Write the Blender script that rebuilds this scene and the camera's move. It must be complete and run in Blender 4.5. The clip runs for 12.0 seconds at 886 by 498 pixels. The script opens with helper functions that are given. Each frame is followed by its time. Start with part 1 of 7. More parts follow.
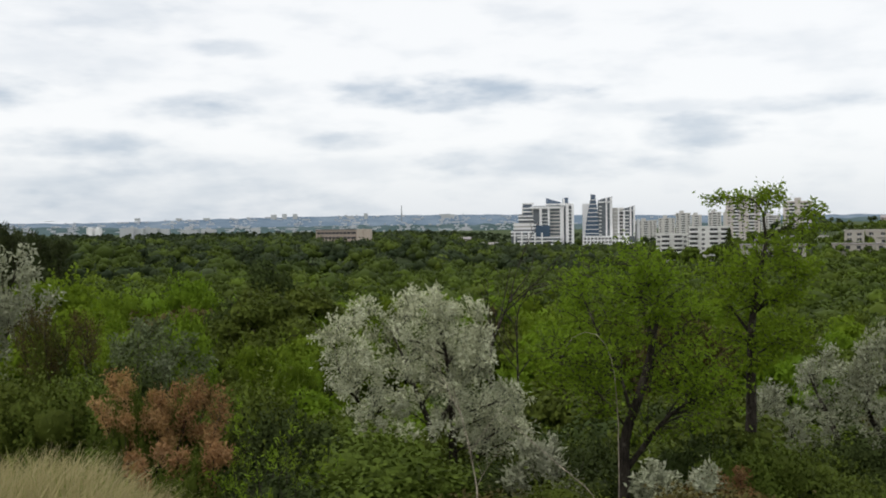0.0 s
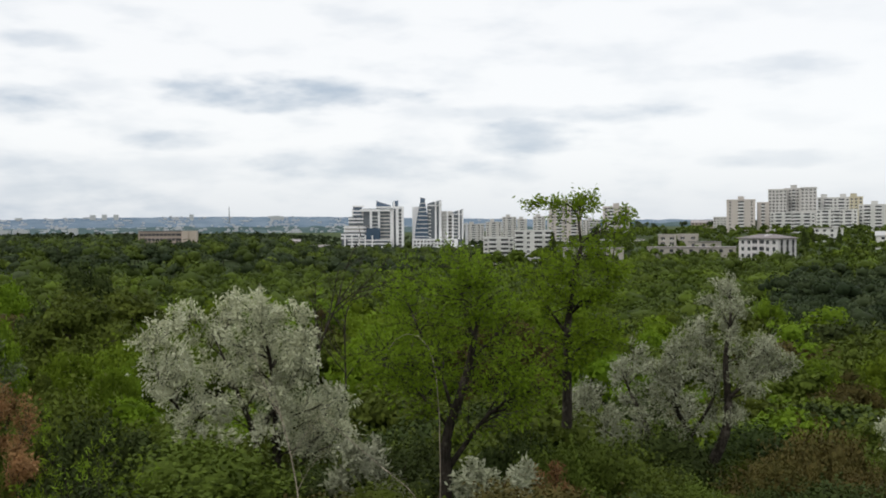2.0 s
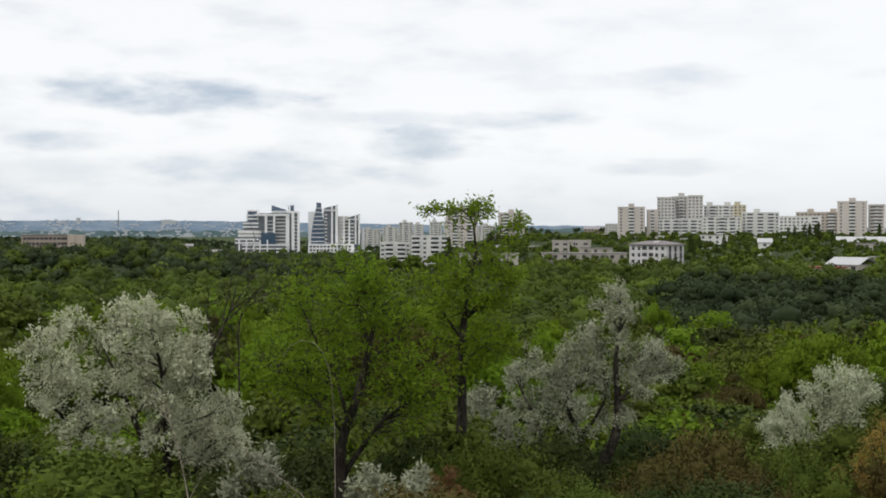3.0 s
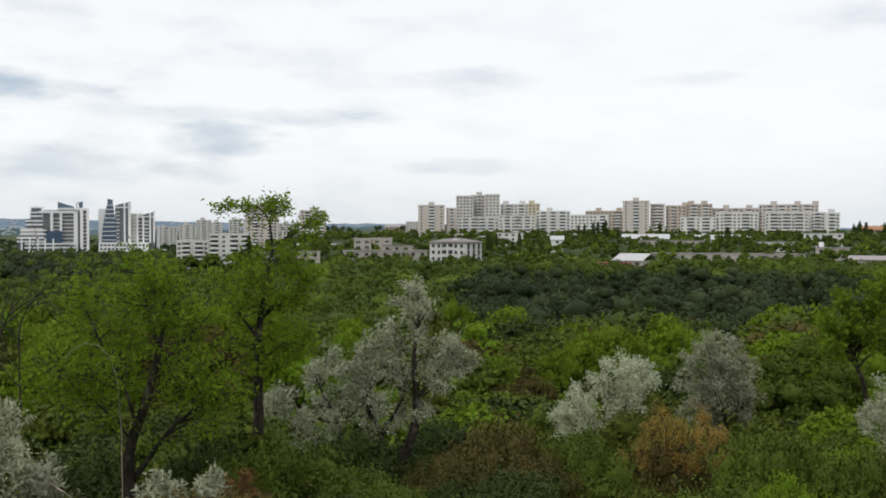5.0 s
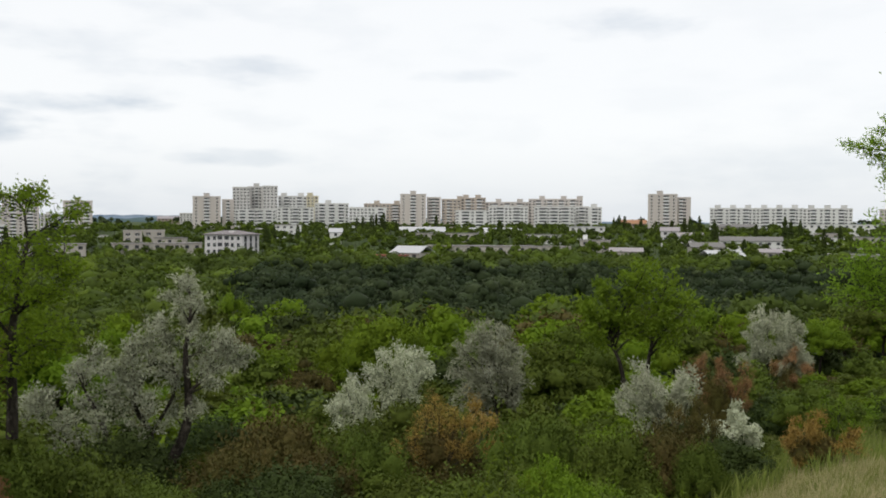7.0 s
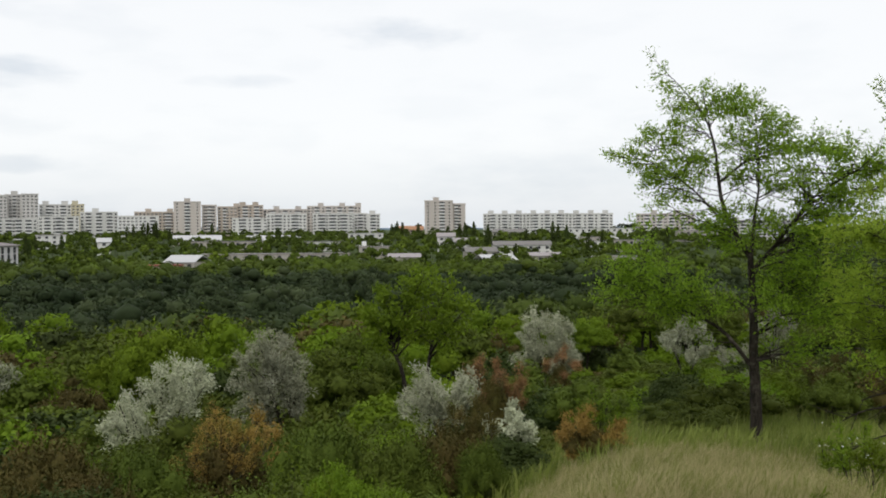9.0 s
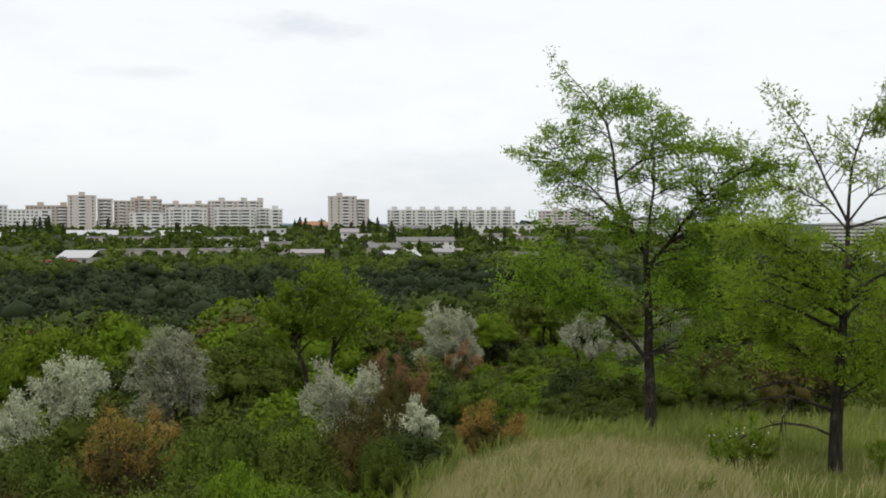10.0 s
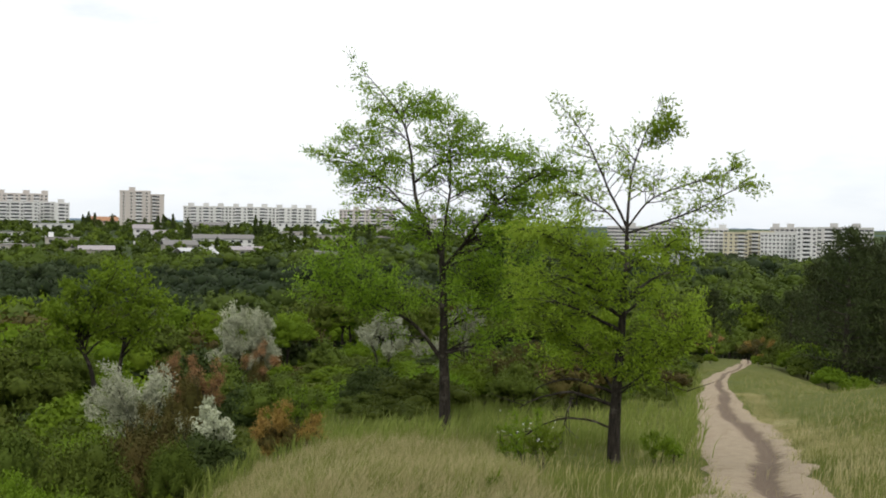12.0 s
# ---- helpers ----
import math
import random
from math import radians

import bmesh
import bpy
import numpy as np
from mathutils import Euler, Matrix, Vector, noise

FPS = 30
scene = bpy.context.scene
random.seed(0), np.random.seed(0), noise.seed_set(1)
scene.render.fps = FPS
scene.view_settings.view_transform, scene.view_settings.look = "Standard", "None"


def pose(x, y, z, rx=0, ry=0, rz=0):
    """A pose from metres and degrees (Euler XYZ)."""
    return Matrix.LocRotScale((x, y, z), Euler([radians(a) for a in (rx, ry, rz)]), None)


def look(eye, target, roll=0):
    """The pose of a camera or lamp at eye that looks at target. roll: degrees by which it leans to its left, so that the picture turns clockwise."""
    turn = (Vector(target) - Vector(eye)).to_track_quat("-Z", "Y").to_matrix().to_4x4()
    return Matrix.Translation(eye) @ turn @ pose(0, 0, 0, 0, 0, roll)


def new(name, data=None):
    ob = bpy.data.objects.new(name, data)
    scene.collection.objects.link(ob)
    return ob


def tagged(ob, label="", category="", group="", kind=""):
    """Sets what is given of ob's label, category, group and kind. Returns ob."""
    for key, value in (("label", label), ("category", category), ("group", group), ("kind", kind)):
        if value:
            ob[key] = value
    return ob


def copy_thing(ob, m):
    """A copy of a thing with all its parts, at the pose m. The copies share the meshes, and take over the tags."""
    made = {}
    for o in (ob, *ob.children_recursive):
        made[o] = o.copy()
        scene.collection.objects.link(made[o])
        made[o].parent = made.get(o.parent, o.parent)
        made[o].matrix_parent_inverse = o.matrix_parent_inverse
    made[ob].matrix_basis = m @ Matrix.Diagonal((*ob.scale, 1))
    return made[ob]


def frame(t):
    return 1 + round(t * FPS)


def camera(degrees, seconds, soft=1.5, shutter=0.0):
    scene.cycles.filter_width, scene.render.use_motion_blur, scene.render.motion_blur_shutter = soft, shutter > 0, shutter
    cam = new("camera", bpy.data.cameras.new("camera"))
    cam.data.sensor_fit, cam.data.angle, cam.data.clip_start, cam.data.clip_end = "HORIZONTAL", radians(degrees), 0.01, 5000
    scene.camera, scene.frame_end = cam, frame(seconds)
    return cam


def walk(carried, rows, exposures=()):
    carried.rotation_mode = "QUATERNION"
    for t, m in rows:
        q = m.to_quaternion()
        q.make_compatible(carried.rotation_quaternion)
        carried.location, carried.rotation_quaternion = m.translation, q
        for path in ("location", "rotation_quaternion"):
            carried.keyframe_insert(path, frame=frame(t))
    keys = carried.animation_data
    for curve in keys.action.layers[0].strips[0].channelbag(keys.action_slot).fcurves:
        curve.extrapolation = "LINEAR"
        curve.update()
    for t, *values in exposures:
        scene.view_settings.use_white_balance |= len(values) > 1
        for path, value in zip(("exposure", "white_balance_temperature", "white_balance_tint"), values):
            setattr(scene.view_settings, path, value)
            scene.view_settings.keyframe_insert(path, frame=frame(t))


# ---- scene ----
# ---- camera ----
# Metres; x east, y north, z up. The eye stands 1.65 m over the ridge path; bearings turn clockwise from north.
cam = camera(47.9, 12.0, soft=1.9)
walk(cam, [
    (0.0, pose(-0.003, 0.002, 1.651, 88.62, 0.67, -0.02)),
    (0.5, pose(0.024, 0.003, 1.654, 88.84, 0.37, -2.19)),
    (1.0, pose(0.038, -0.032, 1.655, 88.93, 0.39, -4.37)),
    (1.5, pose(0.051, -0.055, 1.656, 88.74, 0.35, -6.94)),
    (2.0, pose(0.071, -0.048, 1.653, 88.69, 0.29, -9.74)),
    (2.5, pose(0.074, -0.066, 1.657, 88.81, 0.29, -12.63)),
    (3.0, pose(0.073, -0.085, 1.660, 88.98, -0.01, -15.67)),
    (5.0, pose(0.148, -0.067, 1.653, 88.86, 0.01, -27.02)),
    (5.5, pose(0.165, -0.067, 1.648, 88.72, -0.18, -30.27)),
    (6.0, pose(0.155, -0.058, 1.636, 88.53, -0.56, -33.31)),
    (6.5, pose(0.173, -0.056, 1.642, 88.59, -0.13, -36.32)),
    (7.0, pose(0.212, -0.065, 1.649, 88.45, -0.25, -39.68)),
    (9.0, pose(0.169, -0.051, 1.659, 88.83, 0.38, -52.33)),
    (9.5, pose(0.171, -0.059, 1.656, 88.92, 0.06, -54.81)),
    (10.0, pose(0.156, -0.091, 1.659, 88.58, 0.09, -57.85)),
    (10.5, pose(0.149, -0.099, 1.666, 88.58, -0.06, -60.96)),
    (11.0, pose(0.136, -0.120, 1.666, 88.73, -0.33, -64.16)),
    (11.5, pose(0.112, -0.141, 1.676, 88.87, -0.55, -66.54)),
    (12.0, pose(0.141, -0.146, 1.681, 88.59, -0.80, -69.24)),
], exposures=[(0.0, 0.0), (9.3, 0.0), (10.5, 0.06), (12.0, 0.22)])

# ---- sky and sun ----
EYE = 1.65
SUN_BEARING, SUN_HEIGHT = -120.0, 48.0


def world_sky():
    w = bpy.data.worlds.new("overcast_sky")
    scene.world = w
    w.use_nodes = True
    nt = w.node_tree
    nt.nodes.clear()
    link = nt.links.new

    def m(op, a, b=None, c=None, clamp=False):
        n = nt.nodes.new("ShaderNodeMath")
        n.operation, n.use_clamp = op, clamp
        for i, v in enumerate((a, b, c)):
            if v is None:
                continue
            if isinstance(v, (int, float)):
                n.inputs[i].default_value = v
            else:
                link(v, n.inputs[i])
        return n.outputs[0]

    def fade(v, lo, hi):
        n = nt.nodes.new("ShaderNodeMapRange")
        n.interpolation_type = "SMOOTHSTEP"
        n.inputs["From Min"].default_value, n.inputs["From Max"].default_value = lo, hi
        link(v, n.inputs["Value"])
        return n.outputs["Result"]

    def noise_at(vec, scale, detail, rough):
        n = nt.nodes.new("ShaderNodeTexNoise")
        n.inputs["Scale"].default_value, n.inputs["Detail"].default_value = scale, detail
        n.inputs["Roughness"].default_value = rough
        link(vec, n.inputs["Vector"])
        return n.outputs["Fac"]

    co = nt.nodes.new("ShaderNodeTexCoord")
    sep = nt.nodes.new("ShaderNodeSeparateXYZ")
    link(co.outputs["Generated"], sep.inputs[0])
    x, y, z = sep.outputs
    bearing = m("MULTIPLY", m("ARCTAN2", x, y), 180 / math.pi)
    height = m("MULTIPLY", m("ARCSINE", z), 180 / math.pi)
    comb = nt.nodes.new("ShaderNodeCombineXYZ")
    link(m("MULTIPLY", bearing, 0.27), comb.inputs[0])
    link(m("MULTIPLY", height, 0.8), comb.inputs[1])
    flat = comb.outputs[0]
    wisp = noise_at(flat, 0.9, 4.0, 0.5)
    fine = noise_at(flat, 2.4, 3.0, 0.5)
    ragged = m("ADD", m("MULTIPLY", m("SUBTRACT", wisp, 0.5), 4.2), m("MULTIPLY", m("SUBTRACT", fine, 0.5), 0.7))

    # dark cloud bases: bearing, height, half width, half height, strength
    streaks = (
        (0.4, 7.45, 6.6, 0.95, 1.0), (-13.6, 6.5, 3.0, 0.9, 0.8), (-20.5, 4.5, 4.2, 0.8, 0.75),
        (-24.0, 7.2, 2.6, 0.8, 0.75), (-12.0, 9.9, 2.6, 0.5, 0.5), (-5.0, 4.8, 2.6, 0.5, 0.5),
        (-19.0, 8.6, 3.2, 1.2, 0.35), (-20.5, 11.6, 8.0, 1.6, 0.35), (5.0, 3.5, 7.0, 0.95, 0.55),
        (14.2, 5.0, 3.4, 1.0, 0.75), (19.2, 6.3, 4.2, 0.5, 0.6), (13.0, 6.4, 2.2, 0.5, 0.35),
        (28.0, 8.3, 3.6, 0.75, 0.42), (49.8, 11.0, 3.6, 0.8, 0.42), (40.8, 8.3, 2.6, 0.35, 0.3),
        (29.0, 3.6, 4.0, 0.45, 0.3), (72.0, 4.0, 18.0, 2.2, 0.12), (60.0, 3.2, 9.0, 1.6, 0.15),
        (-9.0, 3.2, 9.0, 0.8, 0.3), (-20.0, 2.2, 13.0, 1.8, 0.4), (-22.0, 9.6, 7.0, 1.1, 0.3), (90.0, 3.4, 9.0, 2.2, 0.2),
    )
    dark = None
    for b, h, wide, tall, strength in streaks:
        u = m("DIVIDE", m("SUBTRACT", bearing, b), wide)
        v = m("DIVIDE", m("SUBTRACT", height, h), tall)
        r = m("ADD", m("MULTIPLY", u, u), m("MULTIPLY", v, v))
        r = m("ADD", r, m("MULTIPLY", ragged, -1.15))
        spot = m("MULTIPLY", m("SUBTRACT", 1.0, fade(r, -0.9, 1.9)), strength)
        dark = spot if dark is None else m("MAXIMUM", dark, spot)
    # loose mottling of the deck, and a grey band low over the land
    loose = noise_at(flat, 0.6, 4.0, 0.5)
    dark = m("ADD", dark, m("MULTIPLY", fade(loose, 0.46, 0.72), m("SUBTRACT", 0.3, m("MULTIPLY", fade(bearing, 8.0, 42.0), 0.22))))
    low = m("MULTIPLY", m("SUBTRACT", 1.0, fade(height, -1.0, 5.5)), 0.42)
    dark = m("ADD", dark, low, clamp=True)

    deck = nt.nodes.new("ShaderNodeMix")
    deck.data_type = "RGBA"
    link(dark, deck.inputs["Factor"])
    deck.inputs["A"].default_value = (1.02, 1.03, 1.04, 1)
    deck.inputs["B"].default_value = (0.50, 0.585, 0.69, 1)

    sky = nt.nodes.new("ShaderNodeTexSky")
    sky.sky_type, sky.sun_disc = "NISHITA", False
    sky.sun_elevation, sky.sun_rotation = radians(SUN_HEIGHT), radians(SUN_BEARING)
    clear = nt.nodes.new("ShaderNodeBackground")
    clear.inputs["Strength"].default_value = 0.1
    link(sky.outputs[0], clear.inputs["Color"])
    cloud = nt.nodes.new("ShaderNodeBackground")
    # an overcast deck is brighter towards the zenith
    link(m("ADD", 1.0, m("MULTIPLY", fade(height, 14.0, 70.0), 0.4)), cloud.inputs["Strength"])
    link(deck.outputs["Result"], cloud.inputs["Color"])
    mix = nt.nodes.new("ShaderNodeMixShader")
    mix.inputs[0].default_value = 0.9
    link(clear.outputs[0], mix.inputs[1])
    link(cloud.outputs[0], mix.inputs[2])
    out = nt.nodes.new("ShaderNodeOutputWorld")
    link(mix.outputs[0], out.inputs["Surface"])


world_sky()
sun_data = bpy.data.lights.new("sun", "SUN")
sun_data.energy, sun_data.angle, sun_data.color = 1.1, radians(14), (1.0, 0.96, 0.9)
sun = new("sun", sun_data)
_b, _h = radians(SUN_BEARING), radians(SUN_HEIGHT)
sun.matrix_world = look((math.sin(_b) * math.cos(_h) * 50, math.cos(_b) * math.cos(_h) * 50, math.sin(_h) * 50), (0, 0, 0))


# ---- materials ----
class Nodes:
    """A small hand for node trees."""

    def __init__(self, name):
        self.mat = bpy.data.materials.new(name)
        self.mat.use_nodes = True
        self.nt = self.mat.node_tree
        self.nt.nodes.clear()
        self.out = self.nt.nodes.new("ShaderNodeOutputMaterial")

    def add(self, kind, **sockets):
        n = self.nt.nodes.new(kind)
        for key, v in sockets.items():
            self.set(n, key.replace("_", " "), v)
        return n

    def set(self, n, key, v):
        if isinstance(v, bpy.types.NodeSocket):
            self.nt.links.new(v, n.inputs[key])
        else:
            n.inputs[key].default_value = v

    def noise(self, vec, scale, detail=4.0, rough=0.6):
        return self.add("ShaderNodeTexNoise", Vector=vec, Scale=scale, Detail=detail, Roughness=rough).outputs["Fac"]

    def ramp(self, fac, *stops):
        n = self.add("ShaderNodeValToRGB", Fac=fac)
        e = n.color_ramp.elements
        while len(e) < len(stops):
            e.new(0.5)
        for el, (pos, col) in zip(e, stops):
            el.position, el.color = pos, (*col, 1)
        return n.outputs["Color"]

    def mix(self, fac, a, b, blend="MIX"):
        n = self.nt.nodes.new("ShaderNodeMix")
        n.data_type, n.blend_type = "RGBA", blend
        for key, v in (("Factor", fac), ("A", a), ("B", b)):
            if isinstance(v, tuple) and len(v) == 3:
                v = (*v, 1)
            self.set(n, key, v)
        return n.outputs["Result"]

    def math(self, op, a, b=0.0, clamp=False):
        n = self.nt.nodes.new("ShaderNodeMath")
        n.operation, n.use_clamp = op, clamp
        self.set(n, 0, a)
        self.set(n, 1, b)
        return n.outputs[0]

    def place(self):
        return self.nt.nodes.new("ShaderNodeNewGeometry").outputs["Position"]

    def local(self):
        return self.nt.nodes.new("ShaderNodeTexCoord").outputs["Object"]

    def surface(self, color, rough=0.8, bump=None, depth=0.02, metal=0.0, spec=0.3):
        p = self.add("ShaderNodeBsdfPrincipled", Roughness=rough, Metallic=metal)
        p.inputs["Specular IOR Level"].default_value = spec
        self.set(p, "Base Color", (*color, 1) if isinstance(color, tuple) else color)
        if bump is not None:
            b = self.add("ShaderNodeBump", Height=bump, Distance=depth, Strength=1.0)
            self.nt.links.new(b.outputs[0], p.inputs["Normal"])
        self.nt.links.new(p.outputs[0], self.out.inputs["Surface"])
        return self.mat


def leaf_material(name, dark, light, young, glow_in=0.35, patch=0.35, rough=0.75, differ=0.4):
    """Foliage: every leaf its own tone, patches of tone through the crown, light passing through."""
    k = Nodes(name)
    rnd = k.nt.nodes.new("ShaderNodeNewGeometry").outputs["Random Per Island"]
    half = lambda a, b: tuple((p + q) / 2 for p, q in zip(a, b))
    col = k.ramp(rnd, (0.0, half(half(dark, light), light)), (0.6, light), (1.0, half(light, half(light, young))))
    n = k.noise(k.place(), patch, 3.0)
    col = k.mix(k.math("MULTIPLY", k.math("SUBTRACT", n, 0.5), 2.6, clamp=True), col, dark)
    col = k.mix(k.math("MULTIPLY", k.math("SUBTRACT", 0.46, n), 2.6, clamp=True), col, young)
    ob = k.nt.nodes.new("ShaderNodeObjectInfo").outputs["Random"]
    hsv = k.add("ShaderNodeHueSaturation", Color=col)
    k.set(hsv, "Hue", k.math("ADD", k.math("MULTIPLY", ob, 0.016), 0.494))
    k.set(hsv, "Value", k.math("ADD", k.math("MULTIPLY", ob, differ), 1 - differ / 2))
    col = hsv.outputs[0]
    p = k.add("ShaderNodeBsdfPrincipled", Roughness=rough)
    p.inputs["Specular IOR Level"].default_value = 0.1
    k.set(p, "Base Color", col)
    t = k.add("ShaderNodeBsdfTranslucent", Color=col)
    mix = k.add("ShaderNodeMixShader", Fac=glow_in)
    k.nt.links.new(p.outputs[0], mix.inputs[1])
    k.nt.links.new(t.outputs[0], mix.inputs[2])
    k.nt.links.new(mix.outputs[0], k.out.inputs["Surface"])
    return k.mat


def wood_material(name, a, b, scale=14.0):
    k = Nodes(name)
    v = k.add("ShaderNodeMapping", Vector=k.local())
    v.inputs["Scale"].default_value = (1, 1, 0.22)
    n = k.noise(v.outputs[0], scale, 6.0, 0.7)
    big = k.noise(k.local(), 3.5, 4.0, 0.7)
    col = k.ramp(n, (0.36, a), (0.62, b))
    pale = tuple(min(1.0, 2.2 * c + 0.02) for c in b)
    col = k.mix(k.math("MULTIPLY", k.math("SUBTRACT", big, 0.54), 6.0, clamp=True), col, pale)
    return k.surface(col, 0.95, n, 0.05, spec=0.1)


def wall_material(name, base, stain, joints=True):
    """Weathered panel or plaster: mottled, streaked downward, each house a little different."""
    k = Nodes(name)
    v = k.add("ShaderNodeMapping", Vector=k.local())
    v.inputs["Scale"].default_value = (0.5, 0.5, 0.05)
    streak = k.noise(v.outputs[0], 1.2, 5.0, 0.7)
    n = k.noise(k.local(), 0.12, 4.0)
    col = k.mix(k.math("MULTIPLY", k.math("SUBTRACT", streak, 0.35), 1.5, clamp=True), base, stain)
    col = k.mix(k.math("MULTIPLY", n, 0.5), col, stain)
    ob = k.nt.nodes.new("ShaderNodeObjectInfo").outputs["Random"]
    hsv = k.add("ShaderNodeHueSaturation", Color=col)
    k.set(hsv, "Value", k.math("ADD", k.math("MULTIPLY", ob, 0.12), 0.94))
    return k.surface(hsv.outputs[0], 0.85, streak, 0.01)


def plain(name, color, rough=0.6, metal=0.0, vary=0.25, scale=0.8, spec=0.4):
    k = Nodes(name)
    n = k.noise(k.local(), scale, 5.0, 0.65)
    shade = tuple(c * (1 - vary) for c in color)
    return k.surface(k.mix(n, color, shade), rough, n, 0.004, metal, spec)


def woodland_material(name, dark, light, fresh):
    """Crowns seen from afar: each tree its own green (stored as tint), little change from leaf to leaf."""
    k = Nodes(name)
    tint = k.nt.nodes.new("ShaderNodeAttribute")
    tint.attribute_name = "tint"
    col = k.ramp(tint.outputs["Fac"], (0.0, dark), (0.6, light), (1.0, fresh))
    rnd = k.nt.nodes.new("ShaderNodeNewGeometry").outputs["Random Per Island"]
    hsv = k.add("ShaderNodeHueSaturation", Color=col)
    k.set(hsv, "Value", k.math("ADD", k.math("MULTIPLY", rnd, 0.3), 0.85))
    p = k.add("ShaderNodeBsdfPrincipled", Roughness=0.7)
    p.inputs["Specular IOR Level"].default_value = 0.08
    k.set(p, "Base Color", hsv.outputs[0])
    t = k.add("ShaderNodeBsdfTranslucent", Color=hsv.outputs[0])
    mix = k.add("ShaderNodeMixShader", Fac=0.2)
    k.nt.links.new(p.outputs[0], mix.inputs[1])
    k.nt.links.new(t.outputs[0], mix.inputs[2])
    k.nt.links.new(mix.outputs[0], k.out.inputs["Surface"])
    return k.mat


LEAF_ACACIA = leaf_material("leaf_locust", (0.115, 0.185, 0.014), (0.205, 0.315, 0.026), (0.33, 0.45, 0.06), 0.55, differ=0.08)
# the locust leaf again at about 0.7, shade painted into its green
LEAF_LOCUST_SHADED = leaf_material("leaf_locust_shaded", (0.080, 0.130, 0.008), (0.145, 0.225, 0.014), (0.23, 0.325, 0.03), 0.5, differ=0.08)
LEAF_GREEN = leaf_material("leaf_green", (0.042, 0.060, 0.010), (0.086, 0.114, 0.016), (0.150, 0.186, 0.028), 0.3)
LEAF_BRIGHT = leaf_material("leaf_spring_green", (0.068, 0.105, 0.008), (0.128, 0.190, 0.013), (0.205, 0.280, 0.024), 0.38)
LEAF_DARK = leaf_material("leaf_dark_maple", (0.022, 0.033, 0.008), (0.042, 0.060, 0.014), (0.078, 0.100, 0.025), 0.2)
LEAF_OLIVE = leaf_material("leaf_silver", (0.31, 0.325, 0.195), (0.54, 0.56, 0.385), (0.72, 0.735, 0.56), 0.25, 1.2)
LEAF_OLIVE_PALE = leaf_material("leaf_pale_silver", (0.235, 0.25, 0.155), (0.425, 0.445, 0.305), (0.61, 0.63, 0.48), 0.25, 1.2)
LEAF_SAGE = leaf_material("leaf_sage", (0.055, 0.072, 0.024), (0.105, 0.13, 0.055), (0.27, 0.29, 0.20), 0.25, 1.4)
LEAF_OLIVE_GREEN = leaf_material("leaf_grey_green", (0.14, 0.148, 0.085), (0.26, 0.268, 0.18), (0.42, 0.425, 0.33), 0.25, 1.2)
LEAF_RUST = leaf_material("plume_rust", (0.11, 0.09, 0.03), (0.30, 0.165, 0.07), (0.42, 0.28, 0.15), 0.3, 1.6)
LEAF_TAN = leaf_material("plume_tan", (0.10, 0.11, 0.018), (0.31, 0.20, 0.05), (0.38, 0.27, 0.10), 0.3, 1.6)
LEAF_SCRUB = leaf_material("leaf_scrub_brown", (0.042, 0.048, 0.011), (0.084, 0.070, 0.020), (0.155, 0.105, 0.038), 0.25, 1.3)
LEAF_PINE = leaf_material("needle_pine", (0.022, 0.030, 0.011), (0.042, 0.054, 0.018), (0.075, 0.085, 0.028), 0.15)
GRASS_DRY = leaf_material("grass_straw", (0.21, 0.195, 0.07), (0.385, 0.335, 0.165), (0.54, 0.475, 0.30), 0.35, 0.7)
GRASS_GREEN = leaf_material("grass_fresh", (0.075, 0.105, 0.016), (0.165, 0.195, 0.040), (0.32, 0.32, 0.12), 0.35, 0.5)
WOOD_MIXED = woodland_material("woodland_mixed", (0.034, 0.052, 0.010), (0.062, 0.088, 0.014), (0.105, 0.142, 0.018))
WOOD_LIGHT = woodland_material("woodland_light", (0.045, 0.068, 0.010), (0.082, 0.120, 0.014), (0.135, 0.185, 0.019))
WOOD_DARK = woodland_material("woodland_maple", (0.019, 0.031, 0.013), (0.038, 0.054, 0.021), (0.082, 0.104, 0.046))
BARK = wood_material("bark_dark", (0.014, 0.012, 0.010), (0.052, 0.044, 0.034), 24.0)
BARK_PALE = wood_material("bark_pale", (0.20, 0.17, 0.13), (0.36, 0.31, 0.25))

PANEL_GREY = wall_material("panel_grey", (0.56, 0.545, 0.515), (0.44, 0.425, 0.40))
PANEL_WARM = wall_material("panel_warm", (0.54, 0.495, 0.45), (0.43, 0.39, 0.355))
PANEL_TAN = wall_material("panel_tan", (0.49, 0.42, 0.35), (0.40, 0.345, 0.29))
PANEL_LIGHT = wall_material("panel_light", (0.66, 0.655, 0.63), (0.53, 0.525, 0.50))
PANEL_YELLOW = wall_material("panel_yellow", (0.54, 0.49, 0.34), (0.46, 0.42, 0.31))
BRICK_TAN = wall_material("brick_tan", (0.35, 0.285, 0.24), (0.29, 0.24, 0.205))
PLASTER_PINK = wall_material("plaster_pale", (0.62, 0.60, 0.60), (0.50, 0.48, 0.48))
PLASTER_GREY = wall_material("plaster_grey", (0.44, 0.41, 0.36), (0.30, 0.28, 0.25))
WHITE = plain("white_cladding", (0.80, 0.80, 0.80), 0.5, vary=0.12)
BALCONY_WHITE = plain("balcony_white", (0.74, 0.74, 0.72), 0.6, vary=0.2)
GLASS_DARK = plain("window_glass", (0.06, 0.062, 0.068), 0.15, vary=0.4, scale=0.3, spec=0.6)
GLASS_BLUE = plain("curtain_glass_blue", (0.06, 0.10, 0.16), 0.10, vary=0.35, scale=0.12, spec=0.9)
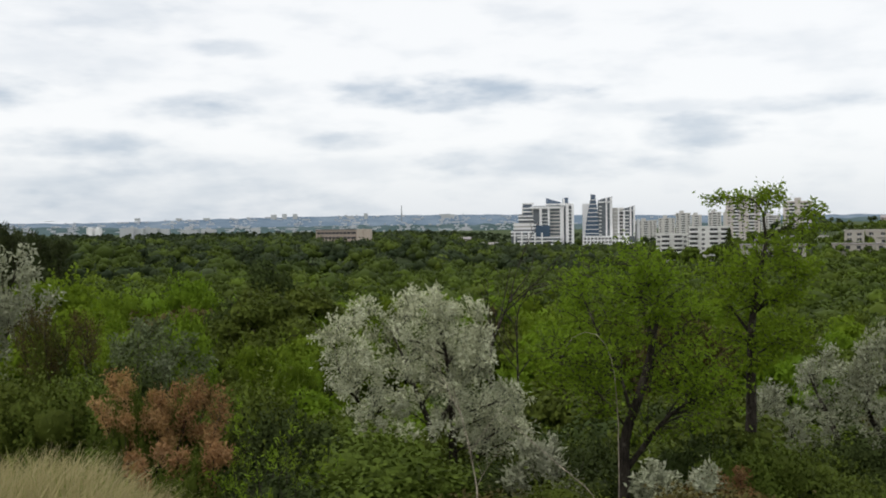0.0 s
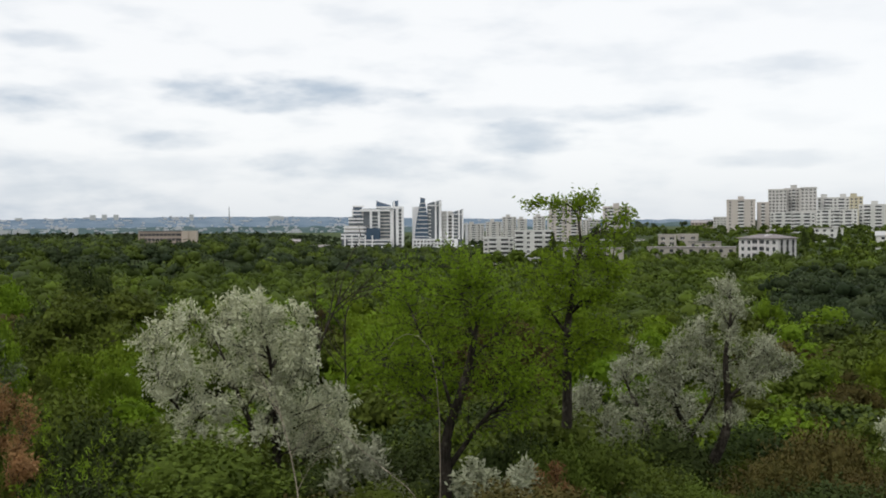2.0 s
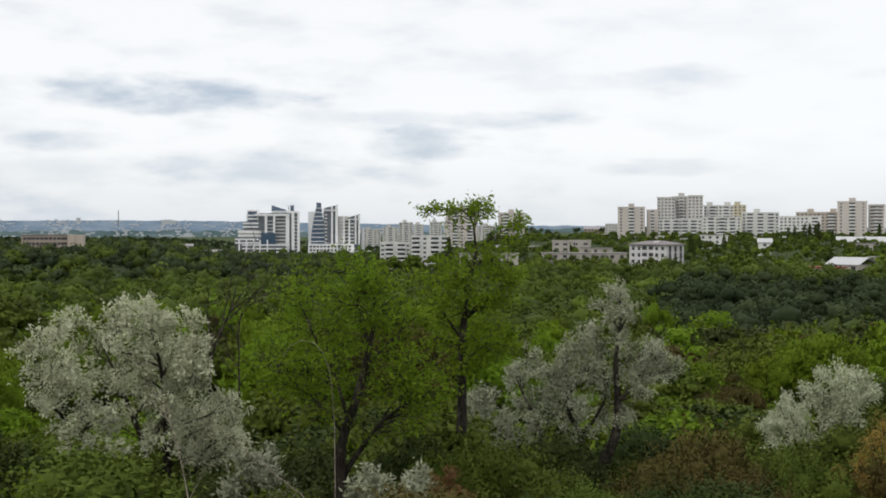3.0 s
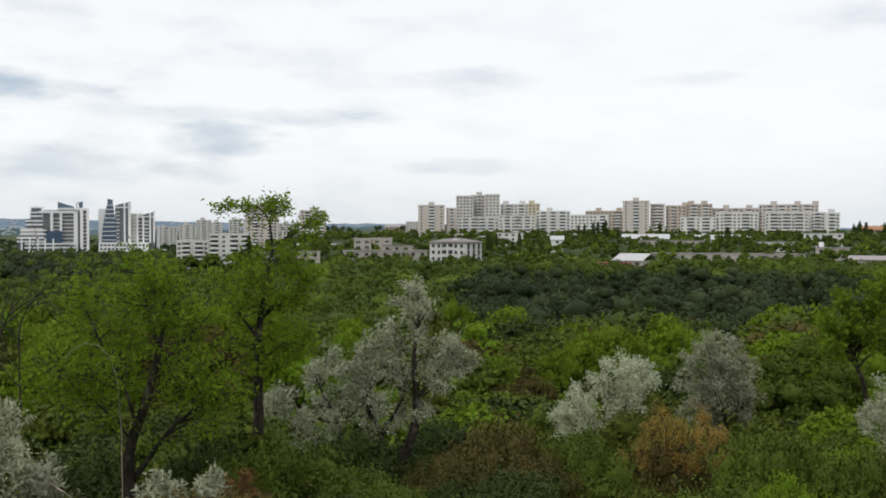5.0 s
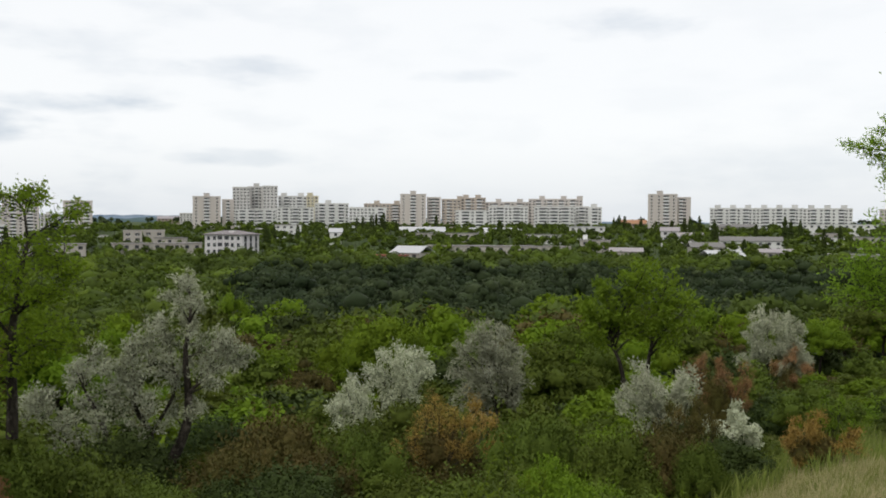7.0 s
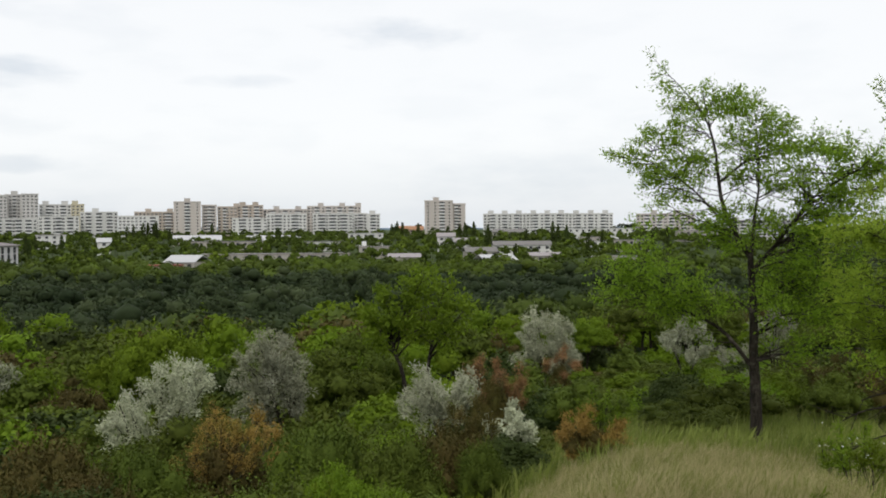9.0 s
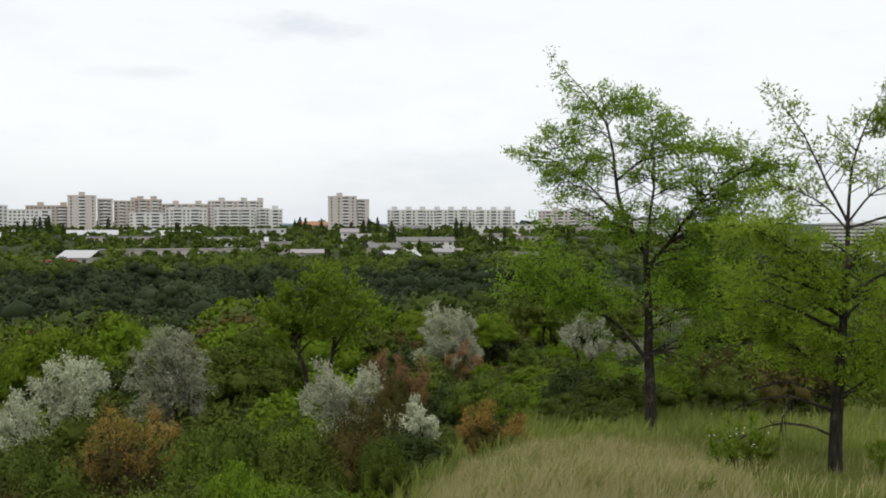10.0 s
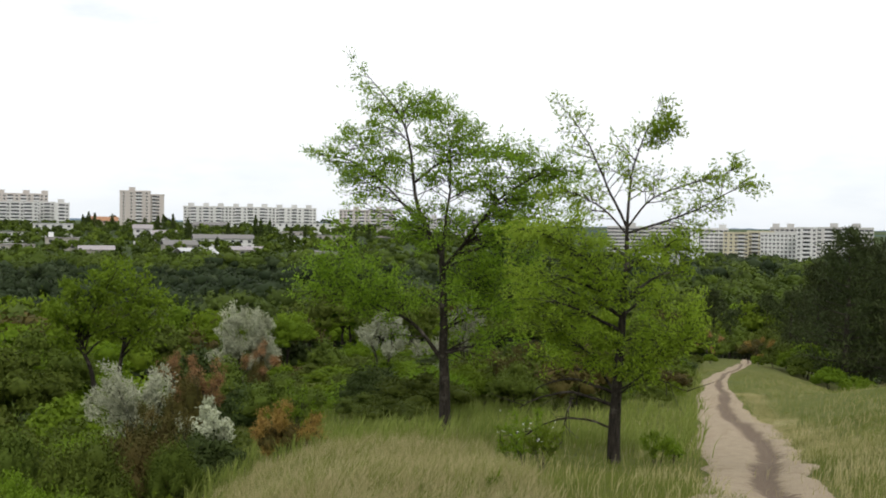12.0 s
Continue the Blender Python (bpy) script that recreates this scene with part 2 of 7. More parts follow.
GLASS_GREY = plain("curtain_glass_grey", (0.13, 0.15, 0.17), 0.15, vary=0.3, scale=0.12, spec=0.8)
ROOF_FELT = plain("roof_felt", (0.20, 0.19, 0.18), 0.95, vary=0.3)
ROOF_WHITE = plain("roof_sheet_white", (0.43, 0.43, 0.43), 0.45, vary=0.12)
ROOF_RED = plain("roof_red", (0.30, 0.07, 0.05), 0.7, vary=0.3)
ROOF_PALE = plain("roof_sheet_pale", (0.30, 0.27, 0.27), 0.6, vary=0.25)
ROOF_SLATE = plain("roof_slate", (0.20, 0.175, 0.175), 0.7, vary=0.25)
ROOF_ORANGE = plain("roof_orange", (0.36, 0.19, 0.10), 0.8, vary=0.3)
STEEL = plain("steel_grey", (0.25, 0.26, 0.27), 0.5, 0.4)


def ground_material():
    k = Nodes("hillside_ground")
    p = k.place()
    big = k.noise(p, 0.22, 4.0)
    mid = k.noise(p, 1.7, 5.0, 0.65)
    fine = k.noise(p, 26.0, 5.0, 0.7)
    grass = k.ramp(mid, (0.32, (0.065, 0.080, 0.015)), (0.55, (0.12, 0.125, 0.030)), (0.75, (0.20, 0.18, 0.07)))
    grass = k.mix(k.math("MULTIPLY", k.math("SUBTRACT", big, 0.4), 2.2, clamp=True), grass, (0.075, 0.10, 0.018))
    soil = k.ramp(fine, (0.35, (0.05, 0.04, 0.025)), (0.7, (0.13, 0.105, 0.065)))
    col = k.mix(k.math("MULTIPLY", k.math("SUBTRACT", fine, 0.45), 1.6, clamp=True), grass, soil)
    # the wooded valley and the town lie on dark green undergrowth
    sep = k.add("ShaderNodeSeparateXYZ", Vector=p)
    r = k.math("SQRT", k.math("ADD", k.math("MULTIPLY", sep.outputs[0], sep.outputs[0]), k.math("MULTIPLY", sep.outputs[1], sep.outputs[1])))
    far = k.math("MULTIPLY", k.math("SUBTRACT", r, 45.0), 0.02, clamp=True)
    wide = k.noise(p, 0.02, 5.0)
    wood = k.ramp(wide, (0.35, (0.030, 0.045, 0.014)), (0.65, (0.055, 0.078, 0.024)))
    col = k.mix(far, col, wood)
    return k.surface(col, 0.95, fine, 0.03, spec=0.1)


def path_material():
    k = Nodes("trodden_earth")
    p = k.place()
    big = k.noise(p, 1.1, 5.0, 0.65)
    mid = k.noise(p, 5.0, 8.0, 0.78)
    fine = k.noise(p, 60.0, 4.0, 0.7)
    dry = k.ramp(mid, (0.3, (0.19, 0.145, 0.092)), (0.5, (0.275, 0.22, 0.148)), (0.7, (0.345, 0.28, 0.195)))
    wet = k.ramp(fine, (0.3, (0.085, 0.06, 0.04)), (0.7, (0.17, 0.125, 0.085)))
    damp = k.nt.nodes.new("ShaderNodeAttribute")
    damp.attribute_name = "damp"
    lean = k.math("MULTIPLY", damp.outputs["Fac"], 0.33)
    patch = k.math("MULTIPLY", k.math("SUBTRACT", k.math("ADD", k.math("ADD", k.math("MULTIPLY", big, 0.45), k.math("MULTIPLY", mid, 0.95)), lean), 0.80), 10.0, clamp=True)
    col = k.mix(patch, dry, wet)
    h = k.math("ADD", k.math("MULTIPLY", mid, 0.7), k.math("MULTIPLY", fine, 0.3))
    return k.surface(col, 0.9, h, 0.03, spec=0.2)


GROUND = ground_material()
PATH = path_material()


def haze_tint_material(name, a, b, c):
    """Hills with the haze of kilometres of air painted into their colour: pale, bluish, barely textured."""
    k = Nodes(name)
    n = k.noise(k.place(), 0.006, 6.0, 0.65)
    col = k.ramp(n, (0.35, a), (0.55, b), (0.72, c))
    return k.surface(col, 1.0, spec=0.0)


HILL_NEAR = haze_tint_material("hills_wooded_haze_tint", (0.055, 0.085, 0.085), (0.085, 0.120, 0.125), (0.14, 0.17, 0.175))
HILL_FAR = haze_tint_material("hills_far_haze_tint", (0.11, 0.155, 0.205), (0.145, 0.19, 0.24), (0.20, 0.245, 0.29))
FAR_WALL = plain("far_wall_pale", (0.50, 0.52, 0.54), 0.9, vary=0.3, scale=0.01)


# ---- the lie of the land ----
FACING = (0, 12, 33, 55, 69)
STEP_X = (0.0, 0.07, 0.165, 0.155, 0.14)
STEP_Y = (0.0, -0.06, -0.06, -0.09, -0.146)


def at(bearing, d):
    """A place d away at a bearing, from where the eye is when it faces that way."""
    ex, ey = float(np.interp(bearing, FACING, STEP_X)), float(np.interp(bearing, FACING, STEP_Y))
    return ex + d * math.sin(radians(bearing)), ey + d * math.cos(radians(bearing))


def alt(d, up):
    """Height of what stands d away and up degrees over the eye's level."""
    return EYE + d * math.tan(radians(up))


def smooth(v, lo, hi):
    t = np.clip((np.asarray(v, float) - lo) / (hi - lo), 0, 1)
    return t * t * (3 - 2 * t)


RUN = (0, 4, 8, 12, 17, 24, 30, 36, 45, 60, 90, 130, 200)
VALLEY = (0, -0.3, -1.4, -2.7, -3.8, -5.0, -6.0, -7.0, -8.6, -11, -15, -20, -25)
RIDGE = (0, -0.15, -0.47, -1.15, -1.92, -2.75, -3.15, -3.65, -4.4, -5.9, -10, -16, -25)
KNOLL = (0, -0.1, -0.36, -1.8, -3.2, -4.8, -6.0, -7.0, -8.6, -11, -15, -20, -25)
BANK = (0, -0.1, -0.4, -0.85, -1.35, -1.95, -2.5, -4.0, -6.0, -8.0, -11, -16, -25)
BEHIND = (0, 0.1, 0.3, 0.5, 0.8, 1.3, 1.8, 2.2, 2.8, 4, 6, 8, 8)
REACH = (200, 350, 500, 700, 900, 1200, 1500, 2500, 3500, 4900)
LOWLAND = (-25, -27, -27, -27, -27, -25, -23, -18, -10, 0)
TOWN = (-25, -24, -17, -10, -5, -3, -2, -2, -2, -2)


def ground_z(x, y):
    x, y = np.asarray(x, float), np.asarray(y, float)
    d, b = np.hypot(x, y), np.degrees(np.arctan2(x, y))
    near = np.interp(d, RUN, VALLEY)
    ridge = np.interp(d, RUN, RIDGE)
    ridge = ridge + (np.interp(d, RUN, BANK) - ridge) * smooth(b, 87.4, 95.0)
    near = near + (ridge - near) * smooth(b, 46, 66)
    near = near + (np.interp(d, RUN, KNOLL) - near) * (1 - smooth(b, -22, -9))
    back = np.maximum(smooth(b, 105, 140), 1 - smooth(b, -75, -40))
    near = near + (np.interp(d, RUN, BEHIND) - near) * back
    low, town = np.interp(d, REACH, LOWLAND), np.interp(d, REACH, TOWN)
    low = low + 8 * (1 - smooth(b, -1, 4)) * smooth(d, 420, 640) * (1 - smooth(d, 1400, 2000))
    far = low + (town - low) * smooth(b, 11, 22) * (1 - smooth(b, 66, 78))
    far = far + (8 - far) * back
    z = np.where(d < 200, near, far)
    bumps = np.sin(x * 0.9 + 1.3 * np.sin(y * 0.41)) * np.sin(y * 0.77 + 1.1 * np.sin(x * 0.33))
    return z + 0.05 * bumps * np.clip(d / 4, 0, 1)


def gz(x, y):
    return float(ground_z(x, y))


def raw_mesh(name, verts, faces, materials=(), smooth_shade=False):
    """A mesh from arrays; faces is one array, or a list of arrays with different numbers of corners."""
    verts = np.asarray(verts, np.float32)
    groups = [np.asarray(f, np.int32) for f in (faces if isinstance(faces, list) and np.ndim(faces[0]) == 2 else [faces])]
    me = bpy.data.meshes.new(name)
    sizes = np.concatenate([np.full(len(g), g.shape[1], np.int32) for g in groups])
    me.vertices.add(len(verts))
    me.vertices.foreach_set("co", verts.ravel())
    me.loops.add(int(sizes.sum()))
    me.loops.foreach_set("vertex_index", np.concatenate([g.ravel() for g in groups]))
    me.polygons.add(len(sizes))
    me.polygons.foreach_set("loop_start", (np.cumsum(sizes) - sizes).astype(np.int32))
    me.polygons.foreach_set("use_smooth", np.full(len(sizes), smooth_shade))
    me.update(calc_edges=True)
    for m in materials:
        me.materials.append(m)
    return me


def ground_sheet():
    b = np.radians(np.concatenate([np.arange(-40, 110, 0.75), np.arange(110, 320, 6)]))
    r = np.unique(np.concatenate([[0.5, 1, 1.6, 2.3], np.geomspace(3, 60, 80), np.geomspace(63, 4900, 70), RUN[1:]]))
    rr, bb = np.meshgrid(r, b, indexing="ij")
    x, y = rr * np.sin(bb), rr * np.cos(bb)
    v = np.stack([x, y, ground_z(x, y)], -1).reshape(-1, 3)
    nb, nr = len(b), len(r)
    i, j = np.meshgrid(np.arange(nr - 1), np.arange(nb), indexing="ij")
    j2 = (j + 1) % nb
    f = np.stack([i * nb + j, (i + 1) * nb + j, (i + 1) * nb + j2, i * nb + j2], -1).reshape(-1, 4)[:, ::-1]
    v = np.vstack([v, [[0, 0, 0]]])
    cap = np.stack([np.full(nb, len(v) - 1), np.arange(nb), (np.arange(nb) + 1) % nb, (np.arange(nb) + 1) % nb], -1)
    me = raw_mesh("ground", v, f, [GROUND], True)
    ob = tagged(new("ground", me), "grassy hillside falling into a wooded valley", "ground", kind="structure")
    bm = bmesh.new()
    bm.from_mesh(me)
    bm.verts.ensure_lookup_table()
    for c in cap:
        bm.faces.new([bm.verts[k] for k in (c[0], c[2], c[1])]).smooth = True
    bmesh.ops.recalc_face_normals(bm, faces=bm.faces)
    bm.to_mesh(me)
    bm.free()
    return ob


ground_sheet()

# the path: bearing, distance and width along its middle
TRAIL = ((172.0, 14.0, 0.9), (165.0, 7.0, 0.95), (140.0, 3.6, 0.95), (115.0, 2.7, 0.95), (98.0, 3.2, 0.95), (91.0, 5.0, 1.05), (87.6, 8.4, 1.15), (87.0, 11.5, 1.25), (86.5, 15.5, 1.35), (85.9, 20.4, 1.5),
         (85.1, 26.4, 1.35), (84.7, 29.5, 1.0), (84.6, 34.0, 0.78), (84.9, 39.5, 0.62), (85.6, 43.8, 0.55), (86.1, 49.0, 0.6), (86.3, 54.0, 0.55), (86.3, 60.0, 0.45))


def trail_line(rows, step=0.12):
    p = np.array([(*at(b, d), w) for b, d, w in rows])
    s = np.concatenate([[0], np.cumsum(np.hypot(*np.diff(p[:, :2], axis=0).T))])
    q = np.arange(0, s[-1], step)
    line = np.stack([np.interp(q, s, p[:, k]) for k in range(3)], -1)
    for _ in range(14):
        k = np.ones(9) / 9
        pad = np.pad(line, ((4, 4), (0, 0)), mode="edge")
        line = np.stack([np.convolve(pad[:, c], k, "valid") for c in range(3)], -1)
    return line


def trail(name, rows, label, seed, rut=0.05):
    rng = np.random.default_rng(seed)
    line = trail_line(rows)
    n = len(line)
    t = np.gradient(line[:, :2], axis=0)
    t /= np.linalg.norm(t, axis=1, keepdims=True)
    side = np.stack([t[:, 1], -t[:, 0]], -1)
    u = np.linspace(-1, 1, 21)
    wob = lambda: np.convolve(rng.normal(0, 1, n + 60), np.hanning(61) / 7.0, "valid")
    nick = lambda: np.convolve(rng.normal(0, 1, n + 8), np.hanning(9) / 1.7, "valid")
    left, right = (1 + 0.1 * wob() + 0.055 * nick() for _ in (0, 1))
    half = line[:, 2] / 2
    off = np.where(u < 0, u * left[:, None], u * right[:, None]) * half[:, None]
    x = line[:, :1] + side[:, :1] * off
    y = line[:, 1:2] + side[:, 1:2] * off
    mud = np.exp(-((u - 0.3 - 0.22 * wob()[:, None]) / (0.26 + 0.08 * np.tanh(wob()[:, None]))) ** 2)
    z = ground_z(x, y) + 0.055 - rut * mud - 0.045 * np.abs(u) ** 7
    v = np.stack([x, y, z], -1).reshape(-1, 3)
    m = len(u)
    i, j = np.meshgrid(np.arange(n - 1), np.arange(m - 1), indexing="ij")
    a = (i * m + j).ravel()
    f = np.stack([a, a + 1, a + m + 1, a + m], -1)
    me = raw_mesh(name, v, f, [PATH], True)
    me.attributes.new("damp", "FLOAT", "POINT").data.foreach_set("value", mud.ravel().astype(np.float32))
    return tagged(new(name, me), label, "path", kind="structure")


trail("path", TRAIL, "pale trodden earth footpath with dark damp ruts", 3)
WORN = ((86.4, 31.0, 0.3), (88.0, 23.0, 0.35), (90.0, 17.0, 0.45), (92.4, 12.5, 0.5), (95.0, 10.0, 0.5))


# ---- plants: wood and leaves ----
def unit(v):
    return v / np.maximum(np.linalg.norm(v, axis=-1, keepdims=True), 1e-9)


def tubes(P, R, sides):
    """Round limbs: P (m, n, 3) middle lines, R (m, n) radii."""
    m, n, _ = P.shape
    t = unit(np.gradient(P, axis=1))
    ref = np.where(np.abs(t[..., 2:3]) > 0.9, [1.0, 0, 0], [0, 0, 1.0])
    a = unit(np.cross(t, ref))
    b = np.cross(t, a)
    ang = np.arange(sides) * 2 * np.pi / sides
    ring = a[:, :, None] * np.cos(ang)[:, None] + b[:, :, None] * np.sin(ang)[:, None]
    v = P[:, :, None] + ring * R[:, :, None, None]
    i, j, k = np.meshgrid(np.arange(m), np.arange(n - 1), np.arange(sides), indexing="ij")
    k2 = (k + 1) % sides
    base = i * n * sides
    f = np.stack([base + j * sides + k, base + j * sides + k2, base + (j + 1) * sides + k2, base + (j + 1) * sides + k], -1)
    return v.reshape(-1, 3), f.reshape(-1, 4)


def joined(parts):
    vs, fs, o = [], [], 0
    for v, f in parts:
        vs.append(v)
        fs.append(f + o)
        o += len(v)
    return np.vstack(vs), np.vstack(fs)


def along(P, t):
    """Points and directions at shares t (m, k) of lines P (m, n, 3)."""
    n = P.shape[1]
    s = np.clip(t, 0, 0.9999) * (n - 1)
    i = s.astype(int)
    w = (s - i)[..., None]
    rows = np.arange(len(P))[:, None]
    a, b = P[rows, i], P[rows, i + 1]
    return a + (b - a) * w, unit(b - a)


def sprout(rng, P, k, lo, hi, length, angle, up, points, wiggle=0.08, layer=1.0):
    """k side branches on each line; length (m, k)."""
    m = len(P)
    t = lo + (hi - lo) * (np.arange(k) + rng.random((m, k))) / k
    base, way = along(P, t)
    rnd = rng.normal(0, 1, (m, k, 3))
    perp = unit(rnd - way * (rnd * way).sum(-1, keepdims=True))
    ang = np.radians(angle) * (0.7 + 0.6 * rng.random((m, k, 1)))
    d = unit((way * np.cos(ang) + perp * np.sin(ang)) * np.array([1, 1, layer]) + np.array([0, 0, up]))
    L = (length(t) * (0.6 + 0.8 * rng.random((m, k))))[..., None, None]
    s = np.linspace(0, 1, points)[:, None]
    bend = unit(rng.normal(0, 1, (m, k, 1, 3))) * wiggle
    line = base[:, :, None] + L * (d[:, :, None] * s + (bend + np.array([0, 0, up * 0.35])) * s * s)
    return line.reshape(m * k, points, 3), L.reshape(m * k)


def leaf_mesh(name, C, A, N, L, W, material):
    S = unit(np.cross(A, N)) * W[:, None] / 2
    mid = C + A * L[:, None] * 0.45
    v = np.stack([C, mid + S, C + A * L[:, None], mid - S], 1).reshape(-1, 3)
    return raw_mesh(name, v, np.arange(len(v)).reshape(-1, 4), [material])


def round_form(divisions):
    """Corners and triangles of a round core."""
    bm = bmesh.new()
    bmesh.ops.create_icosphere(bm, subdivisions=divisions, radius=1.0)
    v = np.array([p.co[:] for p in bm.verts])
    f = np.array([[q.index for q in t.verts] for t in bm.faces])
    bm.free()
    return v, f


CORES = {1: round_form(1), 2: round_form(2)}


def lumpy_crowns(name, rng, base, quads, h, r, size, mat, lumps=8, flat=0.85, lump=0.46, tint=False, broad=0.42, low=0.86, rough=0.28, under=-0.45, core=1, shoots=0, heart_r=0.76, uneven=0.5):
    """Crowns of leafy lumps: leaf sprays on the skins of overlapping lumps round a dense heart, with leafy shoots standing out of them."""
    n = len(base)
    la = (np.arange(lumps) * 2.4)[None] + rng.random((n, 1)) * 6.283 + rng.normal(0, 0.3, (n, lumps))
    lr = np.sqrt((np.arange(lumps) + 0.3 * rng.random((n, lumps))) / lumps) * 0.78
    lz = 0.34 + 0.5 * (1 - lr ** 1.6) * rng.uniform(1 - uneven, 1.0, (n, lumps)) + 0.12 * uneven * rng.normal(0, 1, (n, lumps))
    ls = rng.uniform(0.55, 1.25, (n, lumps)) * lump * r[:, None]
    lc = base[:, None] + np.stack([np.cos(la) * lr * r[:, None], np.sin(la) * lr * r[:, None], lz * h[:, None]], -1)
    squash = np.array([1, 1, flat])
    tries = int(quads * 1.5)
    pick = rng.integers(0, lumps, (n, tries))
    u = unit(rng.normal(0, 1, (n, tries, 3)) + [0, 0, 0.35])
    rad = np.take_along_axis(ls, pick, 1) * (low + (1.06 - low) * rng.random((n, tries)) ** 0.6 + 0.2 * (rng.random((n, tries)) < 0.1))
    c = np.take_along_axis(lc, pick[..., None].repeat(3, -1), 1) + u * rad[..., None] * squash
    hid = u[..., 2] < under
    for k in range(lumps):
        away = np.linalg.norm((c - lc[:, k:k + 1]) / squash, axis=-1)
        hid |= (away < (low - 0.08) * ls[:, k:k + 1]) & (pick != k)
    owner = np.repeat(np.arange(n), tries).reshape(n, tries)
    keep = ~hid
    c, u, owner, lump_no = c[keep], u[keep], owner[keep], pick[keep]
    if shoots:
        # shoots rise from the upper skins and carry leaves all along
        pk = rng.integers(0, len(c), shoots)
        pk = pk[u[pk][:, 2] > -0.1]
        way = unit(u[pk] + [0, 0, 0.6] + rng.normal(0, 0.25, (len(pk), 3)))
        reach = ls[owner[pk], lump_no[pk]] * rng.uniform(0.35, 1.15, len(pk))
        t = np.linspace(0.05, 1, 11)
        sc = c[pk][:, None] + way[:, None] * (reach[:, None] * t)[..., None] + rng.normal(0, size * 0.35, (len(pk), 11, 3))
        c = np.vstack([c, sc.reshape(-1, 3)])
        u2 = np.repeat(unit(way + [0, 0, 0.2]), 11, 0)
        u = np.vstack([u, u2])
        owner, lump_no = np.concatenate([owner, np.repeat(owner[pk], 11)]), np.concatenate([lump_no, np.repeat(lump_no[pk], 11)])
    N = unit(u + rng.normal(0, rough, u.shape))
    A = unit(np.cross(N, rng.normal(0, 1, u.shape)))
    L = (size * (0.6 + 0.8 * rng.random(len(u))))[:, None]
    S = np.cross(A, N) * L * broad
    q = np.stack([c - A * L / 2, c + S, c + A * L / 2, c - S], 1).reshape(-1, 3)
    cv, cf = CORES[core]
    heart = lc[:, :, None] + cv * (ls * heart_r)[..., None, None] * squash * (1 + 0.16 * rng.normal(0, 1, (n, lumps, len(cv), 1)))
    hv = heart.reshape(-1, 3)
    hf = (np.arange(n * lumps)[:, None, None] * len(cv) + cf[None]).reshape(-1, 3) + len(q)
    me = raw_mesh(name, np.vstack([q, hv]), [np.arange(len(q)).reshape(-1, 4), hf], [mat], True)
    round_n = unit(u + 0.4 * N + [0, 0, 0.1])
    heart_n = np.tile(cv, (n * lumps, 1))
    me.normals_split_custom_set_from_vertices(np.vstack([np.repeat(round_n, 4, 0), heart_n]).tolist())
    if tint:
        tree_t, lump_t = rng.beta(1.6, 1.9, n), rng.beta(1.4, 1.6, (n, lumps))
        t = 0.8 * tree_t[owner] + 0.2 * lump_t[owner, lump_no]
        th = np.repeat((0.8 * tree_t[:, None] + 0.2 * lump_t).ravel() * 0.9, len(cv))
        me.attributes.new("tint", "FLOAT", "POINT").data.foreach_set("value", np.concatenate([np.repeat(t, 4), th]).astype(np.float32))
    return me


def leaves_on(rng, P, count, size, scatter, droop=0.1, lo=0.1):
    """count leaves on each line."""
    t = lo + (1 - lo) * rng.random((len(P), count))
    c, way = along(P, t)
    c = (c + rng.normal(0, scatter, c.shape)).reshape(-1, 3)
    n = len(c)
    A = unit(way.reshape(-1, 3) * 0.5 + rng.normal(0, 0.6, (n, 3)) + [0, 0, -droop])
    N = unit(rng.normal(0, 0.7, (n, 3)) + [0, 0, 0.8])
    L = size[0] * (0.6 + 0.8 * rng.random(n))
    return c, A, N, L, L * size[1] / size[0]


def dome_tips(rng, count, rx, z0, z1, lump=0.18, low=-0.1):
    """Tips spread over an uneven dome, of half width rx, from height z0 to z1."""
    i = np.arange(count) + 0.5
    u = low + (1 - low) * (i / count)
    a = i * 2.39996 + rng.random()
    r = np.sqrt(np.clip(1 - u * u, 0, 1))
    s = 1 + rng.normal(0, lump, count)
    inner = np.where(np.arange(count) % 3 == 0, 0.65, 1.0)
    mid = z0 + (z1 - z0) * 0.35
    half = np.where(u > 0, z1 - mid, mid - z0)
    return np.stack([np.cos(a) * r * rx * s * inner, np.sin(a) * r * rx * s * inner, mid + u * half * s * inner], -1)


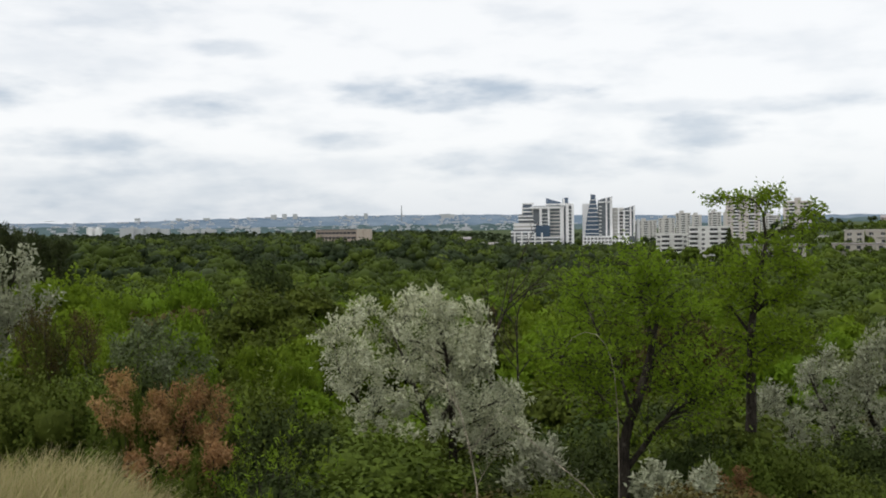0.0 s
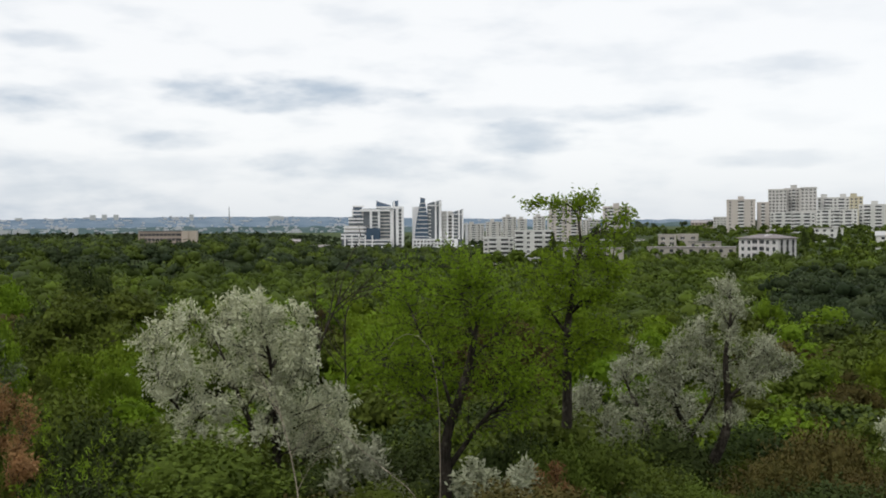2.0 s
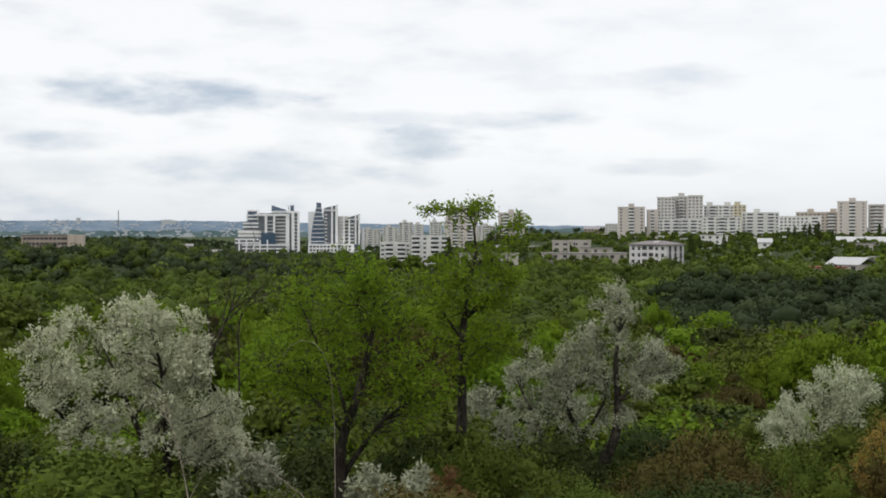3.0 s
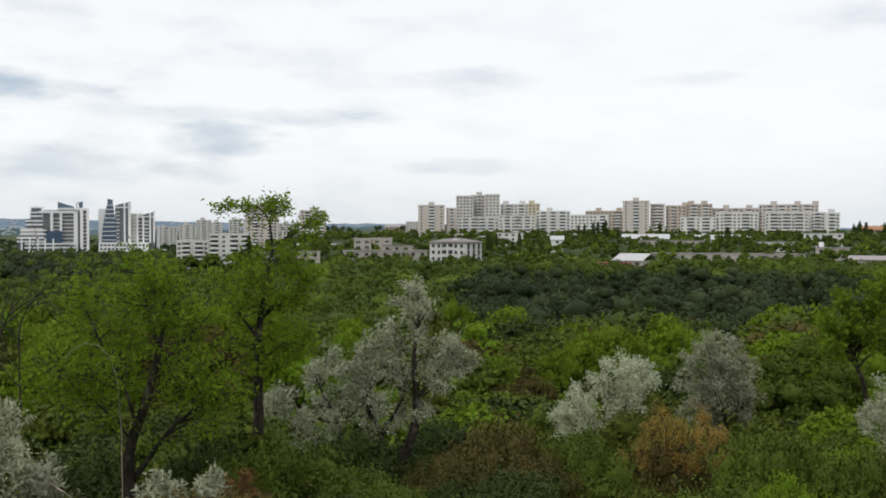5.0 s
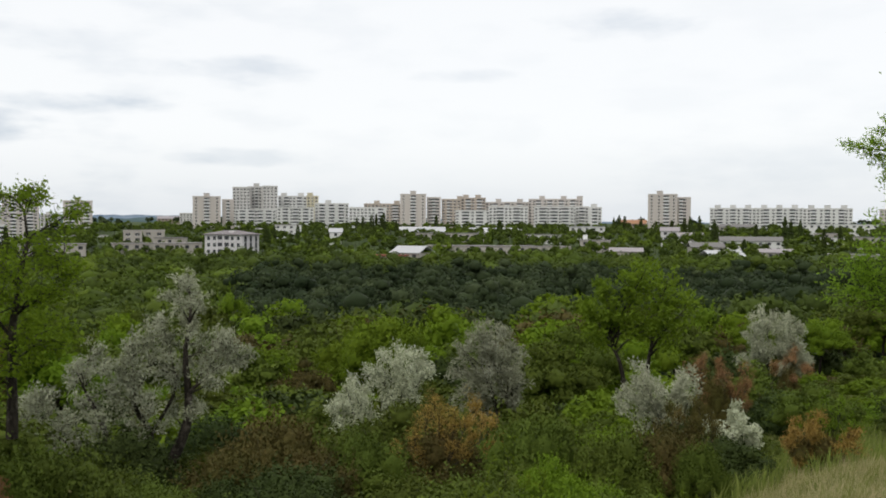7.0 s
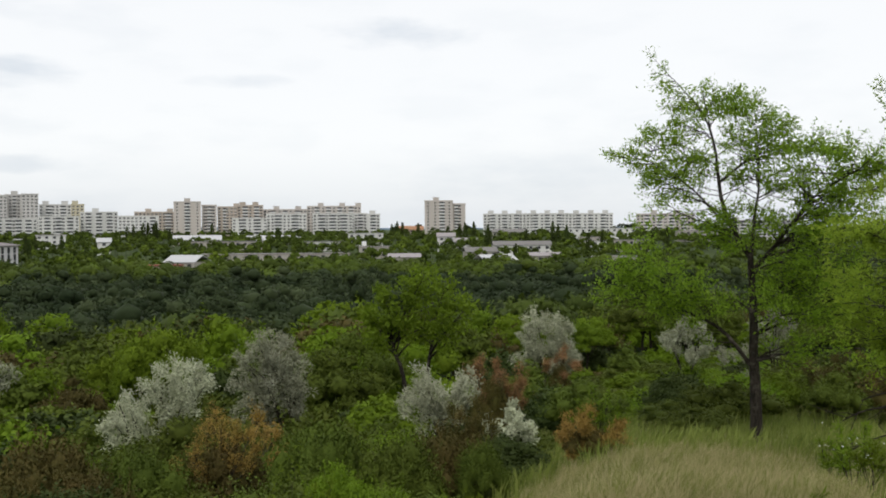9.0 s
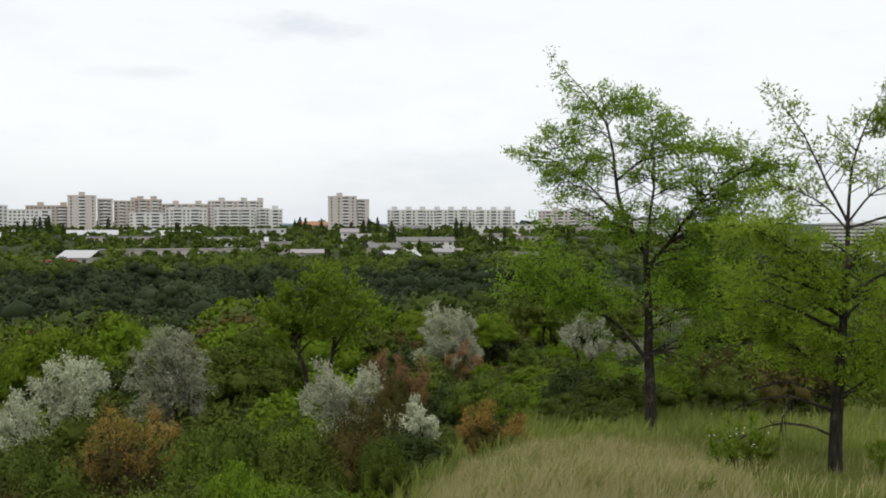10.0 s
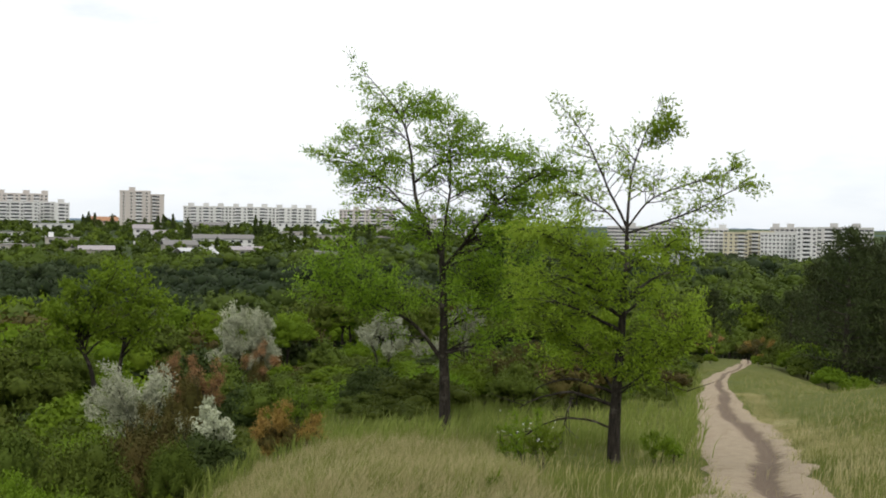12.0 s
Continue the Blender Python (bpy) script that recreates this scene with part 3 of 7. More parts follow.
def plant_meshes(seed, height, tips, trunk_r, leaf, wood=BARK, fork=0.3, top=0.8, lean=(0.0, 0.0), twigs=9, twiglets=5, twig=0.42, leaflets=12,
                 size=(0.07, 0.03), scatter=0.03, up=0.2, droop=0.15, stems=1, bow=0.12, lo=0.3, angle=48, reach=0.92, coarse=False, bough=0.38, level=0.25, drawn=(), cap=9.0, floor=0.0, layer=1.0):
    """Meshes of the wood and of the leaves; the foot stands at the origin."""
    rng = np.random.default_rng(seed)
    tips = np.asarray(tips, float)
    parts = []
    # stems
    s = np.linspace(0, 1, 12)[:, None]
    lines = []
    for k in range(stems):
        a = rng.random() * 6.28
        spread = 0 if stems == 1 else 0.22 * height
        end = np.array([lean[0] + math.cos(a) * spread, lean[1] + math.sin(a) * spread, height * top])
        foot = np.array([math.cos(a), math.sin(a), 0]) * trunk_r * (0 if stems == 1 else 1.3)
        wig = np.cumsum(rng.normal(0, 1, (12, 3)), 0) * 0.006 * height * np.array([1, 1, 0])
        lines.append(foot + (end - foot) * s ** np.array([1.4, 1.4, 1]) + wig - wig[0] - np.array([0, 0, 0.25]) * (1 - s) ** 4)
    stem = np.array(lines)
    rad = trunk_r * (0.16 + 0.84 * (1 - s[:, 0]) ** 0.8) * (1 + 0.5 * np.exp(-s[:, 0] * 16))
    if not drawn:
        parts.append(tubes(stem, np.repeat(rad[None], stems, 0) / (1 if stems == 1 else 1.25), 8))
    # limbs
    m = len(tips)
    which = np.arange(m) % stems if stems > 1 else np.zeros(m, int)
    if stems > 1:
        ends = stem[:, -1]
        which = np.argmin(np.linalg.norm((tips[:, None] - ends[None])[..., :2], axis=-1), 1)
    z_s = np.clip(fork * height + (tips[:, 2] - fork * height) * (level + 0.4 * rng.random(m)), fork * height * 0.8, height * top * 0.97)
    t0 = z_s / (height * top)
    start = along(stem[which], t0[:, None])[0][:, 0]
    r_at = None
    if drawn:
        # a drawn framework of trunk and boughs: each limb leaves its nearest point, from below
        frame_p = np.array([p for p, _, _ in drawn])
        frame_r = np.array([r * np.linspace(1, e, frame_p.shape[1]) for _, r, e in drawn])
        parts.append(tubes(frame_p, frame_r, 8))
        cand, cr = frame_p[:, 2:].reshape(-1, 3), frame_r[:, 2:].ravel()
        gap = tips[:, None] - cand[None]
        far = np.linalg.norm(gap, axis=-1)
        best = np.argmin(far + 2.5 * np.maximum(0, 0.3 * far - gap[..., 2]) + 0.8 * np.maximum(0, fork * height - cand[None, :, 2]), 1)
        start, r_at = cand[best], cr[best]
    tips = start + (tips - start) * reach
    ln = np.linalg.norm(tips - start, axis=1)
    q = np.linspace(0, 1, 9)[None, :, None]
    ctrl = (start + tips) / 2 + np.array([0, 0, 1]) * (ln * bow * rng.normal(0.4, 0.7, m))[:, None] + rng.normal(0, 0.07, (m, 3)) * ln[:, None]
    limb = start[:, None] * (1 - q) ** 2 + 2 * ctrl[:, None] * q * (1 - q) + tips[:, None] * q * q
    limb = limb + np.cumsum(rng.normal(0, 0.012, (m, 9, 3)), 1) * ln[:, None, None] * np.minimum(q * 3, 1)
    r0 = trunk_r * bough * (ln / ln.max()) ** 0.8
    if drawn:
        r0 = np.minimum(r_at * 0.6, 0.006 + 0.016 * ln)
    if coarse:
        parts.append(tubes(limb[:, ::2], r0[:, None] * (1 - 0.88 * q[:, ::2, 0]), 4))
        return raw_mesh("wood", *joined(parts), [wood], True), None
    parts.append(tubes(limb, r0[:, None] * (1 - 0.88 * q[..., 0]), 6))
    # twigs and twiglets
    if drawn:
        limb = np.concatenate([limb, np.repeat(frame_p[1:, ::2], 3, 0)])
        ln = np.concatenate([ln, np.repeat(np.linalg.norm(frame_p[1:, -1] - frame_p[1:, 0], axis=1), 3)])
    ln = np.clip(ln, floor, cap)
    tw, tl = sprout(rng, limb, twigs, lo, 1.0, lambda t: ln[:, None] * twig * (1.15 - 0.75 * t), angle, up, 5, layer=layer)
    parts.append(tubes(tw, (0.003 + 0.008 * tl)[:, None] * np.linspace(1, 0.25, 5)[None], 4))
    tt, ttl = sprout(rng, tw, twiglets, 0.25, 1.0, lambda t: tl[:, None] * 0.5 * (1.1 - 0.6 * t), 45, up, 4, layer=layer)
    parts.append(tubes(tt, (0.002 + 0.007 * ttl)[:, None] * np.linspace(1, 0.3, 4)[None], 3))
    v, f = joined(parts)
    wood_me = raw_mesh("wood", v, f, [wood], True)
    a = leaves_on(rng, tt, leaflets, size, scatter, droop)
    b = leaves_on(rng, tw, max(2, leaflets // 2), size, scatter, droop, 0.4)
    leaf_me = leaf_mesh("foliage", *[np.concatenate([p, r]) for p, r in zip(a, b)], leaf)
    return wood_me, leaf_me


def plant(name, meshes, m, label, category, group=""):
    root = new(name)
    root.empty_display_size = 0.3
    root.matrix_basis = m
    for part_name, me in zip(("trunk", "crown"), meshes):
        ob = new(part_name, me)
        ob.parent = root
    return tagged(root, label, category, group)


def stand(b, d, turn=0.0, scale=1.0, sink=0.0):
    x, y = at(b, d)
    return Matrix.Translation((x, y, gz(x, y) - sink)) @ Matrix.Rotation(radians(turn), 4, "Z") @ Matrix.Diagonal((scale, scale, scale, 1))


def facing(b):
    """The turn that lays a thing's x across the line of sight at that bearing."""
    return -b


def shaped_tips(rng, rows, deep=0.5):
    """Limb tips from (across, up) pairs, each repeated at three depths."""
    out = []
    for x, z in rows:
        for k in (-0.75, 0.6):
            out.append((x * (1 - 0.12 * abs(k)) + rng.normal(0, 0.1), k * deep * (0.6 + 0.6 * rng.random()), z - 0.25 * abs(k) * rng.random()))
    return out


# ---- buildings ----
def boxes(rows):
    """Boxes (x0, y0, z0, x1, y1, z1) as one set of faces."""
    r = np.asarray(rows, float).reshape(-1, 6)
    c = np.array([[i & 1, i >> 1 & 1, i >> 2 & 1] for i in range(8)])
    v = r[:, None, :3] + (r[:, None, 3:] - r[:, None, :3]) * c[None]
    q = np.array([[0, 2, 3, 1], [4, 5, 7, 6], [0, 1, 5, 4], [2, 6, 7, 3], [0, 4, 6, 2], [1, 3, 7, 5]])
    return v.reshape(-1, 3), (np.arange(len(r))[:, None, None] * 8 + q[None]).reshape(-1, 4)


def part(name, geo, material, parent, label="", kind=""):
    me = geo if isinstance(geo, bpy.types.Mesh) else raw_mesh(name, *geo, [material])
    ob = new(name, me)
    ob.parent = parent
    return tagged(ob, label, kind=kind)


def site(name, b, d, z, turn=0.0):
    root = new(name)
    x, y = at(b, d)
    root.matrix_basis = Matrix.Translation((x, y, z)) @ Matrix.Rotation(radians(-b + turn), 4, "Z")
    return root


def balcony_mesh(w):
    """A slab with a solid white front and cheeks, and dark glazing behind."""
    v, f = boxes([(-w / 2, -1.25, 0, w / 2, 0, 0.16), (-w / 2, -1.25, 0.16, w / 2, -1.15, 1.12),
                  (-w / 2, -1.15, 0.16, -w / 2 + 0.1, 0, 1.12), (w / 2 - 0.1, -1.15, 0.16, w / 2, 0, 1.12),
                  (-w / 2 + 0.15, -0.12, 0.2, w / 2 - 0.15, -0.03, 2.45)])
    me = raw_mesh("balcony", v, f, [BALCONY_WHITE, GLASS_DARK])
    for p in me.polygons[24:]:
        p.material_index = 1
    return me


BALCONY = {}
GARDENS = []
GARDEN_RNG = random.Random(77)
ROOM_HEIGHT = 2.8


def apartment(b0, b1, d, top, wall, label, stacks=(), depth=13.0, turn=0.0, bay=3.2, heads=(0.5,), windows=True, balcony_w=5.0, name="apartment_block", step=0.0, glaze=0.55):
    """A slab or tower block between two bearings; top is its roofline in degrees over the eye's level. stacks: shares of the front with balconies."""
    b = (b0 + b1) / 2
    w = 2 * d * math.tan(radians((b1 - b0) / 2))
    x, y = at(b, d)
    z0 = gz(x, y) - 3.0
    root = site(name, b, d, z0, turn)
    h = alt(d, top) - z0
    part("wall", boxes([(-w / 2, 0, 0, w / 2, depth, h)]), wall, root)
    t = 0.25
    part("parapet", boxes([(-w / 2 - t, -t, h - 0.5, w / 2 + t, 0.3, h + 0.4), (-w / 2 - t, depth - 0.3, h - 0.5, w / 2 + t, depth + t, h + 0.4),
                           (-w / 2 - t, 0.3, h - 0.5, -w / 2 + 0.3, depth - 0.3, h + 0.4), (w / 2 - 0.3, 0.3, h - 0.5, w / 2 + t, depth - 0.3, h + 0.4)]), wall, root)
    part("roof", boxes([(-w / 2 + 0.3, 0.3, h, w / 2 - 0.3, depth - 0.3, h + 0.1)]), ROOF_FELT, root)
    for s in heads:
        hx = -w / 2 + s * w
        part("lift_house", boxes([(hx - 2.6, 3, h + 0.1, hx + 2.6, 9, h + 2.9), (hx - 2.9, 2.7, h + 2.9, hx + 2.9, 9.3, h + 3.15)]), wall, root)
    if d < 700:
        for k in range(int(4 + w / 2.2)):
            gb, gd = b + math.degrees(GARDEN_RNG.uniform(-0.6, 0.6) * w / d), d - GARDEN_RNG.uniform(6, 26)
            GARDENS.append((*at(gb, gd), max(3.0, min(13.0, (alt(gd, -1.25) - gz(*at(gb, gd))) * GARDEN_RNG.uniform(0.95, 1.2)))))
    n = int((h - 1.0) / ROOM_HEIGHT)
    levels = [h - 0.6 - ROOM_HEIGHT * (k + 1) for k in range(min(n, 17))]
    levels = [z for z in levels if z > 2.0]
    xs = [-w / 2 + s * w for s in stacks]
    if balcony_w not in BALCONY:
        BALCONY[balcony_w] = balcony_mesh(balcony_w)
    for sx in xs:
        for z in levels:
            ob = part("balcony", BALCONY[balcony_w], None, root)
            ob.location = (sx, 0, z)
    if windows:
        glass, rim = [], []
        k = max(1, int(w / bay))
        for i in range(k):
            cx = -w / 2 + (i + 0.5) * w / k
            if any(abs(cx - sx) < balcony_w / 2 + 0.9 for sx in xs):
                continue
            hw = glaze * bay / 2
            glass.append((cx - hw, -0.03, 0.85, cx + hw, 0.05, 2.25))
            rim.append((cx - hw - 0.12, -0.08, 0.7, cx + hw + 0.12, 0.05, 0.85))
            rim.append((cx - 0.05, -0.06, 0.85, cx + 0.05, 0.05, 2.25))
        if glass:
            row = raw_mesh("window_strip", *boxes(glass + rim), [GLASS_DARK, BALCONY_WHITE])
            row.polygons.foreach_set("material_index", np.repeat([0, 1], [6 * len(glass), 6 * len(rim)]).astype(np.int32))
            for z in levels:
                part("window_strip", row, None, root, kind="stuff").location = (0, 0, z)
    # end windows on the side walls
    side = [(sx - 0.03, 4.0 + 3.5 * j, z + 0.8, sx + 0.03, 5.4 + 3.5 * j, z + 2.2) for sx in (-w / 2, w / 2) for j in (0, 1) for z in levels]
    if side:
        for z in levels:
            part("side_window_strip", boxes([r for r in side if abs(r[2] - z - 0.8) < 0.01]), GLASS_DARK, root, kind="stuff")
    return tagged(root, label, "apartment block", "panel blocks on the skyline")


def spread(n, lo=0.08, hi=0.92):
    return tuple(lo + (hi - lo) * (i + 0.5) / n for i in range(n))


TALL = "weathered warm grey panel tower with stacked white balconies"
SLAB = "long pale concrete panel block with rows of balconies"
TANB = "tan panel apartment block with small dark windows"
apartment(25.6, 27.12, 900, 1.36, PANEL_WARM, TALL, (0.5,), bay=5.5, glaze=0.3)
apartment(27.2, 27.85, 905, 1.20, PANEL_WARM, TALL, (0.5,), bay=5.5, heads=(), balcony_w=3.0)
apartment(27.78, 28.75, 908, 1.90, PANEL_GREY, "pale grey tower block with close window rows", (), bay=3.0, heads=())
apartment(28.6, 29.6, 918, 1.94, PANEL_GREY, "pale grey tower block with close window rows", (0.5,), bay=3.0, heads=(0.5,), balcony_w=3.0)
apartment(29.45, 30.27, 908, 1.98, PANEL_GREY, "pale grey tower block with close window rows", (), bay=3.0, heads=())
apartment(30.3, 31.9, 930, 1.42, PANEL_LIGHT, SLAB, (0.3, 0.75), heads=(0.2, 0.8))
apartment(31.9, 32.56, 928, 1.44, PANEL_YELLOW, "pale yellow panel block with dark windows", (), heads=(0.3,))
apartment(27.9, 30.2, 885, 0.66, PANEL_LIGHT, SLAB, spread(4), heads=())
apartment(30.25, 32.3, 885, 0.78, PANEL_LIGHT, SLAB, spread(3), heads=())
apartment(32.35, 34.28, 895, 1.02, PANEL_LIGHT, SLAB, spread(3), heads=(0.4,))
apartment(34.3, 36.43, 890, 0.80, PANEL_LIGHT, SLAB, (0.85,), heads=())
apartment(35.15, 37.25, 940, 1.02, PANEL_TAN, TANB, (0.85,), heads=(0.35, 0.9))
apartment(37.23, 38.70, 900, 1.58, PANEL_WARM, TALL, (0.5,), bay=5.5, glaze=0.25)
apartment(38.75, 39.55, 908, 1.40, PANEL_WARM, TALL, (0.5,), bay=6, heads=(), balcony_w=3.0)
apartment(39.6, 40.7, 915, 1.30, PANEL_TAN, TANB, (0.35,), heads=(0.95,), balcony_w=3.0)
apartment(40.7, 42.12, 918, 1.38, PANEL_TAN, TANB, (0.3, 0.75), heads=(0.2, 0.7))
apartment(42.12, 44.58, 925, 1.14, PANEL_WARM, SLAB, spread(3), heads=(0.3, 0.8))
apartment(44.58, 47.64, 930, 1.32, PANEL_WARM, SLAB, spread(4), heads=(0.25, 0.65, 0.95))
apartment(40.4, 42.35, 880, 0.66, PANEL_LIGHT, SLAB, spread(2), heads=(), balcony_w=6.5)
apartment(42.3, 44.55, 884, 0.88, PANEL_LIGHT, SLAB, spread(2), heads=(), balcony_w=6.5)
apartment(44.9, 47.15, 884, 0.88, PANEL_LIGHT, SLAB, spread(3), heads=(), balcony_w=6.5)
apartment(47.2, 48.0, 895, 0.90, PANEL_LIGHT, SLAB, (0.5,), heads=())
apartment(48.0, 48.72, 880, 0.86, PANEL_LIGHT, SLAB, (0.45,), heads=(0.4,))
apartment(51.28, 52.9, 880, 1.60, PANEL_WARM, TALL, (0.62,), bay=6.0, glaze=0.25, heads=(0.4,))
apartment(52.9, 53.62, 886, 1.42, PANEL_WARM, TALL, (0.25,), bay=6.0, heads=(), balcony_w=3.0)
apartment(54.65, 57.1, 930, 0.82, PANEL_LIGHT, SLAB, spread(3), heads=(0.17, 0.5, 0.83))
apartment(57.1, 59.5, 933, 0.82, PANEL_LIGHT, SLAB, spread(3), heads=(0.17, 0.5, 0.83))
apartment(59.5, 62.0, 936, 0.80, PANEL_LIGHT, SLAB, spread(3), heads=(0.17, 0.5, 0.83))
apartment(63.3, 66.5, 900, 0.75, PANEL_WARM, SLAB, spread(4), heads=(0.3, 0.7))
apartment(67.5, 71.5, 920, 0.35, PANEL_GREY, SLAB, spread(4), heads=(0.3, 0.7))
apartment(24.9, 25.6, 1150, 0.42, PANEL_GREY, SLAB, (), heads=())
for b0, b1, up in ((13.15, 13.95, 0.50), (14.0, 14.55, 0.38), (14.9, 15.6, 0.52), (15.7, 16.2, 0.50), (12.2, 13.1, 0.22), (17.7, 18.7, 0.3), (10.9, 12.1, 0.1)):
    apartment(b0, b1, 1250, up, PANEL_GREY, "distant grey panel block with balconies", (0.5,), heads=(0.4,), bay=4)
apartment(15.83, 17.66, 900, 1.30, PANEL_WARM, TALL, (0.3, 0.75), bay=5, glaze=0.35)
apartment(18.84, 20.33, 900, 1.05, PANEL_WARM, TALL, (0.3, 0.8), bay=5, glaze=0.35)
apartment(13.85, 16.02, 620, -0.27, PANEL_LIGHT, "pale five storey panel block with loggias", (0.12, 0.62, 0.9), heads=(), name="apartment_block")
apartment(12.06, 13.8, 640, -0.66, PANEL_LIGHT, "pale five storey panel block with loggias", (0.3, 0.7), heads=())
apartment(21.92, 22.9, 560, -0.56, PLASTER_GREY, "low grey flat-roofed block with tall windows", (), heads=(), bay=4)
apartment(22.95, 24.1, 575, -0.54, PLASTER_GREY, "low grey flat-roofed block with tall windows", (), heads=(), bay=4)
# across the valley to the east
apartment(78.6, 81.4, 820, 0.02, PANEL_GREY, "grey slab block with dark window bands", (), heads=(0.5,), bay=3, glaze=0.9)
apartment(81.0, 83.1, 800, 0.08, PANEL_GREY, "grey slab block with dark window bands", (), heads=(0.6,), bay=3, glaze=0.9)
apartment(83.7, 85.2, 780, -0.02, PANEL_LIGHT, "pale block with dark window bands", (), heads=(0.8,), bay=3, glaze=0.85)
apartment(84.95, 86.3, 760, -0.22, PANEL_YELLOW, "cream panel block with small balconies", (0.7,), heads=())
apartment(86.2, 87.6, 770, -0.15, PANEL_YELLOW, "cream panel block with small balconies", (0.3, 0.8), heads=())
apartment(86.9, 88.75, 740, -0.22, PANEL_LIGHT, "pale block with close window rows", (), heads=(), bay=2.6)
apartment(87.4, 88.9, 800, 0.08, PANEL_GREY, "grey slab block with dark window bands", (), heads=(0.2, 0.7), bay=3, glaze=0.8)
apartment(88.76, 89.8, 720, 0.10, PANEL_LIGHT, "white block with red-brown window bands", (0.5,), heads=(), bay=3)
apartment(89.8, 92.6, 760, 0.12, PANEL_GREY, "grey slab block with dark window bands", (0.2, 0.5), heads=(0.3, 0.7), bay=3, glaze=0.8)


def chimney(b, d, top):
    root = site("chimney", b, d, gz(*at(b, d)))
    h = alt(d, top) - root.matrix_basis.translation.z
    part("shaft", boxes([(-3.2, -2, 0, 3.2, 2, h - 1)]), WHITE, root)
    part("cap", boxes([(-3.6, -2.4, h - 1, 3.6, 2.4, h)]), BALCONY_WHITE, root)
    tagged(root, "tall square white tower of a works", "tower")


chimney(83.4, 760, -0.02)


def brick_works():
    """The long brown block over the wood, banded, with a blank orange end."""
    d, b0, b1 = 700, -7.26, -4.15
    b = (b0 + b1) / 2
    w = 2 * d * math.tan(radians((b1 - b0) / 2))
    z0 = gz(*at(b, d)) - 1
    root = site("brick_building", b, d, z0, -6)
    h = alt(d, -0.22) - z0
    part("wall", boxes([(-w / 2, 0, 0, w / 2 - 9.5, 16, h)]), BRICK_TAN, root)
    part("end_tower", boxes([(w / 2 - 9.5, -1.2, 0, w / 2 - 5.2, 17, h + 0.4), (w / 2 - 4.4, -1.2, 0, w / 2, 17, h + 0.4), (w / 2 - 5.2, -0.4, 0, w / 2 - 4.4, 16, h)]), PANEL_TAN, root, "plain orange-brown end wall")
    part("roof", boxes([(-w / 2 - 0.4, -0.4, h, w / 2 - 9.4, 16.4, h + 0.5)]), ROOF_FELT, root)
    for k in range(5):
        z = h - 2.9 - 3.3 * k
        part("window_band", boxes([(-w / 2 + 0.6, -0.06, z, w / 2 - 10, 0.1, z + 1.5)]), GLASS_DARK, root)
        piers = [(-w / 2 + 0.6 + 2.6 * i, -0.14, z, -w / 2 + 1.0 + 2.6 * i, 0.1, z + 1.5) for i in range(int((w - 11) / 2.6))]
        part("pier_strip", boxes(piers), BRICK_TAN, root)
    tagged(root, "long brown brick block with dark window bands", "building")


brick_works()


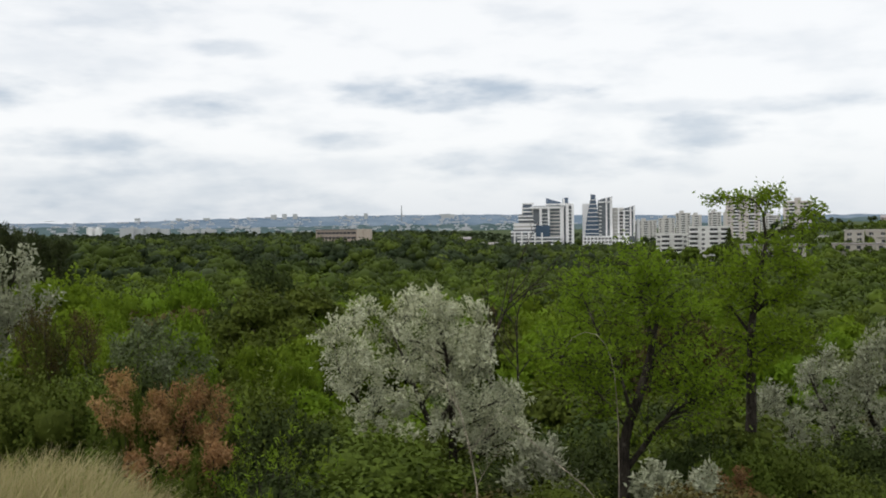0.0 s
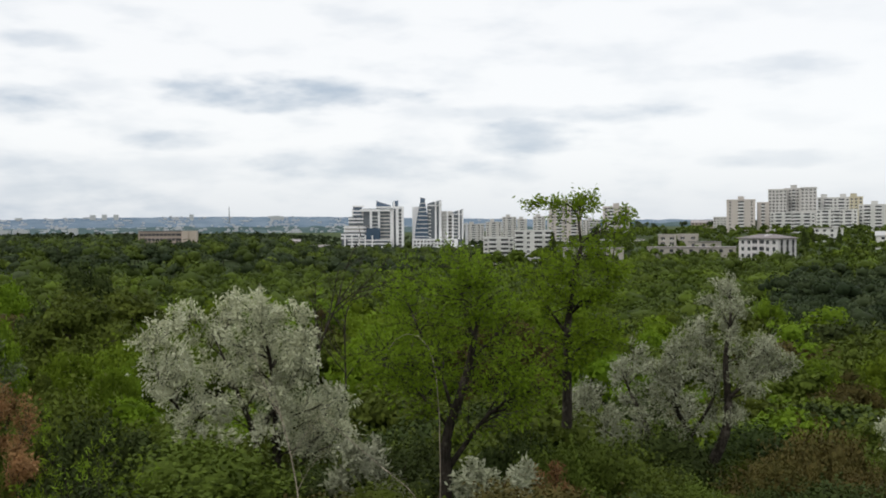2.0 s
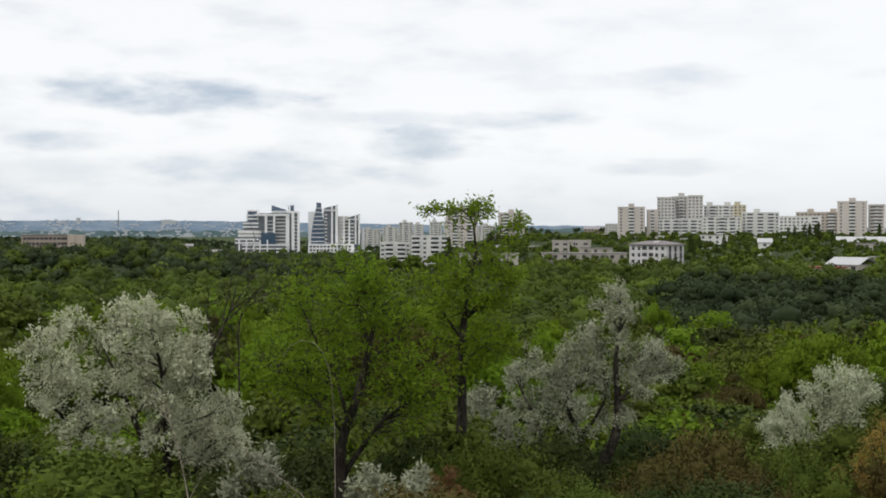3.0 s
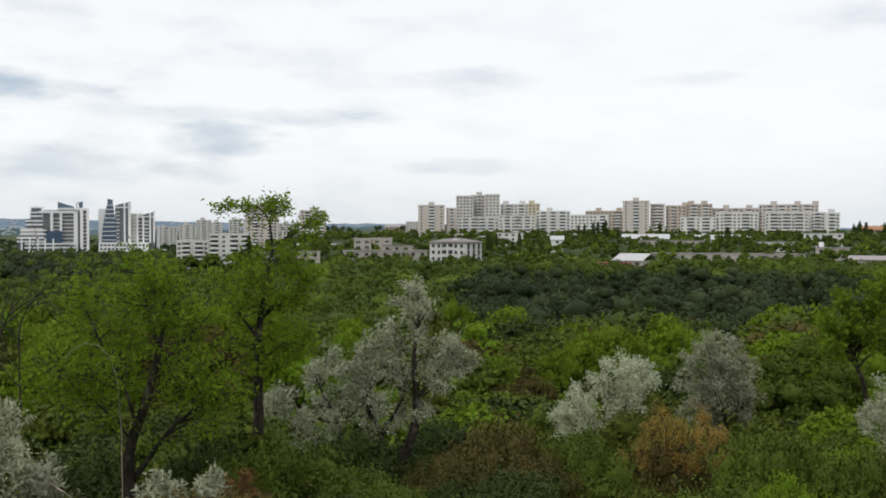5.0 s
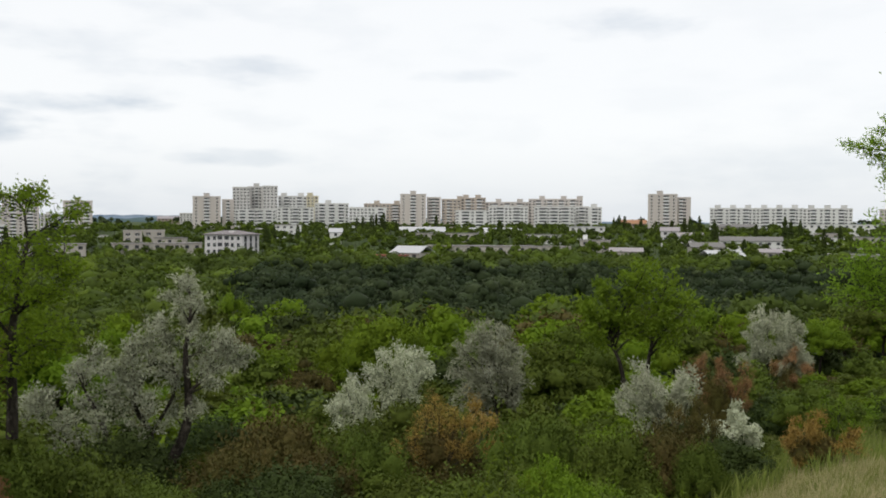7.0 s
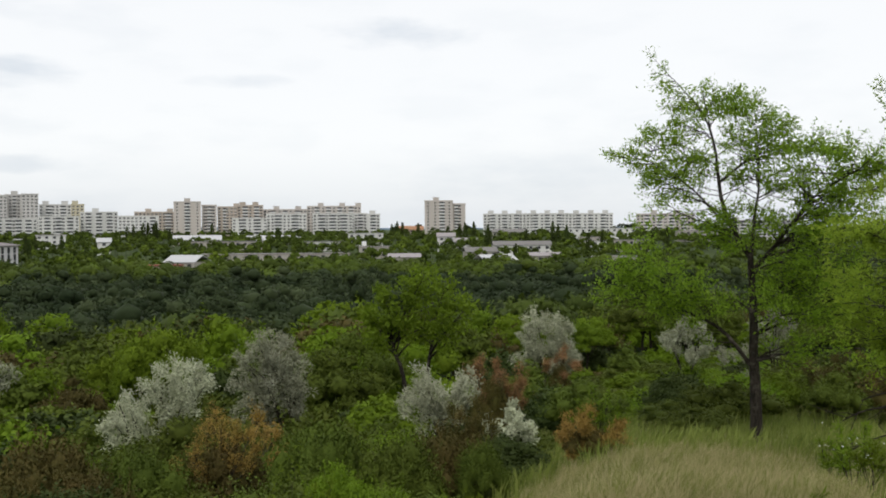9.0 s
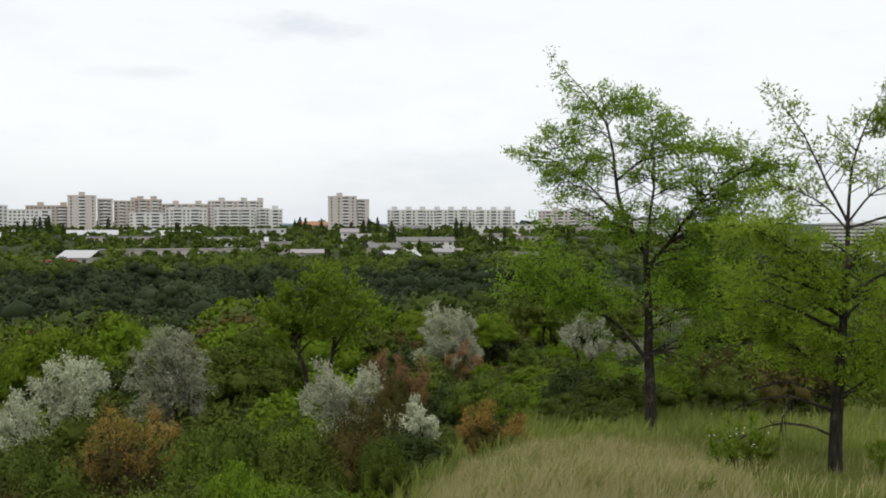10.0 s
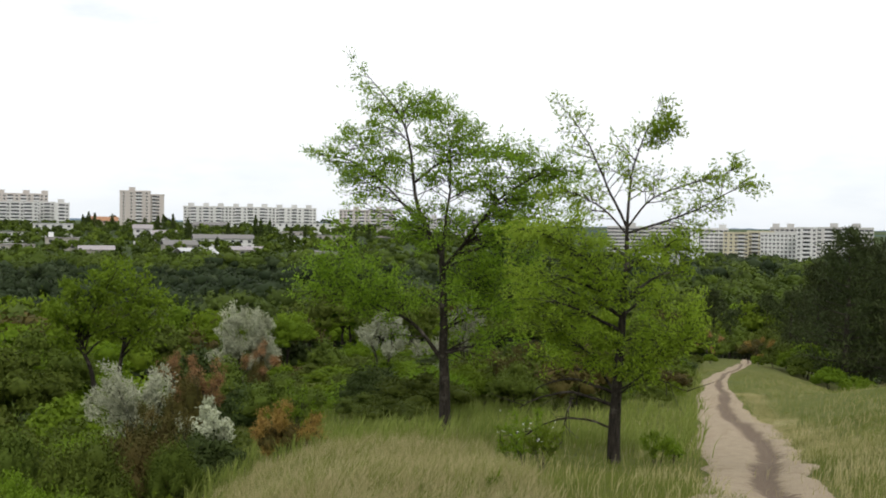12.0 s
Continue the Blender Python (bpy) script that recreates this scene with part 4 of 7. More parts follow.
def pale_house():
    """The unfinished-looking four storey house by the wood, with a shallow hipped roof."""
    d = 480
    b = 27.75
    z0 = gz(*at(b, d)) - 2.0
    root = site("apartment_house", b, d, z0, -33)
    w, dp = 20.5, 14.5
    h = alt(d, -0.76) - z0
    part("wall", boxes([(-w / 2, -dp / 2, 0, w / 2, dp / 2, h)]), PLASTER_PINK, root)
    e = 0.9
    v = [(-w / 2 - e, -dp / 2 - e, h), (w / 2 + e, -dp / 2 - e, h), (w / 2 + e, dp / 2 + e, h), (-w / 2 - e, dp / 2 + e, h),
         (-w / 2 - e, -dp / 2 - e, h + 0.3), (w / 2 + e, -dp / 2 - e, h + 0.3), (w / 2 + e, dp / 2 + e, h + 0.3), (-w / 2 - e, dp / 2 + e, h + 0.3),
         (-w / 2 + 6, 0, h + 2.0), (w / 2 - 6, 0, h + 2.0)]
    f = [(0, 3, 2, 1), (0, 1, 5, 4), (1, 2, 6, 5), (2, 3, 7, 6), (3, 0, 4, 7), (4, 5, 9, 8), (6, 7, 8, 9), (5, 6, 9, 9), (7, 4, 8, 8)]
    bm = bmesh.new()
    vs = [bm.verts.new(p) for p in v]
    for q in f:
        bm.faces.new([vs[i] for i in dict.fromkeys(q)])
    me = bpy.data.meshes.new("roof")
    bm.to_mesh(me)
    bm.free()
    me.materials.append(ROOF_SLATE)
    part("roof", me, None, root)
    part("dormer", boxes([(1.5, -4.5, h + 0.6, 3.2, -1.5, h + 2.0)]), PLASTER_PINK, root)
    pane = raw_mesh("pane", *boxes([(-0.8, -0.04, -0.1, 0.8, 0.06, 1.6)]), [GLASS_DARK])
    sash = raw_mesh("window_frame", *boxes([(-0.9, -0.1, -0.22, 0.9, 0.04, -0.1), (-0.9, -0.1, 1.6, 0.9, 0.04, 1.7), (-0.9, -0.1, -0.1, -0.8, 0.04, 1.6), (0.8, -0.1, -0.1, 0.9, 0.04, 1.6)]), [BALCONY_WHITE])
    for k in range(4):
        z = h - 2.35 - 3.1 * k
        if z < 1:
            continue
        for i in range(6):
            if i in (2, 3):
                continue
            x = -w / 2 + 2.2 + i * (w - 4.4) / 5
            win = part("window", pane, None, root)
            win.location = (x, -dp / 2, z)
            part("window_frame", sash, None, win)
        for x in (-1.9, 1.9):
            # no recess is cut: a flat dark panel paints the loggia's shade
            part("loggia", boxes([(x - 1.3, -dp / 2 - 0.05, z - 0.5, x + 1.3, -dp / 2 + 0.06, z + 1.8)]), GLASS_DARK, root, "flat dark panel painting the shade of a loggia")
            part("loggia_rail", boxes([(x - 1.3, -dp / 2 - 0.16, z - 0.5, x + 1.3, -dp / 2 - 0.06, z + 0.12)]), PLASTER_PINK, root)
        for i in range(3):
            y = -dp / 2 + 2.6 + i * 4.6
            part("stair_glazing", boxes([(w / 2 - 0.06, y - 0.95, z - 0.9, w / 2 + 0.05, y + 0.95, z + 1.9)]), GLASS_DARK, root, "tall dark glazing strip")
    for x in (-3.3, -0.2, 0.2, 3.3):
        part("pier", boxes([(x - 0.16, -dp / 2 - 0.3, 0, x + 0.16, -dp / 2 - 0.02, h)]), PLASTER_PINK, root)
    tagged(root, "pale pink four storey house with shallow grey hipped roof", "house")


pale_house()


def sheet(pts, thick=0.4):
    """A slab of that thickness under a strip of (x, y, z) pairs: two equal rows of points."""
    a = np.asarray(pts, float)
    n = a.shape[1]
    lo = a + np.array([0, thick, 0])
    v = np.concatenate([a[0], a[1], lo[0], lo[1]])
    f = []
    for i in range(n - 1):
        f += [(i, i + 1, n + i + 1, n + i), (2 * n + i, 3 * n + i, 3 * n + i + 1, 2 * n + i + 1), (i, 2 * n + i, 2 * n + i + 1, i + 1), (n + i, n + i + 1, 3 * n + i + 1, 3 * n + i)]
    f += [(0, n, 3 * n, 2 * n), (n - 1, 3 * n - 1, 4 * n - 1, 2 * n - 1)]
    return v, np.array(f)


def modern_towers():
    """Two white and glass complexes with sail-shaped crowns, standing on podiums."""
    d, bc = 900.0, 7.5
    z0 = gz(*at(bc, d)) - 3

    def X(b):
        return d * math.tan(radians(b - bc))

    def Z(up):
        return alt(d, up) - z0

    floor_h = 3.1

    def bands(root, b0, b1, lo, hi, y, mat, name="floor_band", proud=0.5, tall=0.9):
        z = Z(hi) - floor_h
        while z > Z(lo):
            part(name, boxes([(X(b0), y - proud, z, X(b1), y, z + tall)]), mat, root)
            z -= floor_h

    def fin(root, b, lo, hi, y, w=1.5, mat=WHITE):
        part("fin", boxes([(X(b) - w / 2, y - 1.0, Z(lo), X(b) + w / 2, y + 1.5, Z(hi))]), mat, root)

    def sail(root, b0, b1, lo, up0, up1, y, mat, curve=0.5, name="glass_crown"):
        s = np.linspace(0, 1, 9)
        x = X(b0) + (X(b1) - X(b0)) * s
        z = Z(up0) + (Z(up1) - Z(up0)) * (s ** curve)
        base = np.stack([x, np.full(9, y), np.full(9, Z(lo))], -1)
        part(name, sheet([base, np.stack([x, np.full(9, y), z], -1)], 5.0), mat, root)

    # western complex: terraces climbing to a framed main block
    a = site("modern_tower", bc, d, z0)
    for k, (b0, up) in enumerate(((4.55, 1.0), (4.35, 0.55), (4.1, 0.05), (3.95, -0.35))):
        part("terrace_block", boxes([(X(b0), 1.0 - 2.0 * k, 0, X(5.75), 16, Z(up))]), GLASS_GREY if k % 2 else PANEL_GREY, a)
        bands(a, b0 - 0.03, 5.6 - 0.12 * k, up - 0.52, up + 0.05, 1.0 - 2.0 * k, WHITE, "terrace_slab", 1.2, 1.3)
    part("glass_corner", boxes([(X(4.6), 0.5, Z(0.55), X(5.1), 12, Z(1.12))]), GLASS_BLUE, a)
    part("roof_slab", boxes([(X(4.55), -0.5, Z(1.12), X(5.2), 13, Z(1.2))]), WHITE, a)
    part("main_block", boxes([(X(5.2), -3, 0, X(7.45), 18, Z(1.02))]), GLASS_GREY, a)
    part("frame_beam", boxes([(X(5.0), -6, Z(0.86), X(6.95), -3.2, Z(0.98))]), WHITE, a)
    part("frame_beam", boxes([(X(5.9), -5, Z(1.06), X(7.5), 14, Z(1.14))]), WHITE, a)
    for b, lo, hi, w in ((5.62, -0.6, 0.92, 2.2), (6.08, -0.3, 0.92, 1.8), (6.82, -1.5, 0.97, 3.2), (7.12, -1.5, 1.1, 2.6), (7.43, -1.5, 1.1, 2.2)):
        fin(a, b, lo, hi, -5, w)
    bands(a, 5.65, 6.1, -0.6, 0.75, -3, BALCONY_WHITE, tall=0.7)
    bands(a, 6.15, 6.75, -1.5, 0.85, -3, PANEL_GREY, tall=1.1)
    bands(a, 7.17, 7.4, -1.5, 0.95, -3, BALCONY_WHITE, tall=1.0)
    part("blue_glazing", boxes([(X(5.35), -7, Z(-0.75), X(6.15), -3.2, Z(-0.1))]), GLASS_BLUE, a)
    part("podium_glazing", boxes([(X(5.2), -8, 0, X(6.8), -3.1, Z(-0.85))]), GLASS_GREY, a)
    bands(a, 4.3, 6.95, -1.55, -0.62, -8, WHITE, "podium_slab", 0.8, 1.2)
    for b in (4.15, 4.55, 4.95, 5.3, 5.7, 6.75):
        fin(a, b, -1.6, -0.5, -8.5, 1.2)
    sail(a, 5.92, 6.75, 1.04, 1.48, 1.22, 2, GLASS_BLUE, 0.9)
    sail(a, 6.85, 7.18, 1.06, 1.42, 1.50, 4, GLASS_BLUE, 0.6)
    fin(a, 6.93, 1.1, 1.42, 2.5, 1.3)
    tagged(a, "white and glass stepped tower complex with terraces", "tower", "modern towers")

    # eastern complex: a blue glass prow and three finned slabs over a long podium
    e = site("modern_tower", bc, d, z0)
    part("blank_wall", boxes([(X(7.98), 0, 0, X(8.45), 16, Z(1.12))]), WHITE, e)
    s = np.linspace(0, 1, 10)
    left = X(8.12) + (X(8.46) - X(8.12)) * s ** 1.6
    zz = Z(-0.7) + (Z(1.5) - Z(-0.7)) * s
    lo_row = np.stack([left, np.full(10, -4.0), zz], -1)
    hi_row = np.stack([np.full(10, X(8.9)) - 3.2 * s ** 2, np.full(10, -4.0), zz], -1)
    part("glass_prow", sheet([lo_row, hi_row], 16.0), GLASS_BLUE, e)
    sail(e, 8.44, 8.72, 1.48, 1.66, 1.6, -2, GLASS_BLUE, 0.6, "prow_tip")
    z = Z(-0.6)
    while z < Z(1.4):
        q = (z - Z(-0.7)) / (Z(1.5) - Z(-0.7))
        part("floor_band", boxes([(X(8.12) + (X(8.46) - X(8.12)) * q ** 1.6 - 0.3, -4.5, z, X(8.9) - 3.2 * q * q, -3.9, z + 0.6)]), BALCONY_WHITE, e)
        z += floor_h * 1.2
    part("glass_slab", boxes([(X(8.85), -2, 0, X(9.62), 16, Z(1.18))]), GLASS_GREY, e)
    bands(e, 8.9, 9.05, -0.7, 1.1, -2, BALCONY_WHITE, "small_balcony", 1.0, 0.9)
    sail(e, 8.85, 9.66, 1.2, 1.28, 1.5, 0, GLASS_GREY, 0.7)
    part("frame_beam", boxes([(X(8.82), -4, Z(1.16), X(9.66), 12, Z(1.22))]), WHITE, e)
    fin(e, 9.32, -0.75, 1.42, -3, 1.4)
    fin(e, 9.58, -0.75, 1.45, -3, 2.2)
    part("grey_slab", boxes([(X(9.64), 0, 0, X(10.3), 17, Z(0.86))]), PANEL_GREY, e)
    bands(e, 9.72, 9.95, -0.75, 0.8, 0, BALCONY_WHITE, "small_balcony", 1.1, 1.0)
    bands(e, 10.02, 10.3, -0.75, 0.7, 0, GLASS_DARK, "window_band", 0.1, 1.6)
    fin(e, 10.0, -0.75, 0.86, -1, 1.4)
    part("glass_slab", boxes([(X(10.28), -1, 0, X(10.9), 16, Z(0.66))]), GLASS_GREY, e)
    bands(e, 10.34, 10.58, -0.75, 0.6, -1, BALCONY_WHITE, "small_balcony", 1.0, 0.9)
    sail(e, 10.2, 10.92, 0.7, 0.74, 0.98, 0, GLASS_GREY, 0.7)
    part("frame_beam", boxes([(X(10.18), -3, Z(0.66), X(10.94), 12, Z(0.71))]), WHITE, e)
    for b in (10.3, 10.66, 10.86):
        fin(e, b, -0.75, 0.92 if b > 10.6 else 0.68, -2, 1.4)
    part("podium", boxes([(X(7.97), -12, 0, X(10.55), -2.2, Z(-0.72))]), WHITE, e)
    part("podium_wing", boxes([(X(9.8), -16, 0, X(11.45), -12.1, Z(-1.1))]), WHITE, e)
    for up in (-0.86, -1.06, -1.26):
        part("podium_glazing_strip", boxes([(X(8.05) + 3.1 * i, -12.1, Z(up) - 0.9, X(8.05) + 3.1 * i + 2.0, -11.9, Z(up) + 0.7) for i in range(12)]), GLASS_DARK, e, kind="stuff")
    part("side_block", boxes([(X(10.98), 6, 0, X(11.2), 16, Z(-0.1))]), WHITE, e)
    fin(e, 11.1, -1.5, 0.2, 4, 2.4)
    tagged(e, "white tower complex with blue glass prow and sail crowns", "tower", "modern towers")


modern_towers()


def small_house(b0, b1, d, top, wall, roof, label, gable=False, depth=9.0, name="low_building", storeys=2, turn=0.0, pitch=2.2):
    b = (b0 + b1) / 2
    w = 2 * d * math.tan(radians((b1 - b0) / 2))
    x, y = at(b, d)
    z0 = min(gz(x, y) - 1.0, alt(d, top) - 4)
    root = site(name, b, d, z0, turn)
    h = alt(d, top) - z0 - (pitch if gable else 0.4)
    part("wall", boxes([(-w / 2, 0, 0, w / 2, depth, h)]), wall, root)
    if gable:
        e = 0.6
        prof = [(-e, h - 0.2), (depth / 2, h + pitch), (depth + e, h - 0.2), (depth + e, h + 0.05), (depth / 2, h + pitch + 0.25), (-e, h + 0.05)]
        v = np.array([(sx, py, pz) for sx in (-w / 2 - e, w / 2 + e) for py, pz in prof])
        f = [(0, 1, 7, 6), (1, 2, 8, 7), (2, 3, 9, 8), (3, 4, 10, 9), (4, 5, 11, 10), (5, 0, 6, 11), (0, 5, 4, 1), (1, 4, 3, 2), (6, 7, 10, 11), (7, 8, 9, 10)]
        part("roof", (v, np.array(f)), roof, root)
    else:
        part("roof", boxes([(-w / 2 - 0.4, -0.4, h, w / 2 + 0.4, depth + 0.4, h + 0.4)]), roof, root)
    for k in range(int(2 + w / 5)):
        t = GARDEN_RNG.uniform(-0.55, 0.55)
        gb, gd = b + math.degrees(t * w / d), d - GARDEN_RNG.uniform(4, 22)
        roof_z = z0 + h - gz(*at(gb, gd))
        GARDENS.append((*at(gb, gd), max(3.0, min(11.0, roof_z * GARDEN_RNG.uniform(0.55, 1.0)))))
    n = max(1, int(w / 4.2))
    for s in range(storeys):
        z = h - 2.3 - 3.0 * s
        if z < 0.3:
            break
        for i in range(min(n, 14)):
            cx = -w / 2 + (i + 0.5) * w / min(n, 14)
            part("window", boxes([(cx - 0.9, -0.05, z, cx + 0.9, 0.05, z + 1.5)]), GLASS_DARK, root)
    return tagged(root, label, "building", "low town buildings")


WHITE_SHED = "low works hall with white sheet roof"
GREY_LOW = "low weathered grey flat-roofed building"
small_house(37.2, 39.8, 720, -0.30, PLASTER_GREY, ROOF_WHITE, WHITE_SHED, True, 22, pitch=4)
small_house(41.2, 43.6, 735, -0.34, PLASTER_GREY, ROOF_WHITE, WHITE_SHED, True, 22, pitch=4)
small_house(38.1, 42.1, 640, -0.62, PLASTER_GREY, ROOF_FELT, GREY_LOW, False, 12)
small_house(38.4, 47.0, 520, -1.34, PLASTER_GREY, ROOF_PALE, "long low shed with pale roof edge", False, 8, storeys=1)
small_house(44.4, 46.7, 640, -0.68, PANEL_LIGHT, ROOF_FELT, GREY_LOW, False, 12)
small_house(36.6, 38.4, 425, -1.42, PLASTER_GREY, ROOF_WHITE, "white gabled house over the trees", True, 14, name="house", pitch=2.6, turn=-28)
small_house(35.8, 37.7, 415, -1.90, BRICK_TAN, ROOF_RED, "low annex with red roof edge", False, 5, name="annex")
small_house(47.5, 49.2, 560, -0.98, PLASTER_GREY, ROOF_PALE, GREY_LOW, False, 10)
small_house(46.9, 48.9, 700, -0.22, PANEL_LIGHT, ROOF_WHITE, WHITE_SHED, False, 12)
small_house(49.2, 51.0, 470, -1.44, PLASTER_GREY, ROOF_PALE, GREY_LOW, True, 10, pitch=1.5)
small_house(49.8, 51.2, 980, 0.16, BRICK_TAN, ROOF_ORANGE, "long house with orange tiled roof", True, 12, name="house", pitch=3.5)
small_house(52.0, 53.0, 620, -0.25, PLASTER_PINK, ROOF_PALE, "pale house with grey roof among poplars", True, 9, name="house")
small_house(54.8, 56.8, 470, -1.55, PLASTER_GREY, ROOF_WHITE, WHITE_SHED, True, 20, pitch=3.2, turn=24)
small_house(56.0, 57.9, 450, -2.05, PLASTER_GREY, ROOF_WHITE, WHITE_SHED, True, 18, pitch=3.0, turn=24)
small_house(57.1, 59.2, 520, -1.42, PLASTER_GREY, ROOF_PALE, GREY_LOW, True, 9, pitch=1.5)
small_house(59.8, 62.2, 430, -2.35, PLASTER_GREY, ROOF_WHITE, WHITE_SHED, True, 16, pitch=2.5, turn=-8)
small_house(60.8, 63.3, 480, -1.62, PLASTER_GREY, ROOF_PALE, "two storey tan house with dark windows", False, 9, name="house")
small_house(60.4, 62.0, 640, -0.72, PANEL_LIGHT, ROOF_FELT, GREY_LOW, False, 10)
small_house(63.2, 65.8, 430, -2.2, PLASTER_GREY, ROOF_WHITE, WHITE_SHED, True, 16, pitch=2.5)
small_house(58.4, 63.3, 800, -0.02, PANEL_LIGHT, ROOF_WHITE, "long white-roofed hall before the slab block", False, 20, storeys=1)
small_house(21.3, 26.1, 500, -1.22, PLASTER_GREY, ROOF_PALE, "long low shed with pale roof edge", False, 8, storeys=1)
small_house(80.6, 82.6, 520, -1.5, PLASTER_PINK, ROOF_WHITE, WHITE_SHED, True, 14, pitch=2)
small_house(16.6, 20.0, 480, -1.25, PLASTER_GREY, ROOF_PALE, "long low wall with pale coping", False, 6, storeys=1)
small_house(30.1, 31.6, 700, -0.18, PANEL_LIGHT, ROOF_PALE, GREY_LOW, False, 10)
small_house(33.2, 33.9, 620, -0.40, PANEL_LIGHT, ROOF_WHITE, "small white gabled house among trees", True, 9, name="house")
small_house(23.7, 25.9, 1250, 0.26, BRICK_TAN, ROOF_PALE, "long low brown hall on the horizon", True, 16, name="hall", pitch=3.0)


def roof_tank(b, d, up):
    """A white water tank on short legs on a flat roof."""
    z = alt(d, up) - 3.0
    root = site("water_tank", b, d, z)
    part("drum", boxes([(-1.3, 0.5, 0.5, 1.3, 3.1, 3.0)]), WHITE, root)
    part("stand", boxes([(-1.2, 0.6, -0.3, -0.9, 0.9, 0.5), (0.9, 0.6, -0.3, 1.2, 0.9, 0.5), (-1.2, 2.7, -0.3, -0.9, 3.0, 0.5), (0.9, 2.7, -0.3, 1.2, 3.0, 0.5)]), STEEL, root)
    tagged(root, "white roof tank on short grey legs", "tank")


roof_tank(47.8, 562, -0.70)
_r = random.Random(5)
for k in range(11):
    b = _r.uniform(50, 75) if k < 8 else _r.uniform(14, 24)
    d = _r.uniform(520, 820)
    w = _r.uniform(10, 34) / d * 57.3
    up = math.degrees(math.atan2(gz(*at(b, d)) + _r.uniform(4.5, 8.5) - EYE, d))
    small_house(b, b + w, d, up, _r.choice((PLASTER_GREY, PLASTER_PINK, PANEL_LIGHT, PLASTER_GREY)), _r.choice((ROOF_PALE, ROOF_FELT, ROOF_FELT, ROOF_PALE)),
                _r.choice(("small town house with pale walls", "low grey building among trees")), _r.random() < 0.6, 9, name="house", storeys=2, turn=_r.uniform(-20, 20))
# pale halls in the wood under the far hills
for b0, b1, d, up in ((-0.6, 1.6, 900, -0.72), (-3.3, -2.6, 900, -0.74), (0.2, 0.9, 820, -0.98), (-2.2, -1.6, 820, -0.96), (2.2, 3.2, 880, -1.05)):
    small_house(b0, b1, d, up, PLASTER_GREY, ROOF_PALE, "pale hall roof showing over the wood", True, 10, name="hall", storeys=1, pitch=1.5)


# ---- far hills and the far town ----
def hill_band(name, d, label, mat, profile, foot, bump, seed, b0=-32, b1=100):
    rng = np.random.default_rng(seed)
    b = np.arange(b0, b1, 0.12)
    up = np.interp(b, *zip(*profile))
    jag = np.convolve(rng.normal(0, 1, len(b) + 8), np.hanning(9) / 2.4, "valid")[:len(b)] * bump
    rows = []
    for s in np.linspace(0, 1, 8):
        dist = d - 700 * (1 - s)
        z = foot + (EYE + d * np.tan(np.radians(up + jag)) - foot) * s ** 1.3
        rows.append(np.stack([dist * np.sin(np.radians(b)), dist * np.cos(np.radians(b)), z], -1))
    rows.append(rows[-1] * np.array([1.02, 1.02, 1]) + np.array([0, 0, -60]))
    v = np.concatenate(rows)
    n = len(b)
    i, j = np.meshgrid(np.arange(8), np.arange(n - 1), indexing="ij")
    a = (i * n + j).ravel()
    tagged(new(name, raw_mesh(name, v, np.stack([a, a + 1, a + n + 1, a + n], -1), [mat], True)), label, "hills", kind="structure")


FAR_RIM = ((-32, 0.25), (-24, 0.35), (-20, 0.30), (-15, 0.42), (-9, 0.55), (-3, 0.60), (2, 0.58), (6, 0.50), (13, 0.40), (20, 0.30), (26, 0.30), (50, 0.05), (80, 0.0), (100, 0.0))
NEAR_RIM = ((-32, 0.15), (-20, 0.1), (-15, -0.05), (-8, 0.0), (0, 0.05), (6, 0.0), (13, -0.1), (20, 0.12), (24, 0.2), (32, 0.0), (50, -0.15), (100, -0.3))
hill_band("backdrop_hills_far", 4650, "horizon hills with haze painted in as pale blue", HILL_FAR, FAR_RIM, -70, 0.02, 1)
hill_band("backdrop_hills_near", 3000, "wooded slopes tinted bluish for haze under the far town", HILL_NEAR, NEAR_RIM, -70, 0.03, 2)


